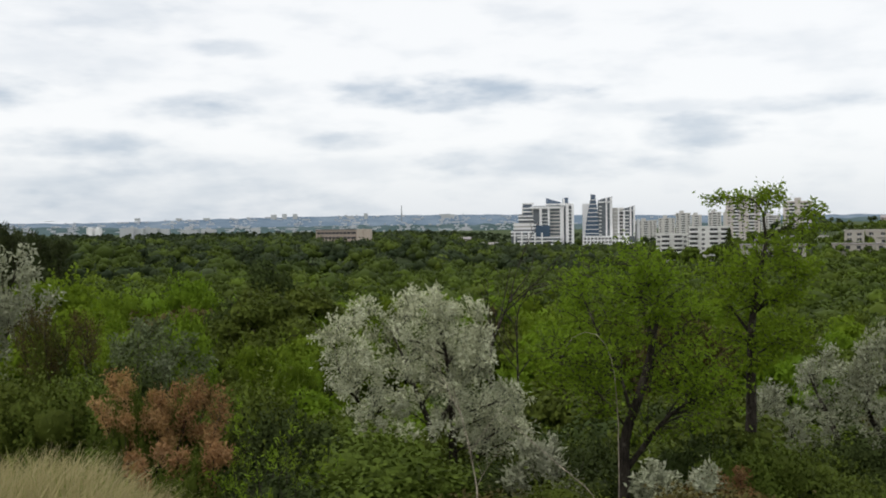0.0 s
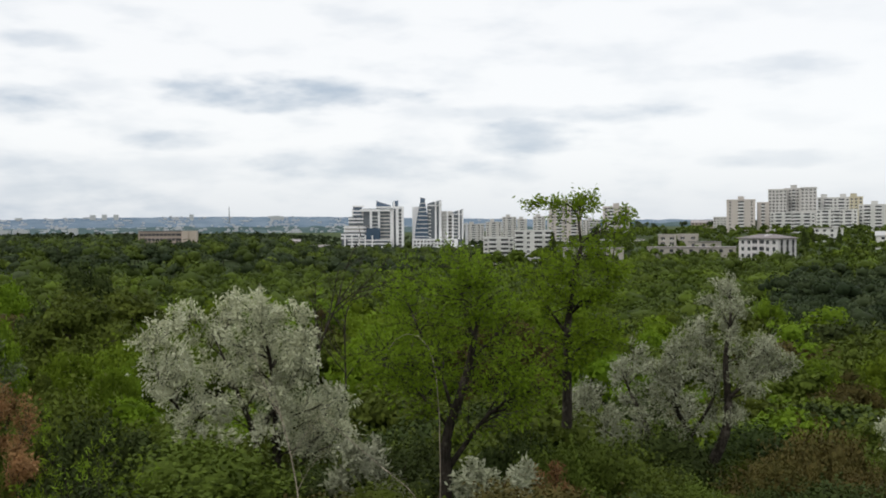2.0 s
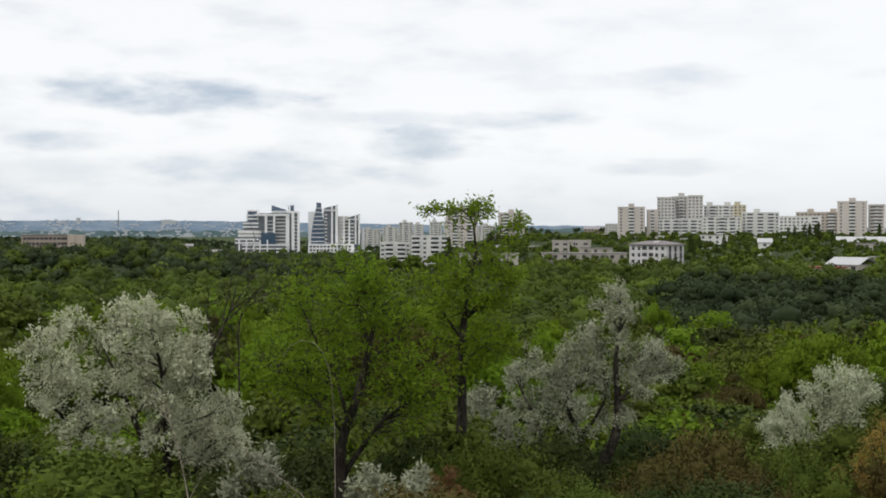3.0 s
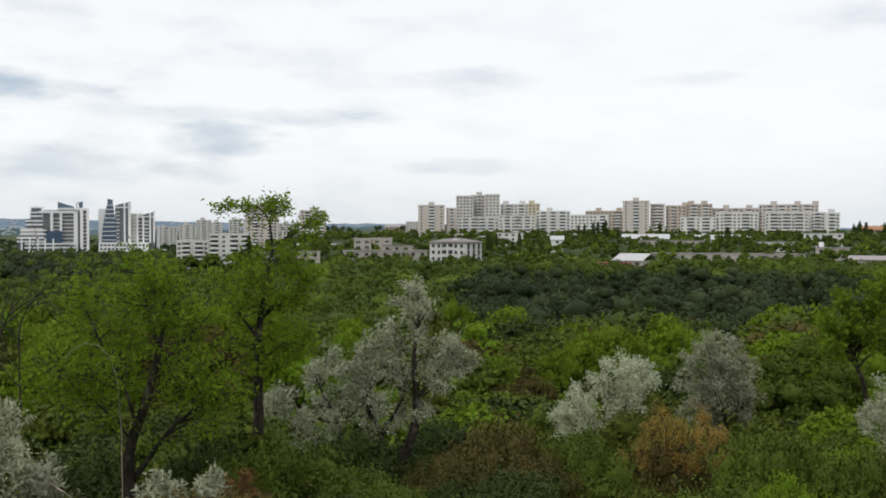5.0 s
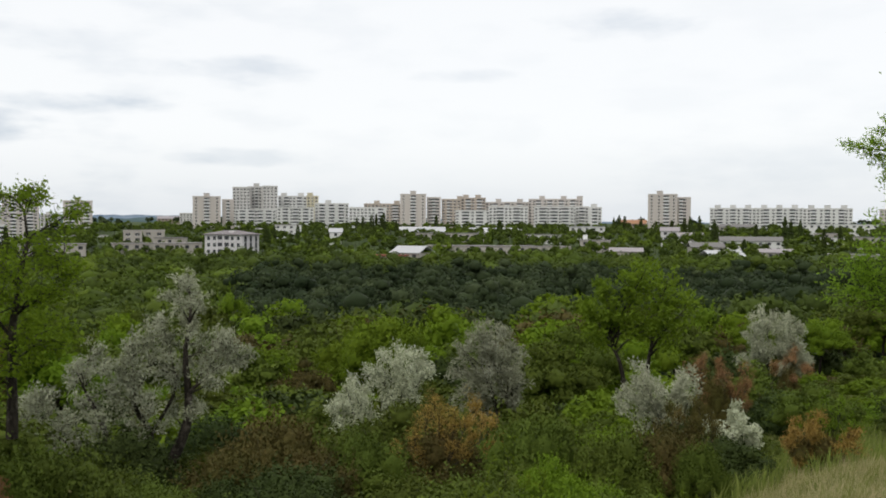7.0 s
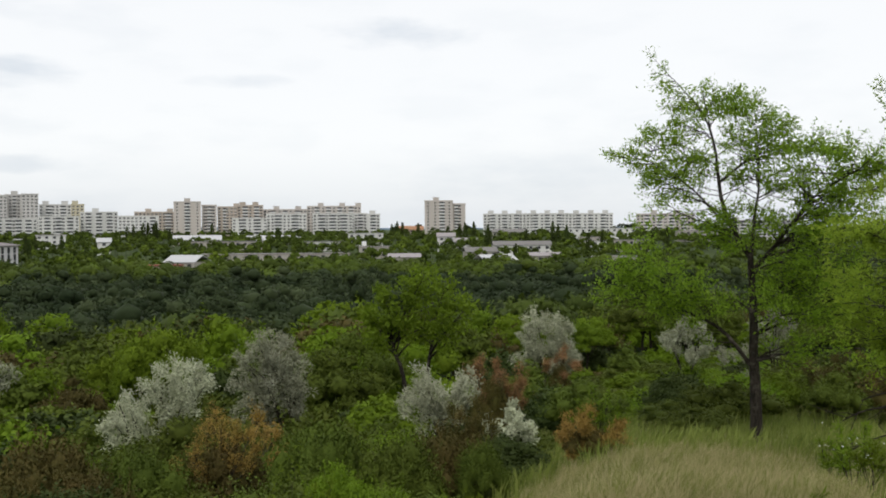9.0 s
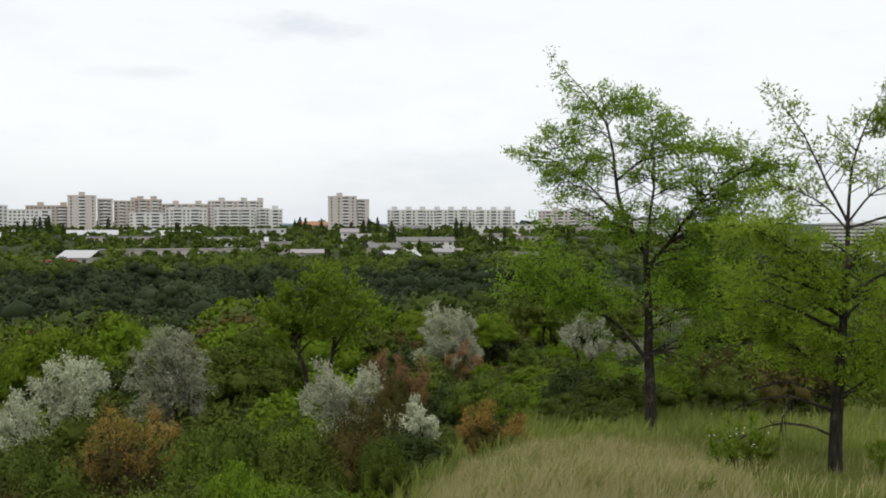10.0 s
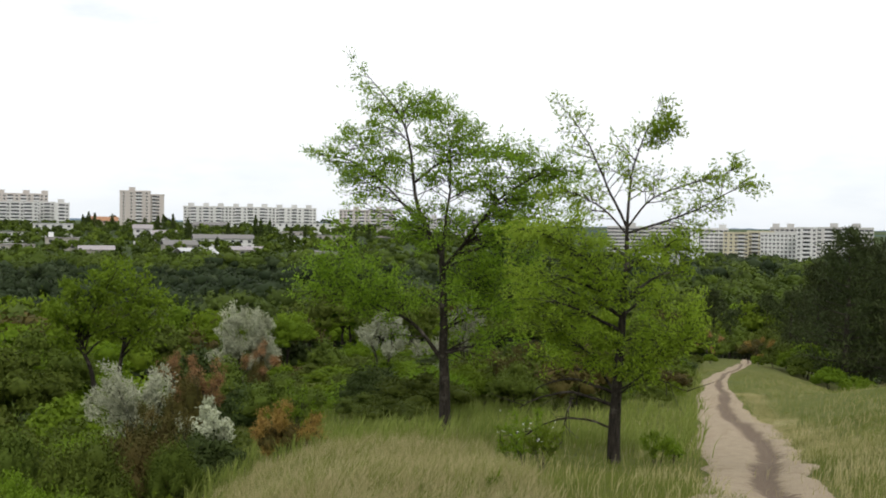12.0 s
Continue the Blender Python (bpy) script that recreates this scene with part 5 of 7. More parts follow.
def far_town():
    rng = np.random.default_rng(8)
    rows = []
    for k in range(3600):
        b = rng.uniform(-28, 14)
        s = rng.uniform(0.45, 1.0)
        far = rng.random() < 0.4
        top, d0, prof = (0.0, 4650, FAR_RIM) if far else (0.0, 3000, NEAR_RIM)
        d = d0 - 700 * (1 - s)
        crest = EYE + d0 * math.tan(radians(float(np.interp(b, *zip(*prof)))))
        z = -70 + (crest + 70) * s ** 1.3
        clump = math.sin(b * 2.1) + math.sin(b * 5.3 + s * 9) + rng.normal(0, 0.6)
        if clump < 0.1:
            continue
        w, h = (rng.uniform(4, 11) + 16 * (rng.random() < 0.08)) * (1.4 if far else 1), rng.uniform(1.6, 3.8) * (1.4 if far else 1)
        x, y = at(b, d)
        rows.append((x - w / 2, y - 6, z - 2, x + w / 2, y + 6, z + h))
    # single towers on the ridge, and two white ones nearer
    for b, up, w in ((-9.6, 0.75, 22), (-9.0, 0.78, 18), (-8.4, 0.78, 18), (-17.0, 0.62, 20), (-4.4, 0.78, 16), (-14.8, 0.6, 24), (-13.3, 0.6, 26), (0.3, 0.66, 60), (-21.5, 0.5, 30)):
        x, y = at(b, 4400)
        rows.append((x - w / 2, y - 8, alt(4400, 0.42), x + w / 2, y + 8, alt(4400, up - 0.06)))
    for b, up, w in ((-17.5, 0.02, 24), (-16.9, 0.0, 18), (-16.3, 0.02, 26), (-15.6, -0.03, 16), (-10.6, -0.02, 13), (-14.2, -0.1, 30), (-13.2, -0.12, 24)):
        x, y = at(b, 1800)
        rows.append((x - w / 2, y - 8, alt(1800, -0.7), x + w / 2, y + 8, alt(1800, up)))
    v, f = boxes(rows)
    tagged(new("distant_town", raw_mesh("distant_town", v, f, [FAR_WALL])), "countless pale houses scattered over far slopes", "town", kind="stuff")
    for b, w in ((-19.45, 9.5), (-19.05, 8.5)):
        x, y = at(b, 1780)
        tower = new("white_tower", raw_mesh("white_tower", *boxes([(x - w / 2, y - 6, alt(1780, -0.75), x + w / 2, y + 6, alt(1780, 0.04)), (x - w / 4, y - 3, alt(1780, 0.04), x + w / 4, y + 3, alt(1780, 0.1))]), [WHITE]))
        tagged(tower, "slim white tower block under the far hills", "tower", "white towers")
    x, y = at(-2.35, 4400)
    mast = new("radio_mast", raw_mesh("radio_mast", *tubes(np.array([[(x, y, 20), (x, y, alt(4400, 1.15))]], float), np.array([[3.0, 1.4]]), 6), [STEEL]))
    tagged(mast, "thin grey radio mast on the horizon", "mast")


far_town()


# ---- trees and shrubs of the slope ----
def tips_seen(b0, d, rows, depth, seed):
    """Limb tips about a foot at (b0, d), from bearings and heights of the crown's outline, spread in depth."""
    rng = np.random.default_rng(seed)
    z0 = gz(*at(b0, d))
    return shaped_tips(rng, [(d * math.tan(radians(b - b0)), alt(d, up) - z0) for b, up in rows], depth)


def framework(b0, d, rows, seed):
    """Trunk and boughs about a foot at (b0, d): each row a line of bearings and heights, its radius, how far it tapers, its lean in depth."""
    rng = np.random.default_rng(seed + 900)
    z0 = gz(*at(b0, d))
    out = []
    for pts, r, end, deep in rows:
        p = np.array([(d * math.tan(radians(b - b0)), 0.0, alt(d, up) - z0) for b, up in pts])
        s = np.concatenate([[0], np.cumsum(np.linalg.norm(np.diff(p, axis=0), axis=1))])
        q = np.linspace(0, s[-1], 17)
        line = np.stack([np.interp(q, s, p[:, k]) for k in range(3)], -1)
        for _ in range(3):
            line[1:-1] = (line[:-2] + 2 * line[1:-1] + line[2:]) / 4
        line[:, 1] += deep * np.linspace(0, 1, 17) ** 1.3
        line[1:-1] += np.convolve(rng.normal(0, 1, 15), [0.3, 0.4, 0.3], "same")[:, None] * [0.008, 0.008, 0.004] * s[-1] * 0.6
        out.append((line, r, end))
    return out


def hero(name, label, category, b, d, rows, depth, seed, bones=(), **kw):
    """A plant shaped by its outline; bones: its drawn trunk and boughs."""
    tips = tips_seen(b, d, rows, depth, seed)
    if bones:
        kw["drawn"] = framework(b, d, bones, seed)
    me = plant_meshes(seed, max(t[2] for t in tips), tips, **kw)
    return plant(name, me, stand(b, d, facing(b)), label, category)


OPEN_CROWN = dict(twigs=9, twiglets=5, leaflets=8, size=(0.052, 0.022), scatter=0.04, up=0.02, bow=0.2, twig=0.34, lo=0.2, droop=0.05, cap=1.7, floor=1.3, fork=0.25, angle=50, layer=0.45)
hero("locust_tree", "young dark-trunked tree with airy spring-green crown", "tree", 69.5, 17.0,
     ((63.9, 5.2), (62.9, 3.4), (64.5, 6.0), (65.3, 6.6), (66.4, 7.3), (67.7, 7.6), (68.5, 6.8), (69.7, 6.2), (70.5, 5.6), (71.3, 4.6), (72.9, 4.5), (74.2, 4.3), (75.4, 3.7), (76.2, 2.9), (63.3, 1.8), (63.9, 0.8), (65.0, 3.1), (66.5, 4.2), (68.4, 5.1), (69.4, 3.2), (71.0, 2.9), (73.0, 2.2), (74.9, 1.6), (65.9, 0.5), (67.8, 0.9), (69.8, 0.6), (71.7, 0.3), (73.6, -0.0), (75.6, 0.3), (64.6, -1.4), (63.0, -2.4), (61.7, -3.1), (64.0, -3.1), (66.2, -2.2), (70.8, -1.7), (72.4, -2.3), (74.3, -2.6), (71.4, -3.9), (73.1, -4.6), (65.0, -4.3), (63.0, -1.5), (65.3, -3.0), (67.2, -3.4), (68.5, -0.4), (70.4, -2.7), (71.7, -1.3), (73.0, -1.0), (75.0, -1.3), (75.9, -2.6), (74.0, -4.2), (72.4, -5.9), (75.0, -5.2), (63.7, -3.7), (62.4, -2.1), (77.1, 2.0), (76.5, 1.0), (74.6, 2.9), (77.4, 3.2), (73.0, 0.9), (74.9, 0.0)),
     1.0, 21, bones=((((69.5, -11.7), (69.4, -7.8), (69.3, -3.3), (69.2, -1.4)), 0.105, 0.42, 0),
            (((69.2, -1.7), (68.0, 0.2), (67.5, 2.5), (67.1, 5.7), (66.1, 7.3), (65.0, 8.2), (64.3, 9.1)), 0.042, 0.08, 0.2),
            (((69.3, -2.4), (70.7, -0.7), (72.3, 1.6), (74.9, 3.2)), 0.04, 0.15, -0.7),
            (((67.6, 2.5), (69.1, 3.8), (70.4, 4.3), (72.3, 4.4)), 0.022, 0.2, 0.4),
            (((69.4, -7.8), (68.1, -5.9), (66.3, -4.7), (64.0, -4.2), (61.7, -3.4)), 0.038, 0.15, -0.4),
            (((67.6, 0.5), (65.8, 2.5), (63.6, 3.9), (62.1, 3.9)), 0.02, 0.15, -0.3),
            (((69.3, -4.3), (71.1, -3.9), (72.4, -4.9)), 0.022, 0.2, 0.5),
            (((69.2, -1.7), (69.4, 0.6), (69.7, 3.2), (69.4, 5.7)), 0.032, 0.15, 0.6)),
     trunk_r=0.1, leaf=LEAF_ACACIA, **dict(OPEN_CROWN, cap=2.2, floor=1.6, leaflets=8, size=(0.058, 0.024)))
hero("locust_tree", "slender tree with forked top over low dead branches", "tree", 79.1, 12.5,
     ((73.0, -1.0), (74.0, -2.3), (72.4, -3.3), (75.0, -3.2), (76.2, -1.6), (77.5, -2.5), (73.1, -5.2), (74.7, -5.8), (76.3, -4.5), (77.9, -5.1), (76.3, -6.7), (77.9, -7.0), (81.0, -2.1), (82.5, -1.2), (83.8, -1.8), (82.0, -3.7), (83.5, -4.0), (81.1, -5.3), (82.6, -5.9), (80.8, -6.9), (82.3, -7.5), (78.1, -0.6), (81.0, -0.6), (74.9, 0.3), (76.5, 0.7), (81.9, 0.1), (83.8, -5.5), (78.5, -3.2), (73.0, 0.1), (74.0, -0.7), (75.9, -0.5), (77.2, -1.3), (75.0, -1.6), (73.7, -3.9), (76.9, -3.2), (75.7, -5.1), (78.9, -6.0), (72.1, -2.0)),
     0.8, 22, bones=((((79.2, -13.1), (79.2, -10.1), (79.3, -8.2), (79.6, -5.0), (79.7, -2.5), (79.7, 0.1)), 0.085, 0.24, 0),
            (((79.7, 0.1), (78.6, 2.3), (77.4, 5.1), (76.1, 6.7), (75.7, 7.3)), 0.018, 0.15, 0.2),
            (((79.7, 0.1), (79.8, 2.6), (80.2, 4.5), (81.0, 6.1), (81.4, 7.1)), 0.02, 0.12, -0.2),
            (((80.2, 4.5), (81.3, 5.3), (82.1, 5.9)), 0.008, 0.3, -0.2),
            (((79.7, 0.1), (80.9, 1.8), (83.1, 2.6), (85.2, 3.1), (85.5, 3.5)), 0.014, 0.15, -0.3),
            (((79.7, -0.2), (81.6, 0.4), (83.7, 1.2), (85.2, 2.2), (86.7, 2.7)), 0.016, 0.15, 0.3),
            (((79.7, -0.3), (78.4, 1.2), (76.2, 2.3), (74.9, 1.9)), 0.014, 0.2, 0.4),
            (((79.7, -3.8), (77.5, -1.6), (75.4, -0.4)), 0.018, 0.15, -0.5),
            (((79.2, -9.2), (77.9, -7.3), (75.7, -6.1)), 0.02, 0.2, 0.6),
            (((79.3, -8.2), (80.8, -6.9), (82.6, -6.2)), 0.018, 0.2, -0.5),
            (((79.6, -2.2), (81.3, -0.9), (83.4, -1.1)), 0.014, 0.2, 0.5)),
     trunk_r=0.078, leaf=LEAF_ACACIA, **dict(OPEN_CROWN, cap=1.25, floor=0.85, leaflets=7, twigs=8, size=(0.05, 0.021)))
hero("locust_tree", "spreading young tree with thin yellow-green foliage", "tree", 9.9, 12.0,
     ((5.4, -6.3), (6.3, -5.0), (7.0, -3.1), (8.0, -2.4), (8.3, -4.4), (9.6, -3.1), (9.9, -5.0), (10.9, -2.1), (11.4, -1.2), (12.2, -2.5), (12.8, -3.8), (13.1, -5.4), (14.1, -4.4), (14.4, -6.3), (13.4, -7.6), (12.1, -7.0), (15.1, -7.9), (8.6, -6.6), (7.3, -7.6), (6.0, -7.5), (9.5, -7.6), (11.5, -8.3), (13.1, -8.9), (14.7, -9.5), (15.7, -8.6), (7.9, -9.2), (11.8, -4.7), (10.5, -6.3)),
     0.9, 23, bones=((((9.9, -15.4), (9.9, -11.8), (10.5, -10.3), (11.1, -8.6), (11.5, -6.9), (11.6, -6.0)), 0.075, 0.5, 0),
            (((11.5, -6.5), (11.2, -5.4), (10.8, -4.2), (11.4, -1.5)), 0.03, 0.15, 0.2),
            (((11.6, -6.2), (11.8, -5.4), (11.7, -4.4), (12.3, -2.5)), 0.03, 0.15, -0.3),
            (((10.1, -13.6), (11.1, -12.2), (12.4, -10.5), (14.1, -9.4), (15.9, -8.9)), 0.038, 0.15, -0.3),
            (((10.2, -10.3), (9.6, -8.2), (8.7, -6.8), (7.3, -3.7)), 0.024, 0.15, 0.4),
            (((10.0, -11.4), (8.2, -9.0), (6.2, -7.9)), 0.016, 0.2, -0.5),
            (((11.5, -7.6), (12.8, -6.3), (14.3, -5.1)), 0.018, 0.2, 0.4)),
     trunk_r=0.085, leaf=LEAF_LOCUST_SHADED, **dict(OPEN_CROWN, cap=1.5, floor=1.2, leaflets=5, twigs=8))
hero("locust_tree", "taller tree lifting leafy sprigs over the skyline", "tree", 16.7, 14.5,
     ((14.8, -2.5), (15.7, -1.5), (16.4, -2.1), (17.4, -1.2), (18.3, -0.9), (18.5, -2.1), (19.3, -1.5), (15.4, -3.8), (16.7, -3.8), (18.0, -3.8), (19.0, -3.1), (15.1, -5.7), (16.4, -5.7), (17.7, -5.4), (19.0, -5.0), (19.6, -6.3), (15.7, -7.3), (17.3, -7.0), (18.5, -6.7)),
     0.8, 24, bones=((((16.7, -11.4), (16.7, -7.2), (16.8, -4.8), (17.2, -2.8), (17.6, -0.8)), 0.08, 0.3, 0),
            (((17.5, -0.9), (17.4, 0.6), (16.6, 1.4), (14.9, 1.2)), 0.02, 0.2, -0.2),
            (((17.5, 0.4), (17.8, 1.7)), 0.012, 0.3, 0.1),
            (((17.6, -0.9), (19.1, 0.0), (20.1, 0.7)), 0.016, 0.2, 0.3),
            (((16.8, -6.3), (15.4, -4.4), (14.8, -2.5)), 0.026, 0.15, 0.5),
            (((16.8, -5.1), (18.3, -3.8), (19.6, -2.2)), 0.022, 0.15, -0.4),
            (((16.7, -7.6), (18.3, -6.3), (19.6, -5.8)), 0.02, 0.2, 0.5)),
     trunk_r=0.08, leaf=LEAF_LOCUST_SHADED, **dict(OPEN_CROWN, cap=1.5, floor=1.1, leaflets=5, twigs=7, size=(0.06, 0.028)))


def dead_branches(b, d, rows, seed):
    """Bare arching boughs low on a trunk, one object each."""
    rng = np.random.default_rng(seed)
    z0 = gz(*at(b, d))
    for (b1, up1, b2, up2, r) in rows:
        p = np.array([d * math.tan(radians(b1 - b)), 0, alt(d, up1) - z0])
        q = np.array([d * math.tan(radians(b2 - b)), rng.uniform(-0.6, -0.2), alt(d, up2) - z0])
        s = np.linspace(0, 1, 10)[:, None]
        line = p + (q - p) * s + np.array([0, 0, 0.16]) * np.sin(s * 3.14) + np.cumsum(rng.normal(0, 0.012, (10, 3)), 0) * np.minimum(1, s * 4)
        tw, tl = sprout(rng, line[None], 6, 0.3, 1.0, lambda t: np.full(t.shape, 0.28), 40, -0.1, 4, 0.3)
        geo = joined([tubes(line[None], (r * np.linspace(1, 0.25, 10))[None], 6), tubes(tw, 0.006 * np.linspace(1, 0.4, 4)[None].repeat(len(tw), 0), 4)])
        ob = new("dead_branch", raw_mesh("dead_branch", *geo, [BARK], True))
        ob.parent = SLENDER
        tagged(ob, "bare dark dead bough")


SLENDER = [o for o in scene.objects if o.name.startswith("locust_tree")][1]
dead_branches(79.2, 12.5, ((79.2, -9.9, 74.2, -10.2, 0.026), (79.2, -9.2, 75.0, -8.9, 0.026), (79.2, -11.2, 74.6, -11.4, 0.018), (77.0, -9.6, 76.2, -11.8, 0.016), (79.2, -9.6, 83.0, -8.6, 0.012)), 4)

hero("locust_tree", "umbrella-crowned light green tree on a forked trunk", "tree", 50.8, 45.0,
     ((47.6, -4.7), (48.6, -3.4), (50.0, -2.3), (51.4, -2.0), (52.8, -2.8), (54.0, -4.2), (49.0, -5.0), (52.6, -4.4), (50.8, -3.4), (48.0, -5.8), (53.6, -5.4), (50.2, -4.6), (51.6, -5.4)), 2.0, 25,
     trunk_r=0.19, leaf=LEAF_BRIGHT, fork=0.36, top=0.7, stems=2, twigs=9, twiglets=5, leaflets=7, size=(0.19, 0.09), scatter=0.12, up=0.1, bow=0.25, twig=0.36)

DENSE = dict(stems=3, top=0.72, fork=0.14, lo=0.28, bow=0.2, up=0.22, wood=BARK)
SILVER = "silver-leaved wild olive shrub on the slope"
hero("silver_shrub", "broad dense silver-leaved wild olive shrub", "shrub", 0.5, 15.0,
     ((-6.7, -5.8), (-6.0, -7.1), (-5.0, -4.5), (-4.4, -6.1), (-2.8, -5.5), (-1.8, -4.6), (-0.8, -3.8), (0.2, -4.3), (1.5, -4.8), (2.1, -5.9), (2.4, -6.5), (-5.4, -8.4), (-4.1, -7.7), (-2.8, -7.8), (-1.5, -6.8), (-0.2, -6.2), (1.1, -7.2), (2.4, -8.2), (3.4, -9.1), (-4.8, -9.6), (-3.2, -10.0), (-1.5, -9.4), (-0.2, -8.8), (1.4, -9.7), (3.0, -10.4), (4.3, -10.5), (5.0, -11.6), (-3.8, -10.9), (-2.2, -11.1), (0.4, -10.8), (2.4, -11.6)),
     1.1, 31, bones=((((0.4, -15.7), (-0.9, -11.6), (-2.2, -8.1), (-3.1, -6.2)), 0.075, 0.12, 0.3),
            (((0.5, -15.7), (0.4, -11.0), (0.1, -7.2), (-0.5, -4.6)), 0.08, 0.1, -0.3),
            (((0.7, -15.7), (2.4, -12.3), (4.2, -11.2)), 0.05, 0.15, 0.4),
            (((0.0, -15.3), (-3.5, -11.6), (-5.7, -9.0), (-6.2, -6.7)), 0.06, 0.12, -0.4),
            (((-0.2, -11.0), (1.7, -8.1), (2.1, -6.2)), 0.04, 0.15, -0.6)),
     trunk_r=0.09, leaf=LEAF_OLIVE, twigs=8, twiglets=5, leaflets=11, size=(0.062, 0.022), scatter=0.035, twig=0.33, cap=1.5, floor=1.1, **DENSE)
hero("silver_shrub", "open silver-leaved wild olive with dark branching stems", "shrub", 23.7, 21.0,
     ((25.4, -3.2), (24.7, -4.0), (26.0, -4.0), (24.3, -5.3), (25.6, -5.6), (26.3, -5.9), (23.7, -6.3), (24.8, -6.9), (22.8, -6.6), (22.1, -7.6), (23.4, -7.9), (24.3, -8.8), (27.1, -6.8), (28.0, -6.7), (28.8, -7.4), (27.4, -8.1), (26.5, -8.1), (20.9, -7.3), (19.6, -7.9), (18.6, -8.6), (17.6, -9.2), (16.8, -10.2), (17.5, -11.1), (18.6, -10.5), (19.9, -9.8), (21.2, -9.2), (22.4, -9.4), (18.9, -11.7), (20.5, -11.4), (22.8, -10.7), (24.3, -10.6), (26.2, -10.0), (21.5, -8.2)),
     1.3, 32, bones=((((24.3, -14.0), (25.7, -10.9), (25.6, -9.1), (25.3, -7.5), (25.8, -5.5), (25.7, -3.6)), 0.13, 0.1, 0.2),
            (((23.7, -14.0), (23.5, -11.3), (22.5, -10.0), (22.9, -8.6), (22.3, -6.8)), 0.1, 0.12, -0.4),
            (((20.9, -13.5), (21.3, -11.6), (20.1, -9.4), (19.6, -8.1)), 0.09, 0.12, 0.3),
            (((25.6, -9.5), (26.9, -8.3), (28.8, -7.4)), 0.045, 0.15, -0.3),
            (((20.9, -13.2), (19.6, -12.0), (17.3, -10.5)), 0.05, 0.12, -0.4),
            (((23.6, -11.6), (25.0, -9.4), (24.6, -6.9)), 0.045, 0.15, 0.6)),
     trunk_r=0.12, leaf=LEAF_OLIVE_GREEN, twigs=8, twiglets=5, leaflets=7, size=(0.08, 0.026), scatter=0.04, twig=0.32, cap=1.8, floor=1.2, **dict(DENSE, lo=0.3))
hero("silver_shrub", SILVER, "shrub", 36.2, 24.0, ((33.4, -9.6), (34.4, -8.9), (35.4, -8.3), (36.3, -7.5), (37.3, -7.1), (38.3, -7.2), (39.1, -7.5), (33.7, -10.5), (35.0, -10.2), (36.7, -9.6), (38.0, -8.6), (38.6, -9.6), (35.7, -11.0), (37.0, -10.8), (33.4, -10.0)),
     1.0, 33, trunk_r=0.07, leaf=LEAF_OLIVE_PALE, twigs=7, twiglets=4, leaflets=24, size=(0.075, 0.026), scatter=0.06, twig=0.3, **DENSE)
hero("silver_shrub", "rounded grey-green wild olive shrub with bare stem", "shrub", 42.4, 27.0, ((40.2, -8.0), (40.7, -6.7), (41.5, -5.9), (42.3, -5.4), (43.2, -5.9), (44.0, -7.0), (44.5, -8.3), (42.2, -7.0), (41.2, -8.0), (43.2, -8.0), (44.1, -9.5), (40.2, -9.3), (42.2, -8.6)),
     1.0, 34, trunk_r=0.08, leaf=LEAF_OLIVE_GREEN, twigs=7, twiglets=4, leaflets=22, size=(0.08, 0.028), scatter=0.06, twig=0.3, **DENSE)
hero("silver_shrub", "compact whitish wild olive shrub far down the slope", "shrub", 58.2, 34.0, ((56.8, -6.3), (57.1, -5.4), (57.8, -4.8), (58.7, -4.9), (59.3, -5.6), (59.4, -6.5), (59.9, -7.1), (57.5, -6.6), (58.4, -6.3), (56.4, -7.3), (58.7, -7.5)),
     0.9, 35, trunk_r=0.06, leaf=LEAF_OLIVE_PALE, twigs=7, twiglets=4, leaflets=24, size=(0.085, 0.03), scatter=0.07, twig=0.32, **DENSE)
hero("silver_shrub", SILVER, "shrub", 51.6, 22.0, ((49.8, -9.1), (50.7, -7.8), (50.8, -8.4), (51.5, -9.0), (52.4, -8.7), (53.3, -8.3), (54.1, -8.1), (50.5, -9.7), (52.1, -9.6), (53.0, -9.3)),
     0.8, 36, trunk_r=0.05, leaf=LEAF_OLIVE_PALE, twigs=6, twiglets=4, leaflets=20, size=(0.07, 0.025), scatter=0.05, twig=0.3, **DENSE)
hero("silver_shrub", "small sparse silver shrub among green scrub", "shrub", 56.4, 18.0, ((54.7, -10.9), (55.5, -10.4), (56.4, -9.9), (57.1, -10.7), (57.4, -11.2), (56.1, -11.3)),
     0.5, 37, trunk_r=0.03, leaf=LEAF_OLIVE_PALE, twigs=6, twiglets=4, leaflets=10, size=(0.08, 0.032), scatter=0.04, twig=0.3, **DENSE)
hero("silver_shrub", SILVER, "shrub", -25.2, 16.0, ((-27, -0.6), (-25.2, -0.3), (-23.6, -0.7), (-22.5, -1.8), (-22.2, -2.8), (-24.2, -2.8), (-26.2, -2.4), (-23.6, -4.0)),
     0.9, 38, trunk_r=0.07, leaf=LEAF_OLIVE_GREEN, twigs=7, twiglets=4, leaflets=14, size=(0.09, 0.035), scatter=0.05, twig=0.3, **DENSE)
hero("silver_shrub", SILVER, "shrub", 65.9, 31.0, ((64.8, -6.0), (65.8, -4.9), (66.8, -5.2), (67.4, -6.2), (66.2, -6.8)),
     0.8, 39, trunk_r=0.05, leaf=LEAF_OLIVE_GREEN, twigs=6, twiglets=4, leaflets=18, size=(0.085, 0.03), scatter=0.06, twig=0.32, **DENSE)
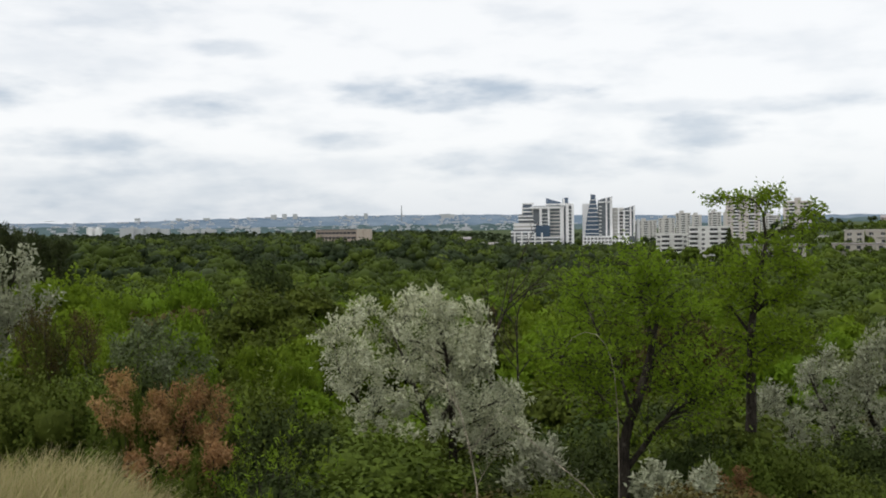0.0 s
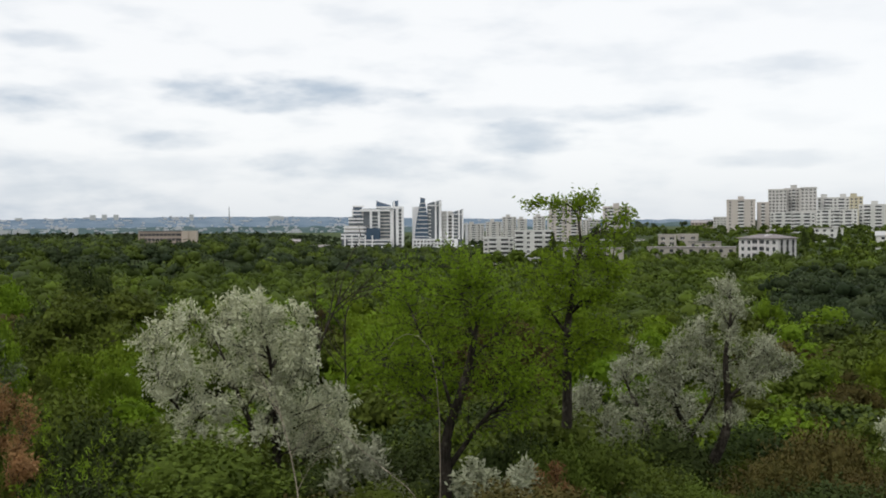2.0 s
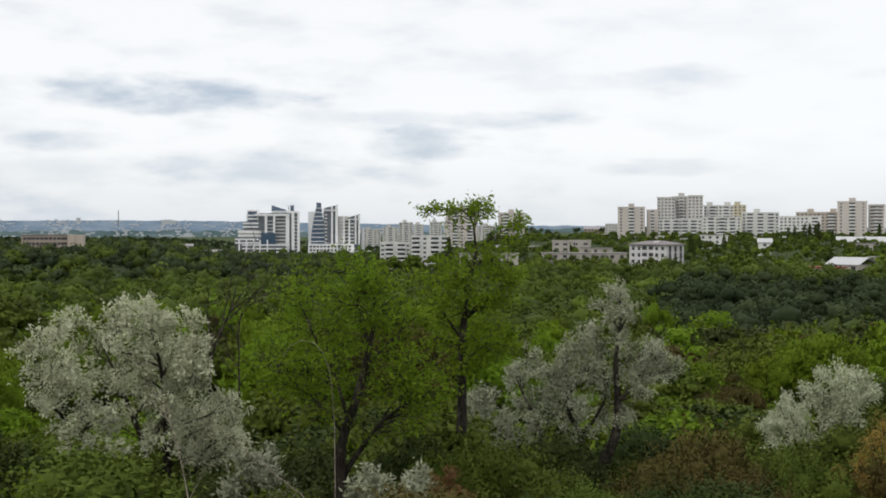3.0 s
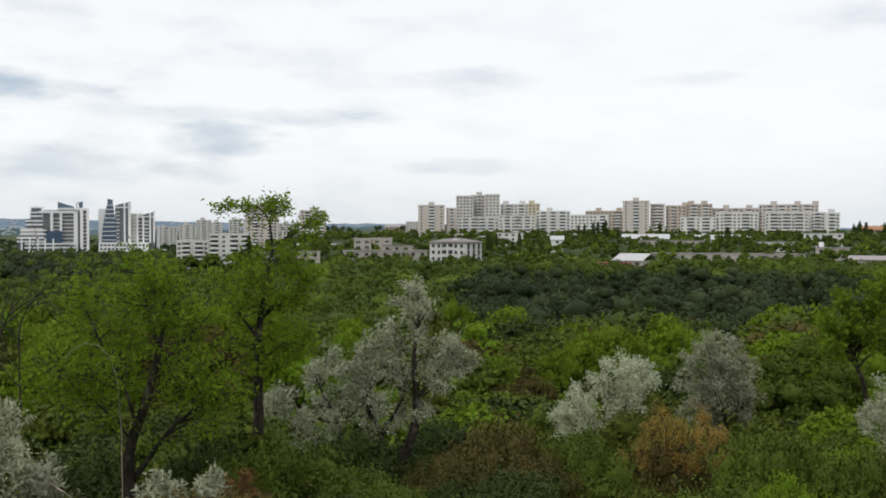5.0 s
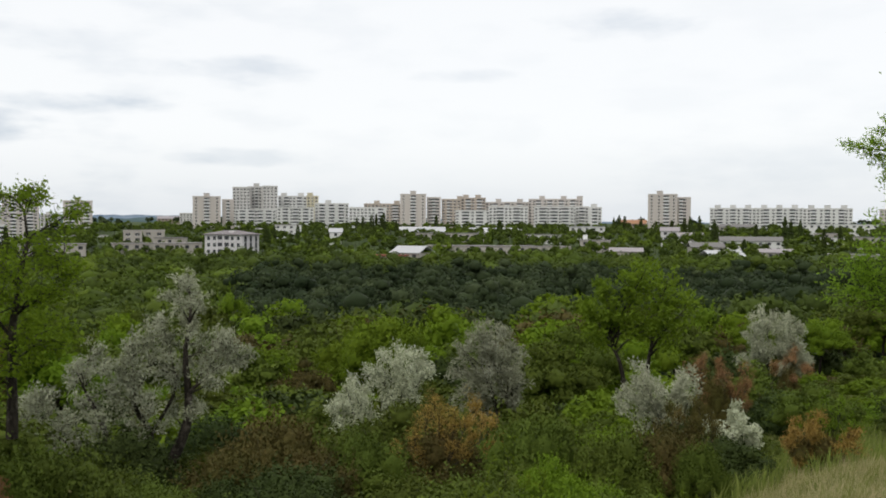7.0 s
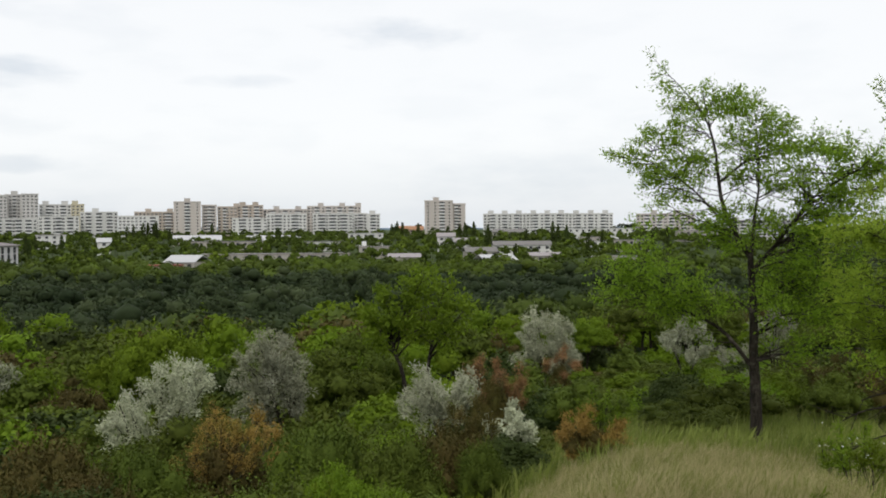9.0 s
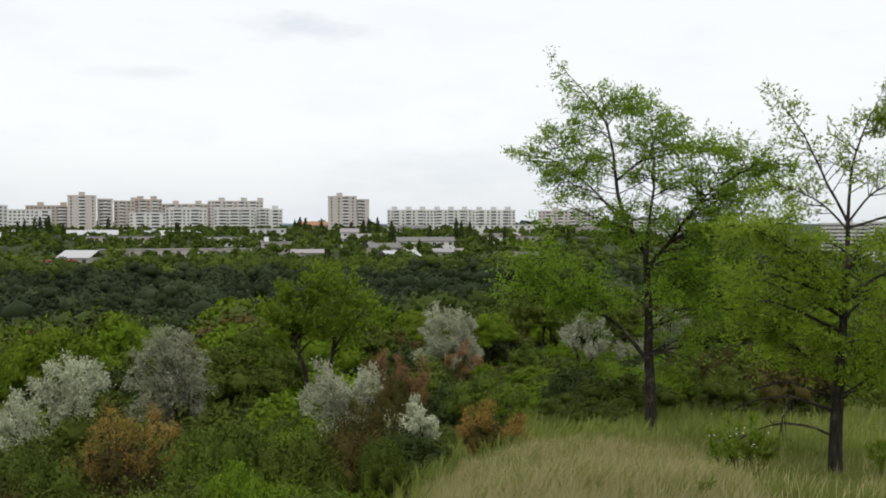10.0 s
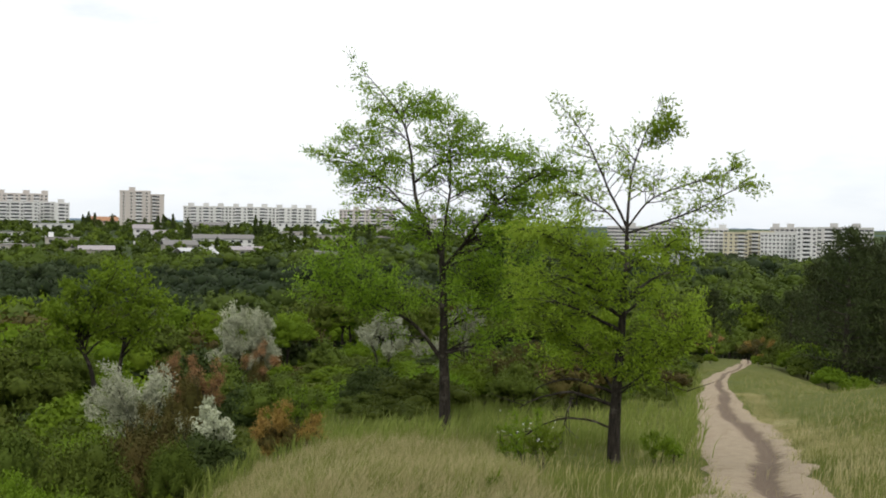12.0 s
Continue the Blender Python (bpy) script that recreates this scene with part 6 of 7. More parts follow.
hero("silver_shrub", SILVER, "shrub", 70.6, 30.0, ((69.8, -4.9), (70.8, -4.3), (71.6, -5.0), (70.4, -6.2), (67.2, -7.0)),
     0.8, 40, trunk_r=0.05, leaf=LEAF_OLIVE_GREEN, twigs=6, twiglets=4, leaflets=18, size=(0.085, 0.03), scatter=0.06, twig=0.32, **DENSE)
hero("silver_shrub", "low grey-green wild olive scrub under the trees", "shrub", 12.8, 11.0, ((11.0, -13.8), (12.2, -12.9), (13.6, -13.3), (14.6, -14.2), (12.6, -15.0)),
     0.5, 41, trunk_r=0.03, leaf=LEAF_OLIVE_GREEN, twigs=6, twiglets=4, leaflets=12, size=(0.07, 0.028), scatter=0.04, twig=0.3, **DENSE)
hero("silver_shrub", "low grey-green wild olive scrub under the trees", "shrub", 5.6, 12.0, ((3.4, -13.0), (4.8, -12.0), (6.4, -12.6), (7.6, -14.0), (5.4, -14.6)),
     0.6, 42, trunk_r=0.03, leaf=LEAF_OLIVE_GREEN, twigs=6, twiglets=4, leaflets=12, size=(0.07, 0.028), scatter=0.04, twig=0.3, **DENSE)
hero("silver_shrub", "grey-green bush fading among green trees", "shrub", -16.0, 19.0, ((-18.0, -6.0), (-16.8, -4.8), (-15.4, -4.6), (-14.0, -5.8), (-13.0, -7.2), (-15.6, -6.8)),
     0.8, 43, trunk_r=0.05, leaf=LEAF_SAGE, twigs=6, twiglets=4, leaflets=12, size=(0.09, 0.036), scatter=0.05, twig=0.3, **DENSE)

PLUME = dict(stems=3, top=0.6, fork=0.1, lo=0.66, bow=0.15, up=0.5, wood=BARK, twigs=8, twiglets=5, leaflets=12, size=(0.042, 0.013), scatter=0.035, twig=0.27, angle=40)
RUST = "rust-coloured feathery tamarisk shrub in seed"
rust_feet = []
for seed, b, d, rows, mat, label in (
        (51, 55.2, 23.0, ((53.6, -8.0), (54.5, -7.5), (55.6, -7.6), (56.7, -8.2), (57.0, -9.1), (54.3, -8.9), (55.5, -8.5), (56.4, -9.4), (54.9, -9.5)), LEAF_RUST, RUST),
        (52, 40.0, 16.0, ((36.7, -12.7), (38.3, -10.9), (39.3, -10.2), (40.6, -10.5), (41.9, -10.5), (42.9, -11.1), (38.0, -12.7), (39.9, -11.8), (41.6, -12.1), (43.2, -12.4), (39.0, -13.7), (36.3, -14.0)), LEAF_TAN, "ochre feathery tamarisk shrub in seed"),
        (54, 60.3, 15.0, ((59.1, -11.4), (59.3, -10.4), (60.2, -10.1), (61.1, -10.5), (61.9, -11.1), (62.9, -11.2), (59.7, -11.9), (60.8, -11.5)), LEAF_TAN, "ochre feathery tamarisk shrub in seed"),
        (56, -17.6, 11.0, ((-19.0, -8.1), (-18.0, -7.7), (-17.0, -9.1), (-15.8, -9.8), (-18.5, -9.6), (-15.5, -10.9), (-17.0, -10.5)), LEAF_RUST, RUST),
        (57, -14.7, 11.3, ((-16.2, -9.0), (-15.5, -8.6), (-14.1, -8.4), (-13.2, -9.0), (-14.6, -9.6), (-13.7, -9.9)), LEAF_RUST, RUST),
        (58, -14.6, 9.8, ((-17.3, -12.6), (-16.0, -12.2), (-14.6, -12.0), (-13.2, -11.6), (-12.0, -12.3), (-14.0, -12.8)), LEAF_RUST, RUST),
        (59, 14.9, 12.0, ((13.8, -14.2), (14.8, -13.6), (15.9, -13.8), (16.6, -14.6)), LEAF_RUST, RUST),
        (60, 58.9, 27.0, ((58.2, -7.6), (58.9, -7.0), (59.8, -7.6), (59.0, -8.2)), LEAF_RUST, RUST),
        (61, 73.6, 25.0, ((72.2, -7.4), (73.4, -6.6), (74.8, -6.8), (75.8, -7.8), (74.0, -8.4)), LEAF_SCRUB, "brownish green scrubby bush with rusty tips"),
        (62, 84.4, 56.0, ((83.5, -6.2), (84.4, -5.7), (85.2, -6.0), (84.6, -6.6)), LEAF_RUST, RUST),
        (63, 87.0, 56.0, ((86.2, -6.2), (87.0, -5.9), (87.8, -6.2), (87.0, -6.8)), LEAF_TAN, "ochre feathery tamarisk shrub in seed"),
        (64, -21.6, 15.0, ((-23.0, -5.4), (-21.8, -4.4), (-20.4, -4.6), (-19.6, -5.8), (-21.4, -6.2)), LEAF_SCRUB, "brownish green scrubby bush with rusty tips"),
        (66, 53.9, 16.5, ((53.0, -10.4), (54.0, -10.0), (54.9, -10.6)), LEAF_SCRUB, "brownish green scrubby bush with rusty tips")):
    hero("tamarisk_shrub", label, "shrub", b, d, rows, 0.35 if d < 13 else 0.6, seed, trunk_r=0.03, leaf=mat, **dict(PLUME, twig=0.38 if d > 13 else 0.27))
    rust_feet.append((b, d, max(r[1] for r in rows), max(r[0] for r in rows) - min(r[0] for r in rows)))


# prototypes of the common bushes and trees, kept for copying
def crown_prototype(name, seed, mat, label, category, group, height, r, quads, size, stems, lumps, flat, lump, shoots):
    """A forked trunk, or several stems, and a crown of leafy lumps with gaps."""
    rng = np.random.default_rng(seed)
    wood, _ = plant_meshes(seed, height, dome_tips(rng, 10, r * 0.8, 0.3 * height, height * 0.95), 0.018 * height, mat, fork=0.2, top=0.75, coarse=True, stems=stems)
    leaf = lumpy_crowns("foliage", rng, np.zeros((1, 3)), quads, np.array([height]), np.array([r]), size, mat, lumps, flat, lump, False, 0.36, 0.6, 0.75, core=1, shoots=shoots, heart_r=0.62)
    return plant(name, (wood, leaf), pose(0, -30, 0), label, category, group)


LEAFY = (LEAF_GREEN, LEAF_GREEN, LEAF_DARK, LEAF_BRIGHT, LEAF_SCRUB, LEAF_LOCUST_SHADED)
BUSH_LABELS = ("dense leafy green bush on the slope", "rounded dark green bush on the slope", "deep green bush among taller shrubs",
               "fresh light green bush on the slope", "brownish green scrubby bush on the slope", "loose yellow-green bush on the slope")
TREE_LABELS = ("leafy green tree in the valley wood", "rounded green tree in the valley wood", "dark green broadleaf tree in the valley",
               "light spring-green tree in the valley", "dull olive-green tree on the slope", "yellow-green airy tree on the slope")
near_bushes = [crown_prototype("bush", 100 + i, m, t, "bush", "bushes on the slope", 2.2, 1.3, 11500, 0.054, 3, 30, 1.0, 0.30, 240) for i, (m, t) in enumerate(zip(LEAFY, BUSH_LABELS))]
mid_bushes = [crown_prototype("bush", 140 + i, m, t, "bush", "bushes on the slope", 2.2, 1.3, 7800, 0.068, 3, 28, 1.0, 0.31, 170) for i, (m, t) in enumerate(zip(LEAFY, BUSH_LABELS))]
bush_kinds = [crown_prototype("bush", 120 + i, m, t, "bush", "bushes on the slope", 2.2, 1.3, 3000, 0.115, 3, 24, 1.0, 0.32, 80) for i, (m, t) in enumerate(zip(LEAFY, BUSH_LABELS))]
tree_kinds = [crown_prototype("tree", 200 + i, m, t, "tree", "valley trees", 7.0, 2.9, 3400, 0.26, 1, 22, 0.9, 0.33, 70) for i, (m, t) in enumerate(zip(LEAFY, TREE_LABELS))]
big_trees = [crown_prototype("tree", 220 + i, m, t, "tree", "valley trees", 7.0, 2.9, 10500, 0.145, 1, 44, 0.7, 0.25, 240) for i, (m, t) in enumerate(zip(LEAFY, TREE_LABELS))]


def put(proto, b, d, height, native, turn, wide=1.0):
    x, y = at(b, d)
    s = height / native
    m = Matrix.Translation((x, y, gz(x, y) - 0.1)) @ Matrix.Rotation(radians(turn), 4, "Z") @ Matrix.Diagonal((s * wide, s * wide, s, 1))
    return copy_thing(proto, m)


# trees that stand out from the wood
for kind, b, d, up, turn, wide in ((3, 36.4, 50, -3.6, 40, 0.72), (3, 34.4, 54, -5.0, 90, 0.8), (0, 47.6, 50, -4.6, 80, 0.9), (5, -21.6, 42, -1.0, 15, 0.85), (3, -24.6, 46, -1.6, 50, 0.9),
                                   (3, -19.4, 32, -3.2, 15, 0.8), (3, -14.8, 30, -2.4, 200, 0.45), (3, -16.8, 31, -3.4, 20, 0.5), (0, -11.0, 48, -2.2, 20, 1.1), (0, -8.0, 60, -2.0, 70, 1.2), (3, -6.6, 40, -3.8, 120, 0.9),
                                   (3, -8.6, 30, -5.7, 70, 0.42), (3, 57.4, 60, -4.2, 70, 1.0), (0, 63.5, 55, -3.0, 30, 1.2), (0, 67.5, 60, -3.4, 60, 1.1), (0, 46.0, 42, -5.6, 60, 1.1), (3, 7.6, 55, -3.0, 60, 0.9)):
    x, y = at(b, d)
    put(big_trees[kind], b, d, alt(d, up) - gz(x, y), 7.0, turn, wide)


# crowns that round up out of the valley: kind, bearing, distance, top, breadth
for kind, b, d, up, across in ((3, -20.9, 70, -1.0, 170), (3, -17.9, 65, -1.4, 140), (5, -14.4, 75, -1.6, 170), (0, -11.0, 62, -1.9, 190), (3, -6.9, 60, -3.3, 160), (2, -9.8, 110, -0.9, 150), (5, -4.7, 70, -3.2, 130),
                                (3, -2.7, 85, -3.3, 130), (2, -12.6, 55, -3.1, 120), (3, -16.0, 45, -3.6, 110), (5, -19.5, 48, -2.9, 120), (3, -22.3, 42, -3.4, 100), (3, -8.3, 34, -6.0, 90), (3, -10.8, 44, -5.0, 120),
                                (0, -12.4, 36, -6.6, 90), (3, 5.4, 60, -3.3, 150), (5, 7.6, 72, -3.0, 130), (4, 2.8, 60, -4.0, 110), (5, 10.1, 62, -4.0, 110), (3, 6.9, 45, -5.3, 120), (5, 14.8, 75, -3.4, 150),
                                (0, 18.7, 60, -3.9, 140), (5, 21.2, 60, -5.0, 150), (3, 29.5, 55, -5.8, 150), (4, 31.9, 45, -7.3, 140), (3, 27.8, 120, -2.7, 70), (0, 22.1, 85, -3.7, 130), (3, 32.1, 48, -7.7, 160),
                                (0, 30.2, 60, -6.4, 140), (3, 33.4, 75, -5.1, 150), (0, 27.2, 80, -4.8, 140), (3, 36.0, 52, -6.1, 130), (5, 39.2, 60, -6.3, 150), (3, 46.3, 44, -7.4, 150), (3, 43.6, 58, -6.2, 130),
                                (3, 64.0, 55, -4.9, 140), (3, 60.5, 44, -6.5, 110), (0, 65.9, 40, -6.4, 130), (5, 46.9, 48, -6.5, 130), (5, 37.6, 52, -6.5, 120),
                                (3, -16.7, 26, -3.3, 130), (3, -14.7, 30, -2.1, 46), (3, -18.7, 24, -4.1, 100), (3, -21.5, 50, -2.2, 120)):
    x, y = at(b, d)
    height = max(alt(d, up) - gz(x, y), 3.5)
    put(big_trees[kind], b, d, height, 7.0, 61 * b, min(1.5, across / 1765 / 2 * d / (2.9 * height / 7.0)))


# bushes with a place of their own
for kind, b, d, up, wide in ((4, 30.6, 16, -9.7, 0.66), (4, 28.6, 14.5, -11.6, 0.6), (4, 32.4, 14.5, -11.8, 0.6), (2, 31.0, 12.0, -14.0, 0.9), (2, 27.4, 12.5, -13.6, 0.8), (4, 52.3, 15, -10.2, 0.62), (0, 49.4, 14.0, -11.0, 0.7), (1, 54.4, 14.2, -11.6, 0.6),
                              # dark-leaved kind 2 at -2.0, 2.4 and -6.6 paints the broad silver shrub's shade
                              (2, -2.0, 12.0, -13.6, 1.0), (2, 2.4, 12.2, -13.2, 1.0), (2, -6.6, 12.6, -11.2, 0.8), (2, -9.6, 12.8, -9.4, 0.8), (1, -20.0, 12.6, -7.6, 0.8), (0, -22.4, 12.8, -6.8, 0.9), (2, -18.0, 13.6, -6.4, 0.8), (1, -11.6, 13.4, -8.2, 0.8),
                              (1, 45.4, 14.8, -10.4, 0.7), (0, 35.4, 15.4, -11.2, 0.7), (2, 19.6, 14.0, -13.2, 0.9), (1, 23.6, 13.6, -13.8, 0.9), (2, 8.0, 13.6, -11.4, 0.8), (1, 16.2, 12.6, -11.8, 0.8), (0, 18.4, 13.0, -11.2, 0.8), (2, 14.2, 13.4, -10.8, 0.7), (3, 48.0, 11.6, -13.4, 0.7), (3, 46.2, 12.4, -12.4, 0.6)):
    x, y = at(b, d)
    put(near_bushes[kind], b, d, alt(d, up) - gz(x, y), 2.2, 37 * b, wide)


for b, d, up, across in rust_feet:
    x, y = at(b, d)
    height = alt(d, up - 0.08 * across) - gz(x, y)
    if height > 0.4 and d < 40:
        put(near_bushes[4 if b > 0 else 1], b, d - 0.1, height, 2.2, 53 * b, 0.42 * math.radians(across) * d / (1.3 * height / 2.2))


def limit(b, d):
    """How high, in degrees under the eye's level, the scrub reaches at a distance."""
    runs = (8, 11, 15, 20, 28, 40, 60, 90, 130)
    west = np.interp(d, runs, (-14.0, -12.2, -10.8, -9.2, -7.4, -5.4, -3.9, -3.1, -2.7))
    east = np.interp(d, runs, (-16.5, -15.0, -13.0, -11.2, -8.9, -6.6, -5.2, -4.1, -3.5))
    return float(west + (east - west) * smooth(b, 10, 24))


def clear_of(b, d):
    """Grass, path and open ground stay free of bushes."""
    if b > 52 and d < np.interp(b, (52, 57, 62, 66, 69, 75, 80, 83), (9, 15.5, 18.5, 19, 19.5, 23, 26, 30)):
        return False
    if b < -9 and d < 9.5:
        return False
    if 7 < b < 13.5 and d < 12.6:
        return False
    if b > 82.8 and d < 56:
        return False
    if 57 < b < 64 and 17.5 < d < 21:
        return False
    return True


def bush_at(d):
    """Finer leaves on what stands near."""
    return near_bushes if d < 14 else mid_bushes if d < 25 else bush_kinds


rs = random.Random(17)
spots = []
for d0, d1, count, gap in ((9, 14, 46, 1.25), (14, 24, 120, 1.6), (24, 46, 180, 2.3)):
    made = 0
    for _ in range(count * 6):
        if made >= count:
            break
        b, d = rs.uniform(-27, 84), math.sqrt(rs.uniform(d0 * d0, d1 * d1))
        if not clear_of(b, d):
            continue
        x, y = at(b, d)
        if any((x - p) ** 2 + (y - q) ** 2 < gap * gap for p, q in spots):
            continue
        room = alt(d, limit(b, d) + rs.uniform(-2.0, 1.0)) - gz(x, y)
        height = min(room, rs.uniform(1.6, 3.4))
        if height < 0.5:
            continue
        spots.append((x, y))
        kind = rs.choices(range(6), ((5, 5, 1.8, 1.8, 2.4, 0.8) if b > 45 else (3, 3, 6.5, 0.4, 2.4, 0.3)) if d < 15 else (5, 4, 2.4, 3.0, 1.6, 2.4))[0]
        if height < 2.6:
            put(bush_at(d)[kind], b, d, height, 2.2, rs.uniform(0, 360), rs.uniform(1.0, 1.45) * max(1.0, min(1.6, 1.3 / height)))
        else:
            put(tree_kinds[kind if kind != 4 else 0], b, d, height * 1.05, 7.0, rs.uniform(0, 360), rs.uniform(1.0, 1.4))
        made += 1
for _ in range(1600):
    b, d = rs.uniform(58, 82.8), rs.uniform(14, 52)
    x, y = at(b, d)
    if len(spots) > 700 or not clear_of(b, d) or any((x - p) ** 2 + (y - q) ** 2 < 1.7 for p, q in spots):
        continue
    crest = float(np.interp(b, (58, 64, 70, 76, 82), (-8.6, -8.2, -7.0, -6.4, -6.4))) + rs.uniform(-2.2, 0.3)
    height = min(max(alt(d, crest) - gz(x, y), 0.6), rs.uniform(1.6, 3.6))
    spots.append((x, y))
    put(bush_at(d)[rs.choices(range(6), (5, 4, 3, 2.6, 2.2, 2))[0]], b, d, height, 2.2, rs.uniform(0, 360), rs.uniform(1.0, 1.4) * max(1.0, min(1.7, 1.3 / height)))
for b, d, up in ((88.4, 52, -6.2), (89.6, 50, -5.4), (88.9, 46, -6.9), (90.6, 44, -6.6), (83.2, 50, -6.4), (82.4, 44, -6.4), (83.0, 36, -7.4), (82.3, 28, -8.6), (81.4, 26, -8.2), (92.0, 42, -7.0), (83.6, 58, -5.4), (84.7, 61, -5.5), (86.8, 60, -5.4), (87.8, 58, -5.4), (84.4, 66, -5.0), (86.0, 68, -5.0), (88.6, 56, -5.4), (81.8, 52, -5.6), (82.8, 60, -5.0), (87.2, 68, -4.8), (82.6, 46, -6.5), (83.6, 49, -6.5), (84.4, 51, -6.4), (86.9, 50, -6.3), (87.7, 49, -6.1), (88.6, 48, -5.9), (89.4, 47, -5.9)):
    x, y = at(b, d)
    put(bush_kinds[rs.choice((0, 4, 3, 1, 3))], b, d, max(0.6, alt(d, up - 0.5) - gz(x, y)), 2.2, rs.uniform(0, 360), 1.2)
made = 0
for _ in range(2600):
    if made >= 250:
        break
    b, d = rs.uniform(-28, 97), math.sqrt(rs.uniform(46 ** 2, 120 ** 2))
    if not clear_of(b, d) or (b > 84 and d < 75):
        continue
    x, y = at(b, d)
    if any((x - p) ** 2 + (y - q) ** 2 < 21 for p, q in spots):
        continue
    height = min(alt(d, limit(b, d) + rs.uniform(-1.0, 0.4)) - gz(x, y), rs.uniform(7, 13))
    if height < 2.5:
        continue
    spots.append((x, y))
    put(tree_kinds[rs.choices(range(6), (5, 4, 1.6, 4, 1.4, 3))[0]], b, d, height, 7.0, rs.uniform(0, 360), rs.uniform(0.9, 1.25))
    made += 1
for proto in near_bushes + mid_bushes + bush_kinds + tree_kinds + big_trees:
    for o in (proto, *proto.children_recursive):
        bpy.data.objects.remove(o)


def stalk(name, label, category, b, d, points, r, mat=BARK_PALE, sub=0, seed=1):
    """A thin bare stem through (bearing, height) pairs."""
    rng = np.random.default_rng(seed)
    x0, y0 = at(b, d)
    z0 = gz(x0, y0)
    p = np.array([(d * math.tan(radians(q - b)), 0.0, alt(d, up) - z0) for q, up in points])
    p = np.vstack([[p[0][0], 0, -0.1], p])
    s = np.concatenate([[0], np.cumsum(np.linalg.norm(np.diff(p, axis=0), axis=1))])
    q = np.linspace(0, s[-1], 22)
    line = np.stack([np.interp(q, s, p[:, k]) for k in range(3)], -1)
    for _ in range(2):
        line[1:-1] = (line[:-2] + line[1:-1] * 2 + line[2:]) / 4
    line += np.cumsum(rng.normal(0, 0.004, line.shape), 0)
    geo = [tubes(line[None], (r * np.linspace(1, 0.35, 22))[None], 6)]
    if sub:
        tw, tl = sprout(rng, line[None], sub, 0.45, 1.0, lambda t: np.full(t.shape, 0.28 * s[-1]), 40, 0.1, 5, 0.2)
        tt, _ = sprout(rng, tw, 6, 0.2, 1.0, lambda t: tl[:, None] * 0.4 + 0 * t, 40, 0.1, 4, 0.2)
        geo += [tubes(tw, (r * 0.35 * np.linspace(1, 0.4, 5))[None].repeat(len(tw), 0), 4), tubes(tt, (r * 0.16 * np.linspace(1, 0.4, 4))[None].repeat(len(tt), 0), 3)]
    ob = new(name, raw_mesh(name, *joined(geo), [mat], True))
    ob.matrix_basis = Matrix.Translation((x0, y0, z0)) @ Matrix.Rotation(radians(-b), 4, "Z")
    tagged(ob, label, category)


stalk("dry_stalk", "pale bare dry stalk before the silver shrub", "stalk", 1.8, 9.0, ((1.8, -15.0), (1.3, -12.4), (0.7, -10.2), (0.45, -9.3)), 0.011, sub=4)
stalk("dry_stalk", "pale thin stalk leaning over the scrub", "stalk", 8.6, 10.0, ((8.6, -15.4), (6.0, -13.4), (3.0, -11.0)), 0.008, seed=2)
stalk("arching_branch", "pale thin bare branch arching over", "branch", 9.4, 11.4, ((9.5, -9.0), (9.2, -7.0), (8.4, -5.9), (7.4, -5.9), (6.6, -7.0), (6.4, -8.0)), 0.009, seed=3)
stalk("dead_tree", "leaning dead tree with fine grey twigs", "tree", 2.7, 33.0, ((2.6, -7.0), (3.2, -5.6), (3.7, -4.3), (4.3, -3.5)), 0.075, BARK, 12, 4)
stalk("dead_tree", "leaning dead tree with fine grey twigs", "tree", 4.0, 36.0, ((4.2, -5.0), (4.6, -4.0), (5.2, -3.4)), 0.06, BARK, 12, 5)


def flower_mesh():
    """Five petals round a raised middle."""
    bm = bmesh.new()
    mid = bm.verts.new((0, 0, 0.008))
    for i in range(5):
        a = i * 1.2566
        tip, lo, hi = (bm.verts.new((math.cos(q) * r, math.sin(q) * r, z)) for q, r, z in ((a, 0.014, 0.003), (a - 0.45, 0.009, 0.0), (a + 0.45, 0.009, 0.0)))
        bm.faces.new((mid, lo, tip, hi))
    me = bpy.data.meshes.new("flower")
    bm.to_mesh(me)
    bm.free()
    me.materials.append(PETAL)
    return me


PETAL = plain("petal_white", (0.78, 0.77, 0.70), 0.7, vary=0.1)
FLOWER = flower_mesh()


def weed(b, d, up, seed, label, leaf=LEAF_BRIGHT, flowers=0):
    """A leafy herb of several upright stems."""
    x, y = at(b, d)
    h = alt(d, up) - gz(x, y)
    rng = np.random.default_rng(seed)
    me = plant_meshes(seed, h, dome_tips(rng, 9, h * 0.42, 0.3 * h, h), 0.007, leaf, fork=0.06, top=0.6, stems=4, twigs=4, twiglets=2, leaflets=7, size=(0.055, 0.013), scatter=0.015, twig=0.26, up=0.7, bow=0.05)
    root = plant("weed", me, stand(b, d, rng.random() * 360), label, "weed", "tall weeds")
    for _ in range(flowers):
        a, r = rng.random() * 6.283, h * 0.45 * math.sqrt(rng.random())
        ob = part("flower", FLOWER, None, root, "small white flower head")
        ob.location = (math.cos(a) * r, math.sin(a) * r, h * rng.uniform(0.6, 1.0))


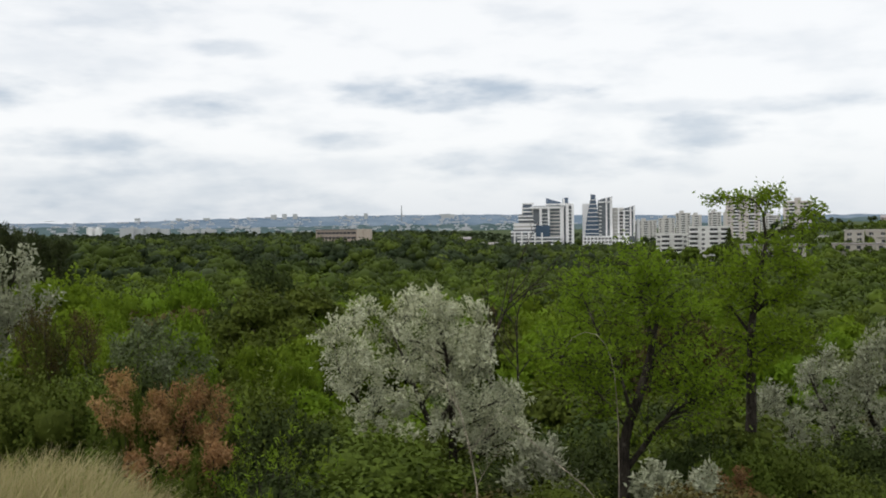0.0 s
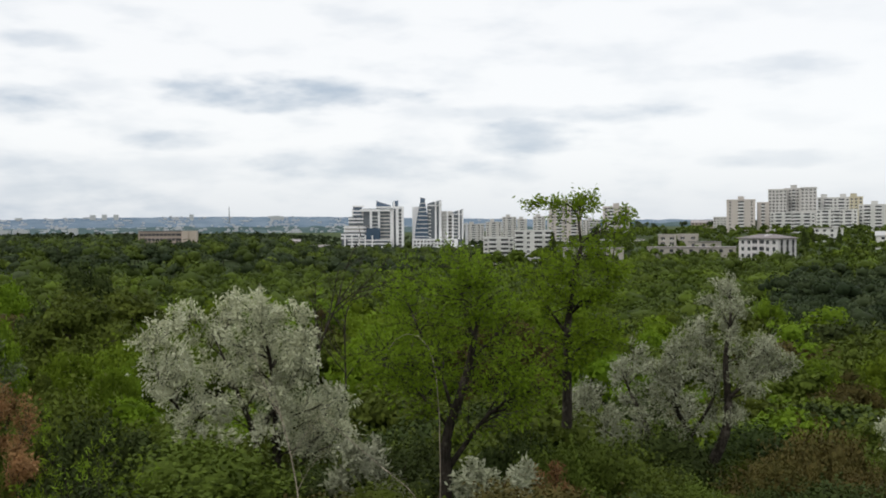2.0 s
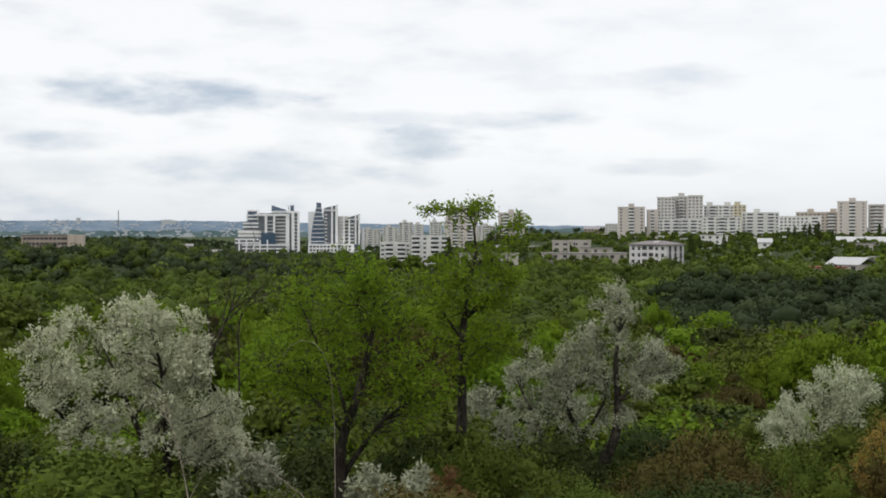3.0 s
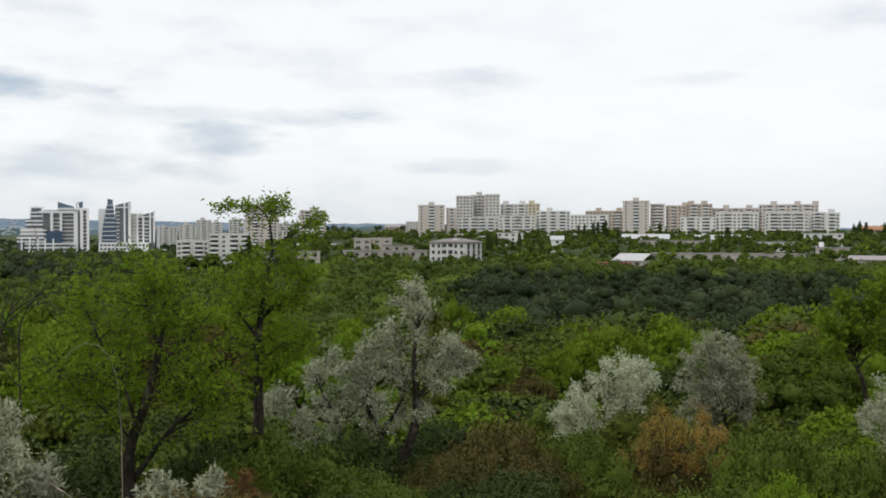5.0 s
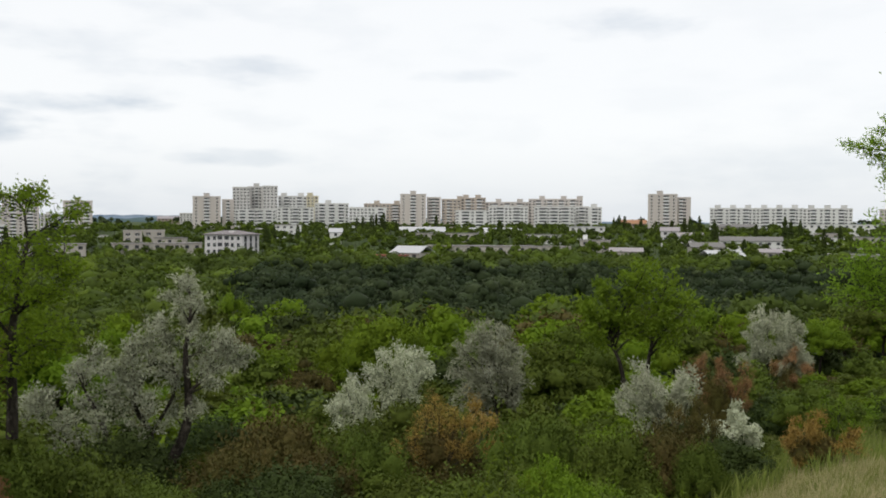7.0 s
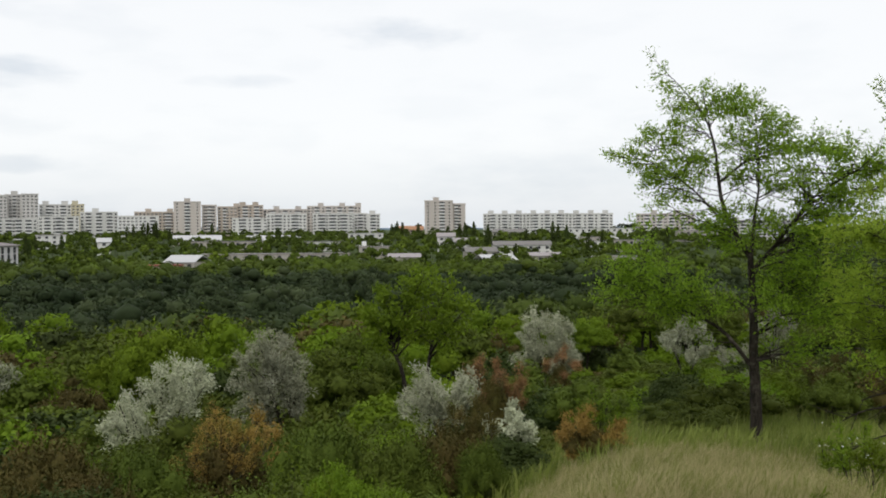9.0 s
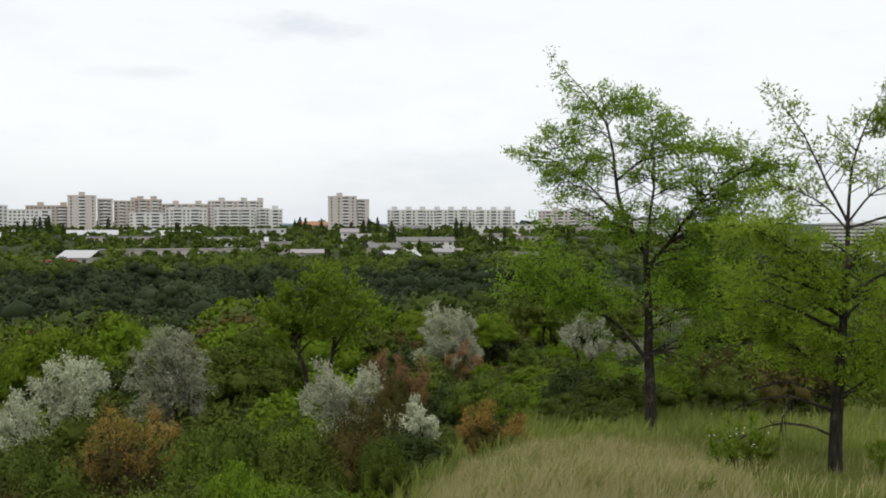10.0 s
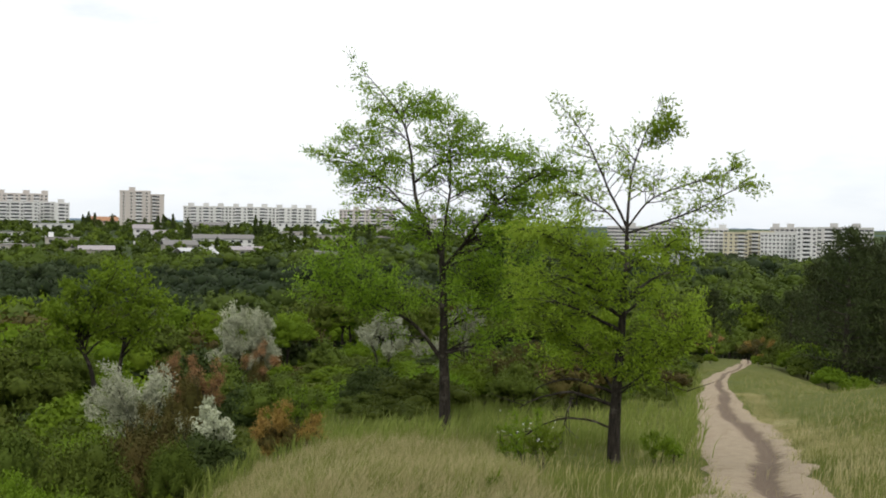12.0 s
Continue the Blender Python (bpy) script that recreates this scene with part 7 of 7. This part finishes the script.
for i, (b, d, up) in enumerate(((74.2, 10.2, -10.2), (75.2, 10.0, -10.9), (73.4, 10.6, -11.4), (72.2, 7.6, -14.2), (73.0, 7.8, -14.6), (71.6, 7.9, -14.9), (52.6, 11.0, -14.6), (53.8, 11.4, -14.9), (44.0, 10.4, -13.6), (42.6, 10.6, -13.2), (-10.8, 9.8, -9.4),
                                   (-11.2, 9.6, -10.4), (81.6, 12.0, -11.2), (82.4, 12.6, -11.6), (61.6, 15.4, -9.2), (60.9, 15.2, -9.0))):
    weed(b, d, up, 600 + i, "leafy weed with small white flowers" if i < 3 else "fresh green leafy weed in the grass", flowers=7 if i < 3 else 0)


# ---- pines ----
def pine_meshes(seed, height, r):
    rng = np.random.default_rng(seed)
    s = np.linspace(0, 1, 10)[:, None]
    stem = (np.array([[0, 0, -0.3]]) + np.array([[0, 0, height * 0.97 + 0.3]]) * s + np.cumsum(rng.normal(0, 0.03, (10, 3)), 0) * [1, 1, 0])[None]
    parts = [tubes(stem, 0.022 * height * (1 - 0.9 * s[:, 0])[None], 7)]
    k = 56
    t = 0.16 + 0.82 * (np.arange(k) + rng.random(k)) / k
    base = along(np.repeat(stem, k, 0), t[:, None])[0][:, 0]
    a = np.arange(k) * 2.4 + rng.normal(0, 0.3, k)
    ln = r * (1.05 - t) ** 0.7 * (0.7 + 0.5 * rng.random(k)) * np.minimum(1, (t + 0.1) * 2.5)
    q = np.linspace(0, 1, 6)[None, :, None]
    d = np.stack([np.cos(a), np.sin(a), 0.05 + 0.6 * (t - 0.3)], -1)
    limb = base[:, None] + d[:, None] * ln[:, None, None] * q + np.array([0, 0, 0.2]) * ln[:, None, None] * q * q
    parts.append(tubes(limb, (0.012 * ln + 0.01)[:, None] * np.linspace(1, 0.3, 6)[None], 4))
    tw, tl = sprout(rng, limb, 9, 0.25, 1.0, lambda u: ln[:, None] * 0.36 * (1.1 - 0.5 * u), 50, 0.25, 4)
    c, A, N, L, W = leaves_on(rng, tw, 16, (0.22, 0.05), 0.10, -0.4)
    return raw_mesh("wood", *joined(parts), [BARK], True), leaf_mesh("foliage", c, A, N, L, W, LEAF_PINE)


pines = [plant("pine_tree", pine_meshes(300 + i, 8.0, 2.6), pose(0, -40, 0), "dark green bushy pine on the ridge", "pine tree", "pines") for i in range(3)]
for i, (b, d, up, wide) in enumerate(((91.3, 46, 0.35, 1.15), (93.6, 48, -0.3, 1.2), (90.0, 52, -1.5, 1.1), (95.5, 44, 0.6, 1.2), (92.3, 60, -0.6, 1.2), (98, 50, 0.4, 1.2), (96.8, 58, 0.3, 1.2),
                                      (90.6, 58, -2.6, 1.2), (94.5, 56, -0.2, 1.2), (88.6, 78, -3.2, 1.3), (86.2, 95, -3.6, 1.2), (84.6, 105, -3.3, 1.2), (87.4, 90, -3.4, 1.3), (83.4, 110, -3.2, 1.2), (89.6, 84, -2.8, 1.2), (85.4, 86, -4.4, 1.3),
                                      (-25.6, 80, 1.0, 1.0), (-23.9, 82, 0.45, 1.0), (-22.9, 84, 0.1, 1.0), (-22.0, 86, -0.2, 1.0), (-21.2, 90, -0.4, 1.0), (-27, 78, 1.2, 1.0), (-24.8, 76, 0.5, 1.0), (-23.2, 78, -0.2, 1.0))):
    x, y = at(b, d)
    h = alt(d, up) - gz(x, y)
    put(pines[i % 3], b, d, h, 8.0, 70 * i, wide * (0.75 if h > 12 else 1.0))
for proto in pines:
    for o in (proto, *proto.children_recursive):
        bpy.data.objects.remove(o)


# ---- woods of the valley and town trees ----
def wood_stuff(name, label, spots, mat, quads, size, height, seed, wide=0.44, lumps=8, lump=0.46, uneven=0.2):
    """Many crowns as one, on short trunks. height: one for all, or one a tree."""
    rng = np.random.default_rng(seed)
    p = np.asarray(spots, float)
    n = len(p)
    h = np.asarray(height, float) * ((0.75 + 0.5 * rng.random(n)) if np.ndim(height) == 0 else 1.0)
    r = h * wide * (0.8 + 0.4 * rng.random(n))
    base = np.stack([p[:, 0], p[:, 1], ground_z(p[:, 0], p[:, 1])], -1)
    ob = tagged(new(name, lumpy_crowns(name, rng, base, quads, h, r, size, mat, lumps, 0.72, lump, True, 0.4, 0.72, 0.5, -0.3, heart_r=0.76, uneven=uneven)), label, "wood", kind="stuff")
    trunk = np.stack([base, base + np.stack([0 * h, 0 * h, h * 0.6], -1)], 1)
    tk = new("trunk_stand", raw_mesh("trunk_stand", *tubes(trunk, np.stack([h * 0.02, h * 0.01], -1), 4), [BARK]))
    tk.parent = ob
    tagged(tk, kind="stuff")
    return ob


def scatter(count, b0, b1, d0, d1, seed, keep=None):
    r = random.Random(seed)
    out = []
    while len(out) < count:
        b, d = r.uniform(b0, b1), math.sqrt(r.uniform(d0 * d0, d1 * d1))
        if keep is None or keep(b, d):
            out.append(at(b, d))
    return out


def spaced(gap, b0, b1, d0, d1, seed, keep=None):
    """Tree feet on a loose grid, so that crowns stand apart."""
    r = random.Random(seed)
    out = []
    n = int(d1 / gap) + 1
    for i in range(-n, n + 1):
        for j in range(-n, n + 1):
            x, y = (i + r.uniform(-0.38, 0.38) + 0.5 * (j % 2)) * gap, (j + r.uniform(-0.38, 0.38)) * gap
            d, b = math.hypot(x, y), math.degrees(math.atan2(x, y))
            if d0 < d < d1 and b0 < b < b1 and (keep is None or keep(b, d)):
                out.append((x, y))
    return out


def maple_wood(b, d):
    return 28.5 < b < 75 and 135 + 8 * math.sin(b * 0.7) < d < 360


rw = random.Random(9)
near_wood = spaced(7.2, -30, 100, 105, 215, 1, lambda b, d: not maple_wood(b, d) and (b < 84 or d > 130))
west = [p for p in near_wood if math.degrees(math.atan2(*p)) < 14]
east = [p for p in near_wood if math.degrees(math.atan2(*p)) >= 14]
wood_stuff("mixed_wood", "mixed light green broadleaf wood in the valley", west, WOOD_LIGHT, 760, 0.52, 8.5, 71, 0.58, 9, 0.5)
wood_stuff("mixed_wood", "mixed green broadleaf wood filling the valley", east, WOOD_MIXED, 760, 0.52, 8.5, 72, 0.58, 9, 0.5)
wood_stuff("maple_wood", "dense dark maple wood with rounded crowns", spaced(7.6, 25, 75, 130, 235, 2, maple_wood), WOOD_DARK, 1200, 0.46, 11.5, 74, 0.46, 13, 0.38, 0.75)
wood_stuff("maple_wood", "dense dark maple wood with rounded crowns", spaced(8.8, 25, 75, 235, 360, 3, maple_wood), WOOD_DARK, 460, 0.75, 11.5, 75, 0.47, 11, 0.41, 0.75)
mid_wood = spaced(10.2, -30, 100, 215, 440, 4, lambda b, d: not maple_wood(b, d))
wood_stuff("valley_wood", "continuous green woodland across the valley", [p for k, p in enumerate(mid_wood) if k % 3], WOOD_MIXED, 250, 0.95, 9.0, 76, 0.64, 6, 0.56)
wood_stuff("valley_wood", "continuous green woodland across the valley", mid_wood[::3], WOOD_LIGHT, 250, 0.95, 9.0, 77, 0.64, 6, 0.56)
far_wood = scatter(1500, -30, 12, 440, 1000, 5) + scatter(400, 72, 100, 400, 700, 6)
wood_stuff("far_wood", "far green woodland before the towers", far_wood[::2], WOOD_DARK, 80, 1.5, 10.5, 78, 0.62, 4, 0.6)
wood_stuff("far_wood", "far green woodland before the towers", far_wood[1::2], WOOD_MIXED, 80, 1.5, 11.0, 79, 0.62, 4, 0.6)
wood_stuff("edge_wood", "woodland thinning out towards the far town", scatter(1000, -30, 14, 1000, 1650, 7), WOOD_DARK, 26, 3.4, 9.5, 80, lumps=3)
wood_stuff("town_trees", "garden and street trees between town buildings", scatter(1150, 11, 80, 390, 880, 8), WOOD_LIGHT, 50, 1.5, 7.0, 81, lumps=5)
wood_stuff("town_trees", "garden and street trees between town buildings", scatter(1250, 11, 80, 390, 880, 9), WOOD_MIXED, 50, 1.5, 7.0, 82, lumps=5)
wood_stuff("garden_trees", "trees crowding round the low town buildings", [g[:2] for g in GARDENS], WOOD_LIGHT, 60, 1.4, np.array([g[2] * 0.95 for g in GARDENS]), 84, lumps=5)
wood_stuff("ridge_trees", "tree line on the far plateau", scatter(260, 14, 100, 1000, 1500, 10), WOOD_DARK, 30, 3.4, 9.0, 83, lumps=4)


def poplar(b, d, top, mesh_seed):
    """A narrow upright poplar."""
    rng = np.random.default_rng(mesh_seed)
    x, y = at(b, d)
    z0 = gz(x, y)
    h = max(6.0, alt(d, top) - z0)
    n = 420
    t = rng.random(n)
    rad = 0.11 * h * np.sin(np.clip(0.12 + t * 0.9, 0, 1) * math.pi) ** 0.6 * (0.6 + 0.5 * rng.random(n))
    a = rng.random(n) * 6.283
    c = np.stack([np.cos(a) * rad, np.sin(a) * rad, h * (0.1 + 0.88 * t)], -1)
    N = unit(np.stack([np.cos(a), np.sin(a), rng.normal(0.3, 0.4, n)], -1))
    A = unit(rng.normal(0, 0.4, (n, 3)) + [0, 0, 1])
    L = h * 0.075 * (0.6 + 0.8 * rng.random(n))
    trunk = raw_mesh("wood", *tubes(np.array([[(0, 0, -0.3), (0, 0, h * 0.5), (0, 0, h * 0.9)]], float), np.array([[0.02, 0.012, 0.004]]) * h, 6), [BARK])
    plant("poplar_tree", (trunk, leaf_mesh("foliage", c, A, N, L, L * 0.6, LEAF_DARK)), Matrix.Translation((x, y, z0)), "narrow dark green poplar among town buildings", "poplar", "poplars")


for i, (b, d, up) in enumerate(((34.75, 780, 0.22), (35.1, 780, 0.25), (35.6, 775, 0.38), (35.85, 780, 0.40), (36.15, 775, 0.32), (36.3, 770, 0.45), (37.0, 700, 0.0), (39.3, 800, 0.35), (43.0, 720, 0.05), (42.9, 690, 0.1),
                                (49.4, 800, 0.25), (49.7, 800, 0.4), (50.0, 800, 0.35), (50.9, 820, 0.3), (52.6, 640, 0.1), (53.6, 690, 0.3), (54.1, 690, 0.32), (53.3, 700, 0.25), (54.9, 660, 0.2), (57.1, 640, -0.1),
                                (58.9, 640, 0.12), (59.4, 640, 0.1), (58.6, 650, 0.3), (60.6, 560, -0.3), (55.0, 600, -0.2), (29.6, 560, -0.35), (29.75, 560, -0.45), (30.1, 620, -0.3), (31.4, 600, -0.25), (16.0, 600, -0.4),
                                (64.2, 600, -0.2), (65.0, 640, 0.0), (56.5, 520, -0.9), (61.4, 600, -0.2))):
    poplar(b, d, up, 400 + i)


# ---- grass ----
def grass(name, label, spots, mat, tall, wide, seed, lean=0.5):
    rng = np.random.default_rng(seed)
    p = np.asarray(spots, float)
    n = len(p)
    base = np.stack([p[:, 0], p[:, 1], ground_z(p[:, 0], p[:, 1]) - 0.01], -1)
    h = tall * (0.45 + 0.8 * rng.random(n))
    a = rng.random(n) * 6.283
    side = np.stack([np.cos(a), np.sin(a), 0 * a], -1) * (wide * (0.6 + 0.8 * rng.random(n)))[:, None]
    wind = np.array([0.35, -0.2, 0])
    bend = (rng.normal(0, lean * 0.5, (n, 3)) * [1, 1, 0] + wind * lean) * h[:, None]
    mid = base + bend * 0.3 + np.stack([0 * h, 0 * h, h * 0.6], -1)
    tip = base + bend + np.stack([0 * h, 0 * h, h * 0.96], -1)
    v = np.stack([base - side / 2, base + side / 2, mid + side * 0.4, mid - side * 0.4, tip + side * 0.08, tip - side * 0.08], 1).reshape(-1, 3)
    k = np.arange(n)[:, None] * 6
    f = np.concatenate([k + [0, 1, 2, 3], k + [3, 2, 4, 5]])
    tagged(new(name, raw_mesh(name, v, f, [mat])), label, "grass", kind="stuff")


TRAIL_XY = trail_line(TRAIL, 0.4)


def off_trail(x, y, slack=0.02):
    d2 = (TRAIL_XY[:, 0] - x) ** 2 + (TRAIL_XY[:, 1] - y) ** 2
    i = int(np.argmin(d2))
    return d2[i] > (TRAIL_XY[i, 2] / 2 + slack) ** 2


def meadow(count, b0, b1, d0, d1, seed, tuft=0.0, edge=None):
    """Grass feet, bunched in tufts, off the path."""
    r = np.random.default_rng(seed)
    out = []
    while len(out) < count:
        b = r.uniform(b0, b1)
        d = d0 * (d1 / d0) ** r.random()
        if edge is not None and not edge(b, d):
            continue
        x, y = at(b, d)
        if not off_trail(x, y, r.exponential(0.06) - 0.07):
            continue
        if tuft:
            for _ in range(int(r.integers(4, 14))):
                out.append((x + r.normal(0, tuft), y + r.normal(0, tuft)))
        else:
            out.append((x, y))
    return out


def dry_slope(b, d):
    return d < np.interp(b, (50, 57, 62, 68, 72, 76, 84), (9, 13.0, 14.0, 16.0, 12, 6, 4)) * (1 + 0.08 * math.sin(b * 3) + 0.1 * math.sin(b * 37.7 + d * 71.3))


def green_slope(b, d):
    return not dry_slope(b, d) or (d < 13 and b > 72)


grass("dry_grass", "tall dry straw-coloured grass on the slope", meadow(44000, 48, 80, 5.0, 20, 1, 0.07, dry_slope), GRASS_DRY, 0.2, 0.0045, 1, 0.7)
grass("dry_grass", "tall dry straw-coloured grass on the knoll", meadow(32000, -32, -8, 3.5, 9.5, 2, 0.05), GRASS_DRY, 0.36, 0.006, 2, 0.7)
grass("meadow_grass", "fine green grass under the dry stalks", meadow(24000, 48, 76, 5.0, 19, 11, 0.05, dry_slope), GRASS_GREEN, 0.2, 0.006, 11)
grass("meadow_grass", "short green meadow grass with straw tips", meadow(80000, 54, 98, 4.5, 42, 3, 0.09, green_slope), GRASS_GREEN, 0.1, 0.007, 3)
grass("meadow_grass", "sparse straw stalks in green meadow", meadow(6000, 54, 98, 4.5, 38, 4, 0.12, green_slope), GRASS_DRY, 0.2, 0.005, 4)
grass("knoll_grass", "fresh green grass under dry stalks on the knoll", meadow(14000, -32, -3, 3.5, 9.5, 8, 0.06), GRASS_GREEN, 0.26, 0.007, 8)
grass("meadow_grass", "pale seeding grass on the bank by the path", meadow(8000, 86.5, 99, 5, 40, 7, 0.3), GRASS_DRY, 0.13, 0.0045, 7)
grass("meadow_grass", "green grass between the shrubs", meadow(16000, 50, 84, 14, 42, 5, 0.1), GRASS_GREEN, 0.34, 0.02, 5)
grass("meadow_grass", "green undergrowth on the steep slope", meadow(16000, -28, 56, 8, 26, 6, 0.1), GRASS_GREEN, 0.4, 0.022, 6)
_r = np.random.default_rng(12)
worn = trail_line(WORN, 0.06)
worn = worn[_r.integers(0, len(worn), 9000)]
grass("worn_grass", "pale dry grass along a worn line beside the path", worn[:, :2] + _r.normal(0, 1, (9000, 2)) * worn[:, 2:] * 0.55, GRASS_DRY, 0.09, 0.006, 12)
grass("meadow_grass", "short trodden green grass on the hilltop", meadow(26000, -180, 180, 1.2, 14, 13, 0.1), GRASS_GREEN, 0.09, 0.007, 13)
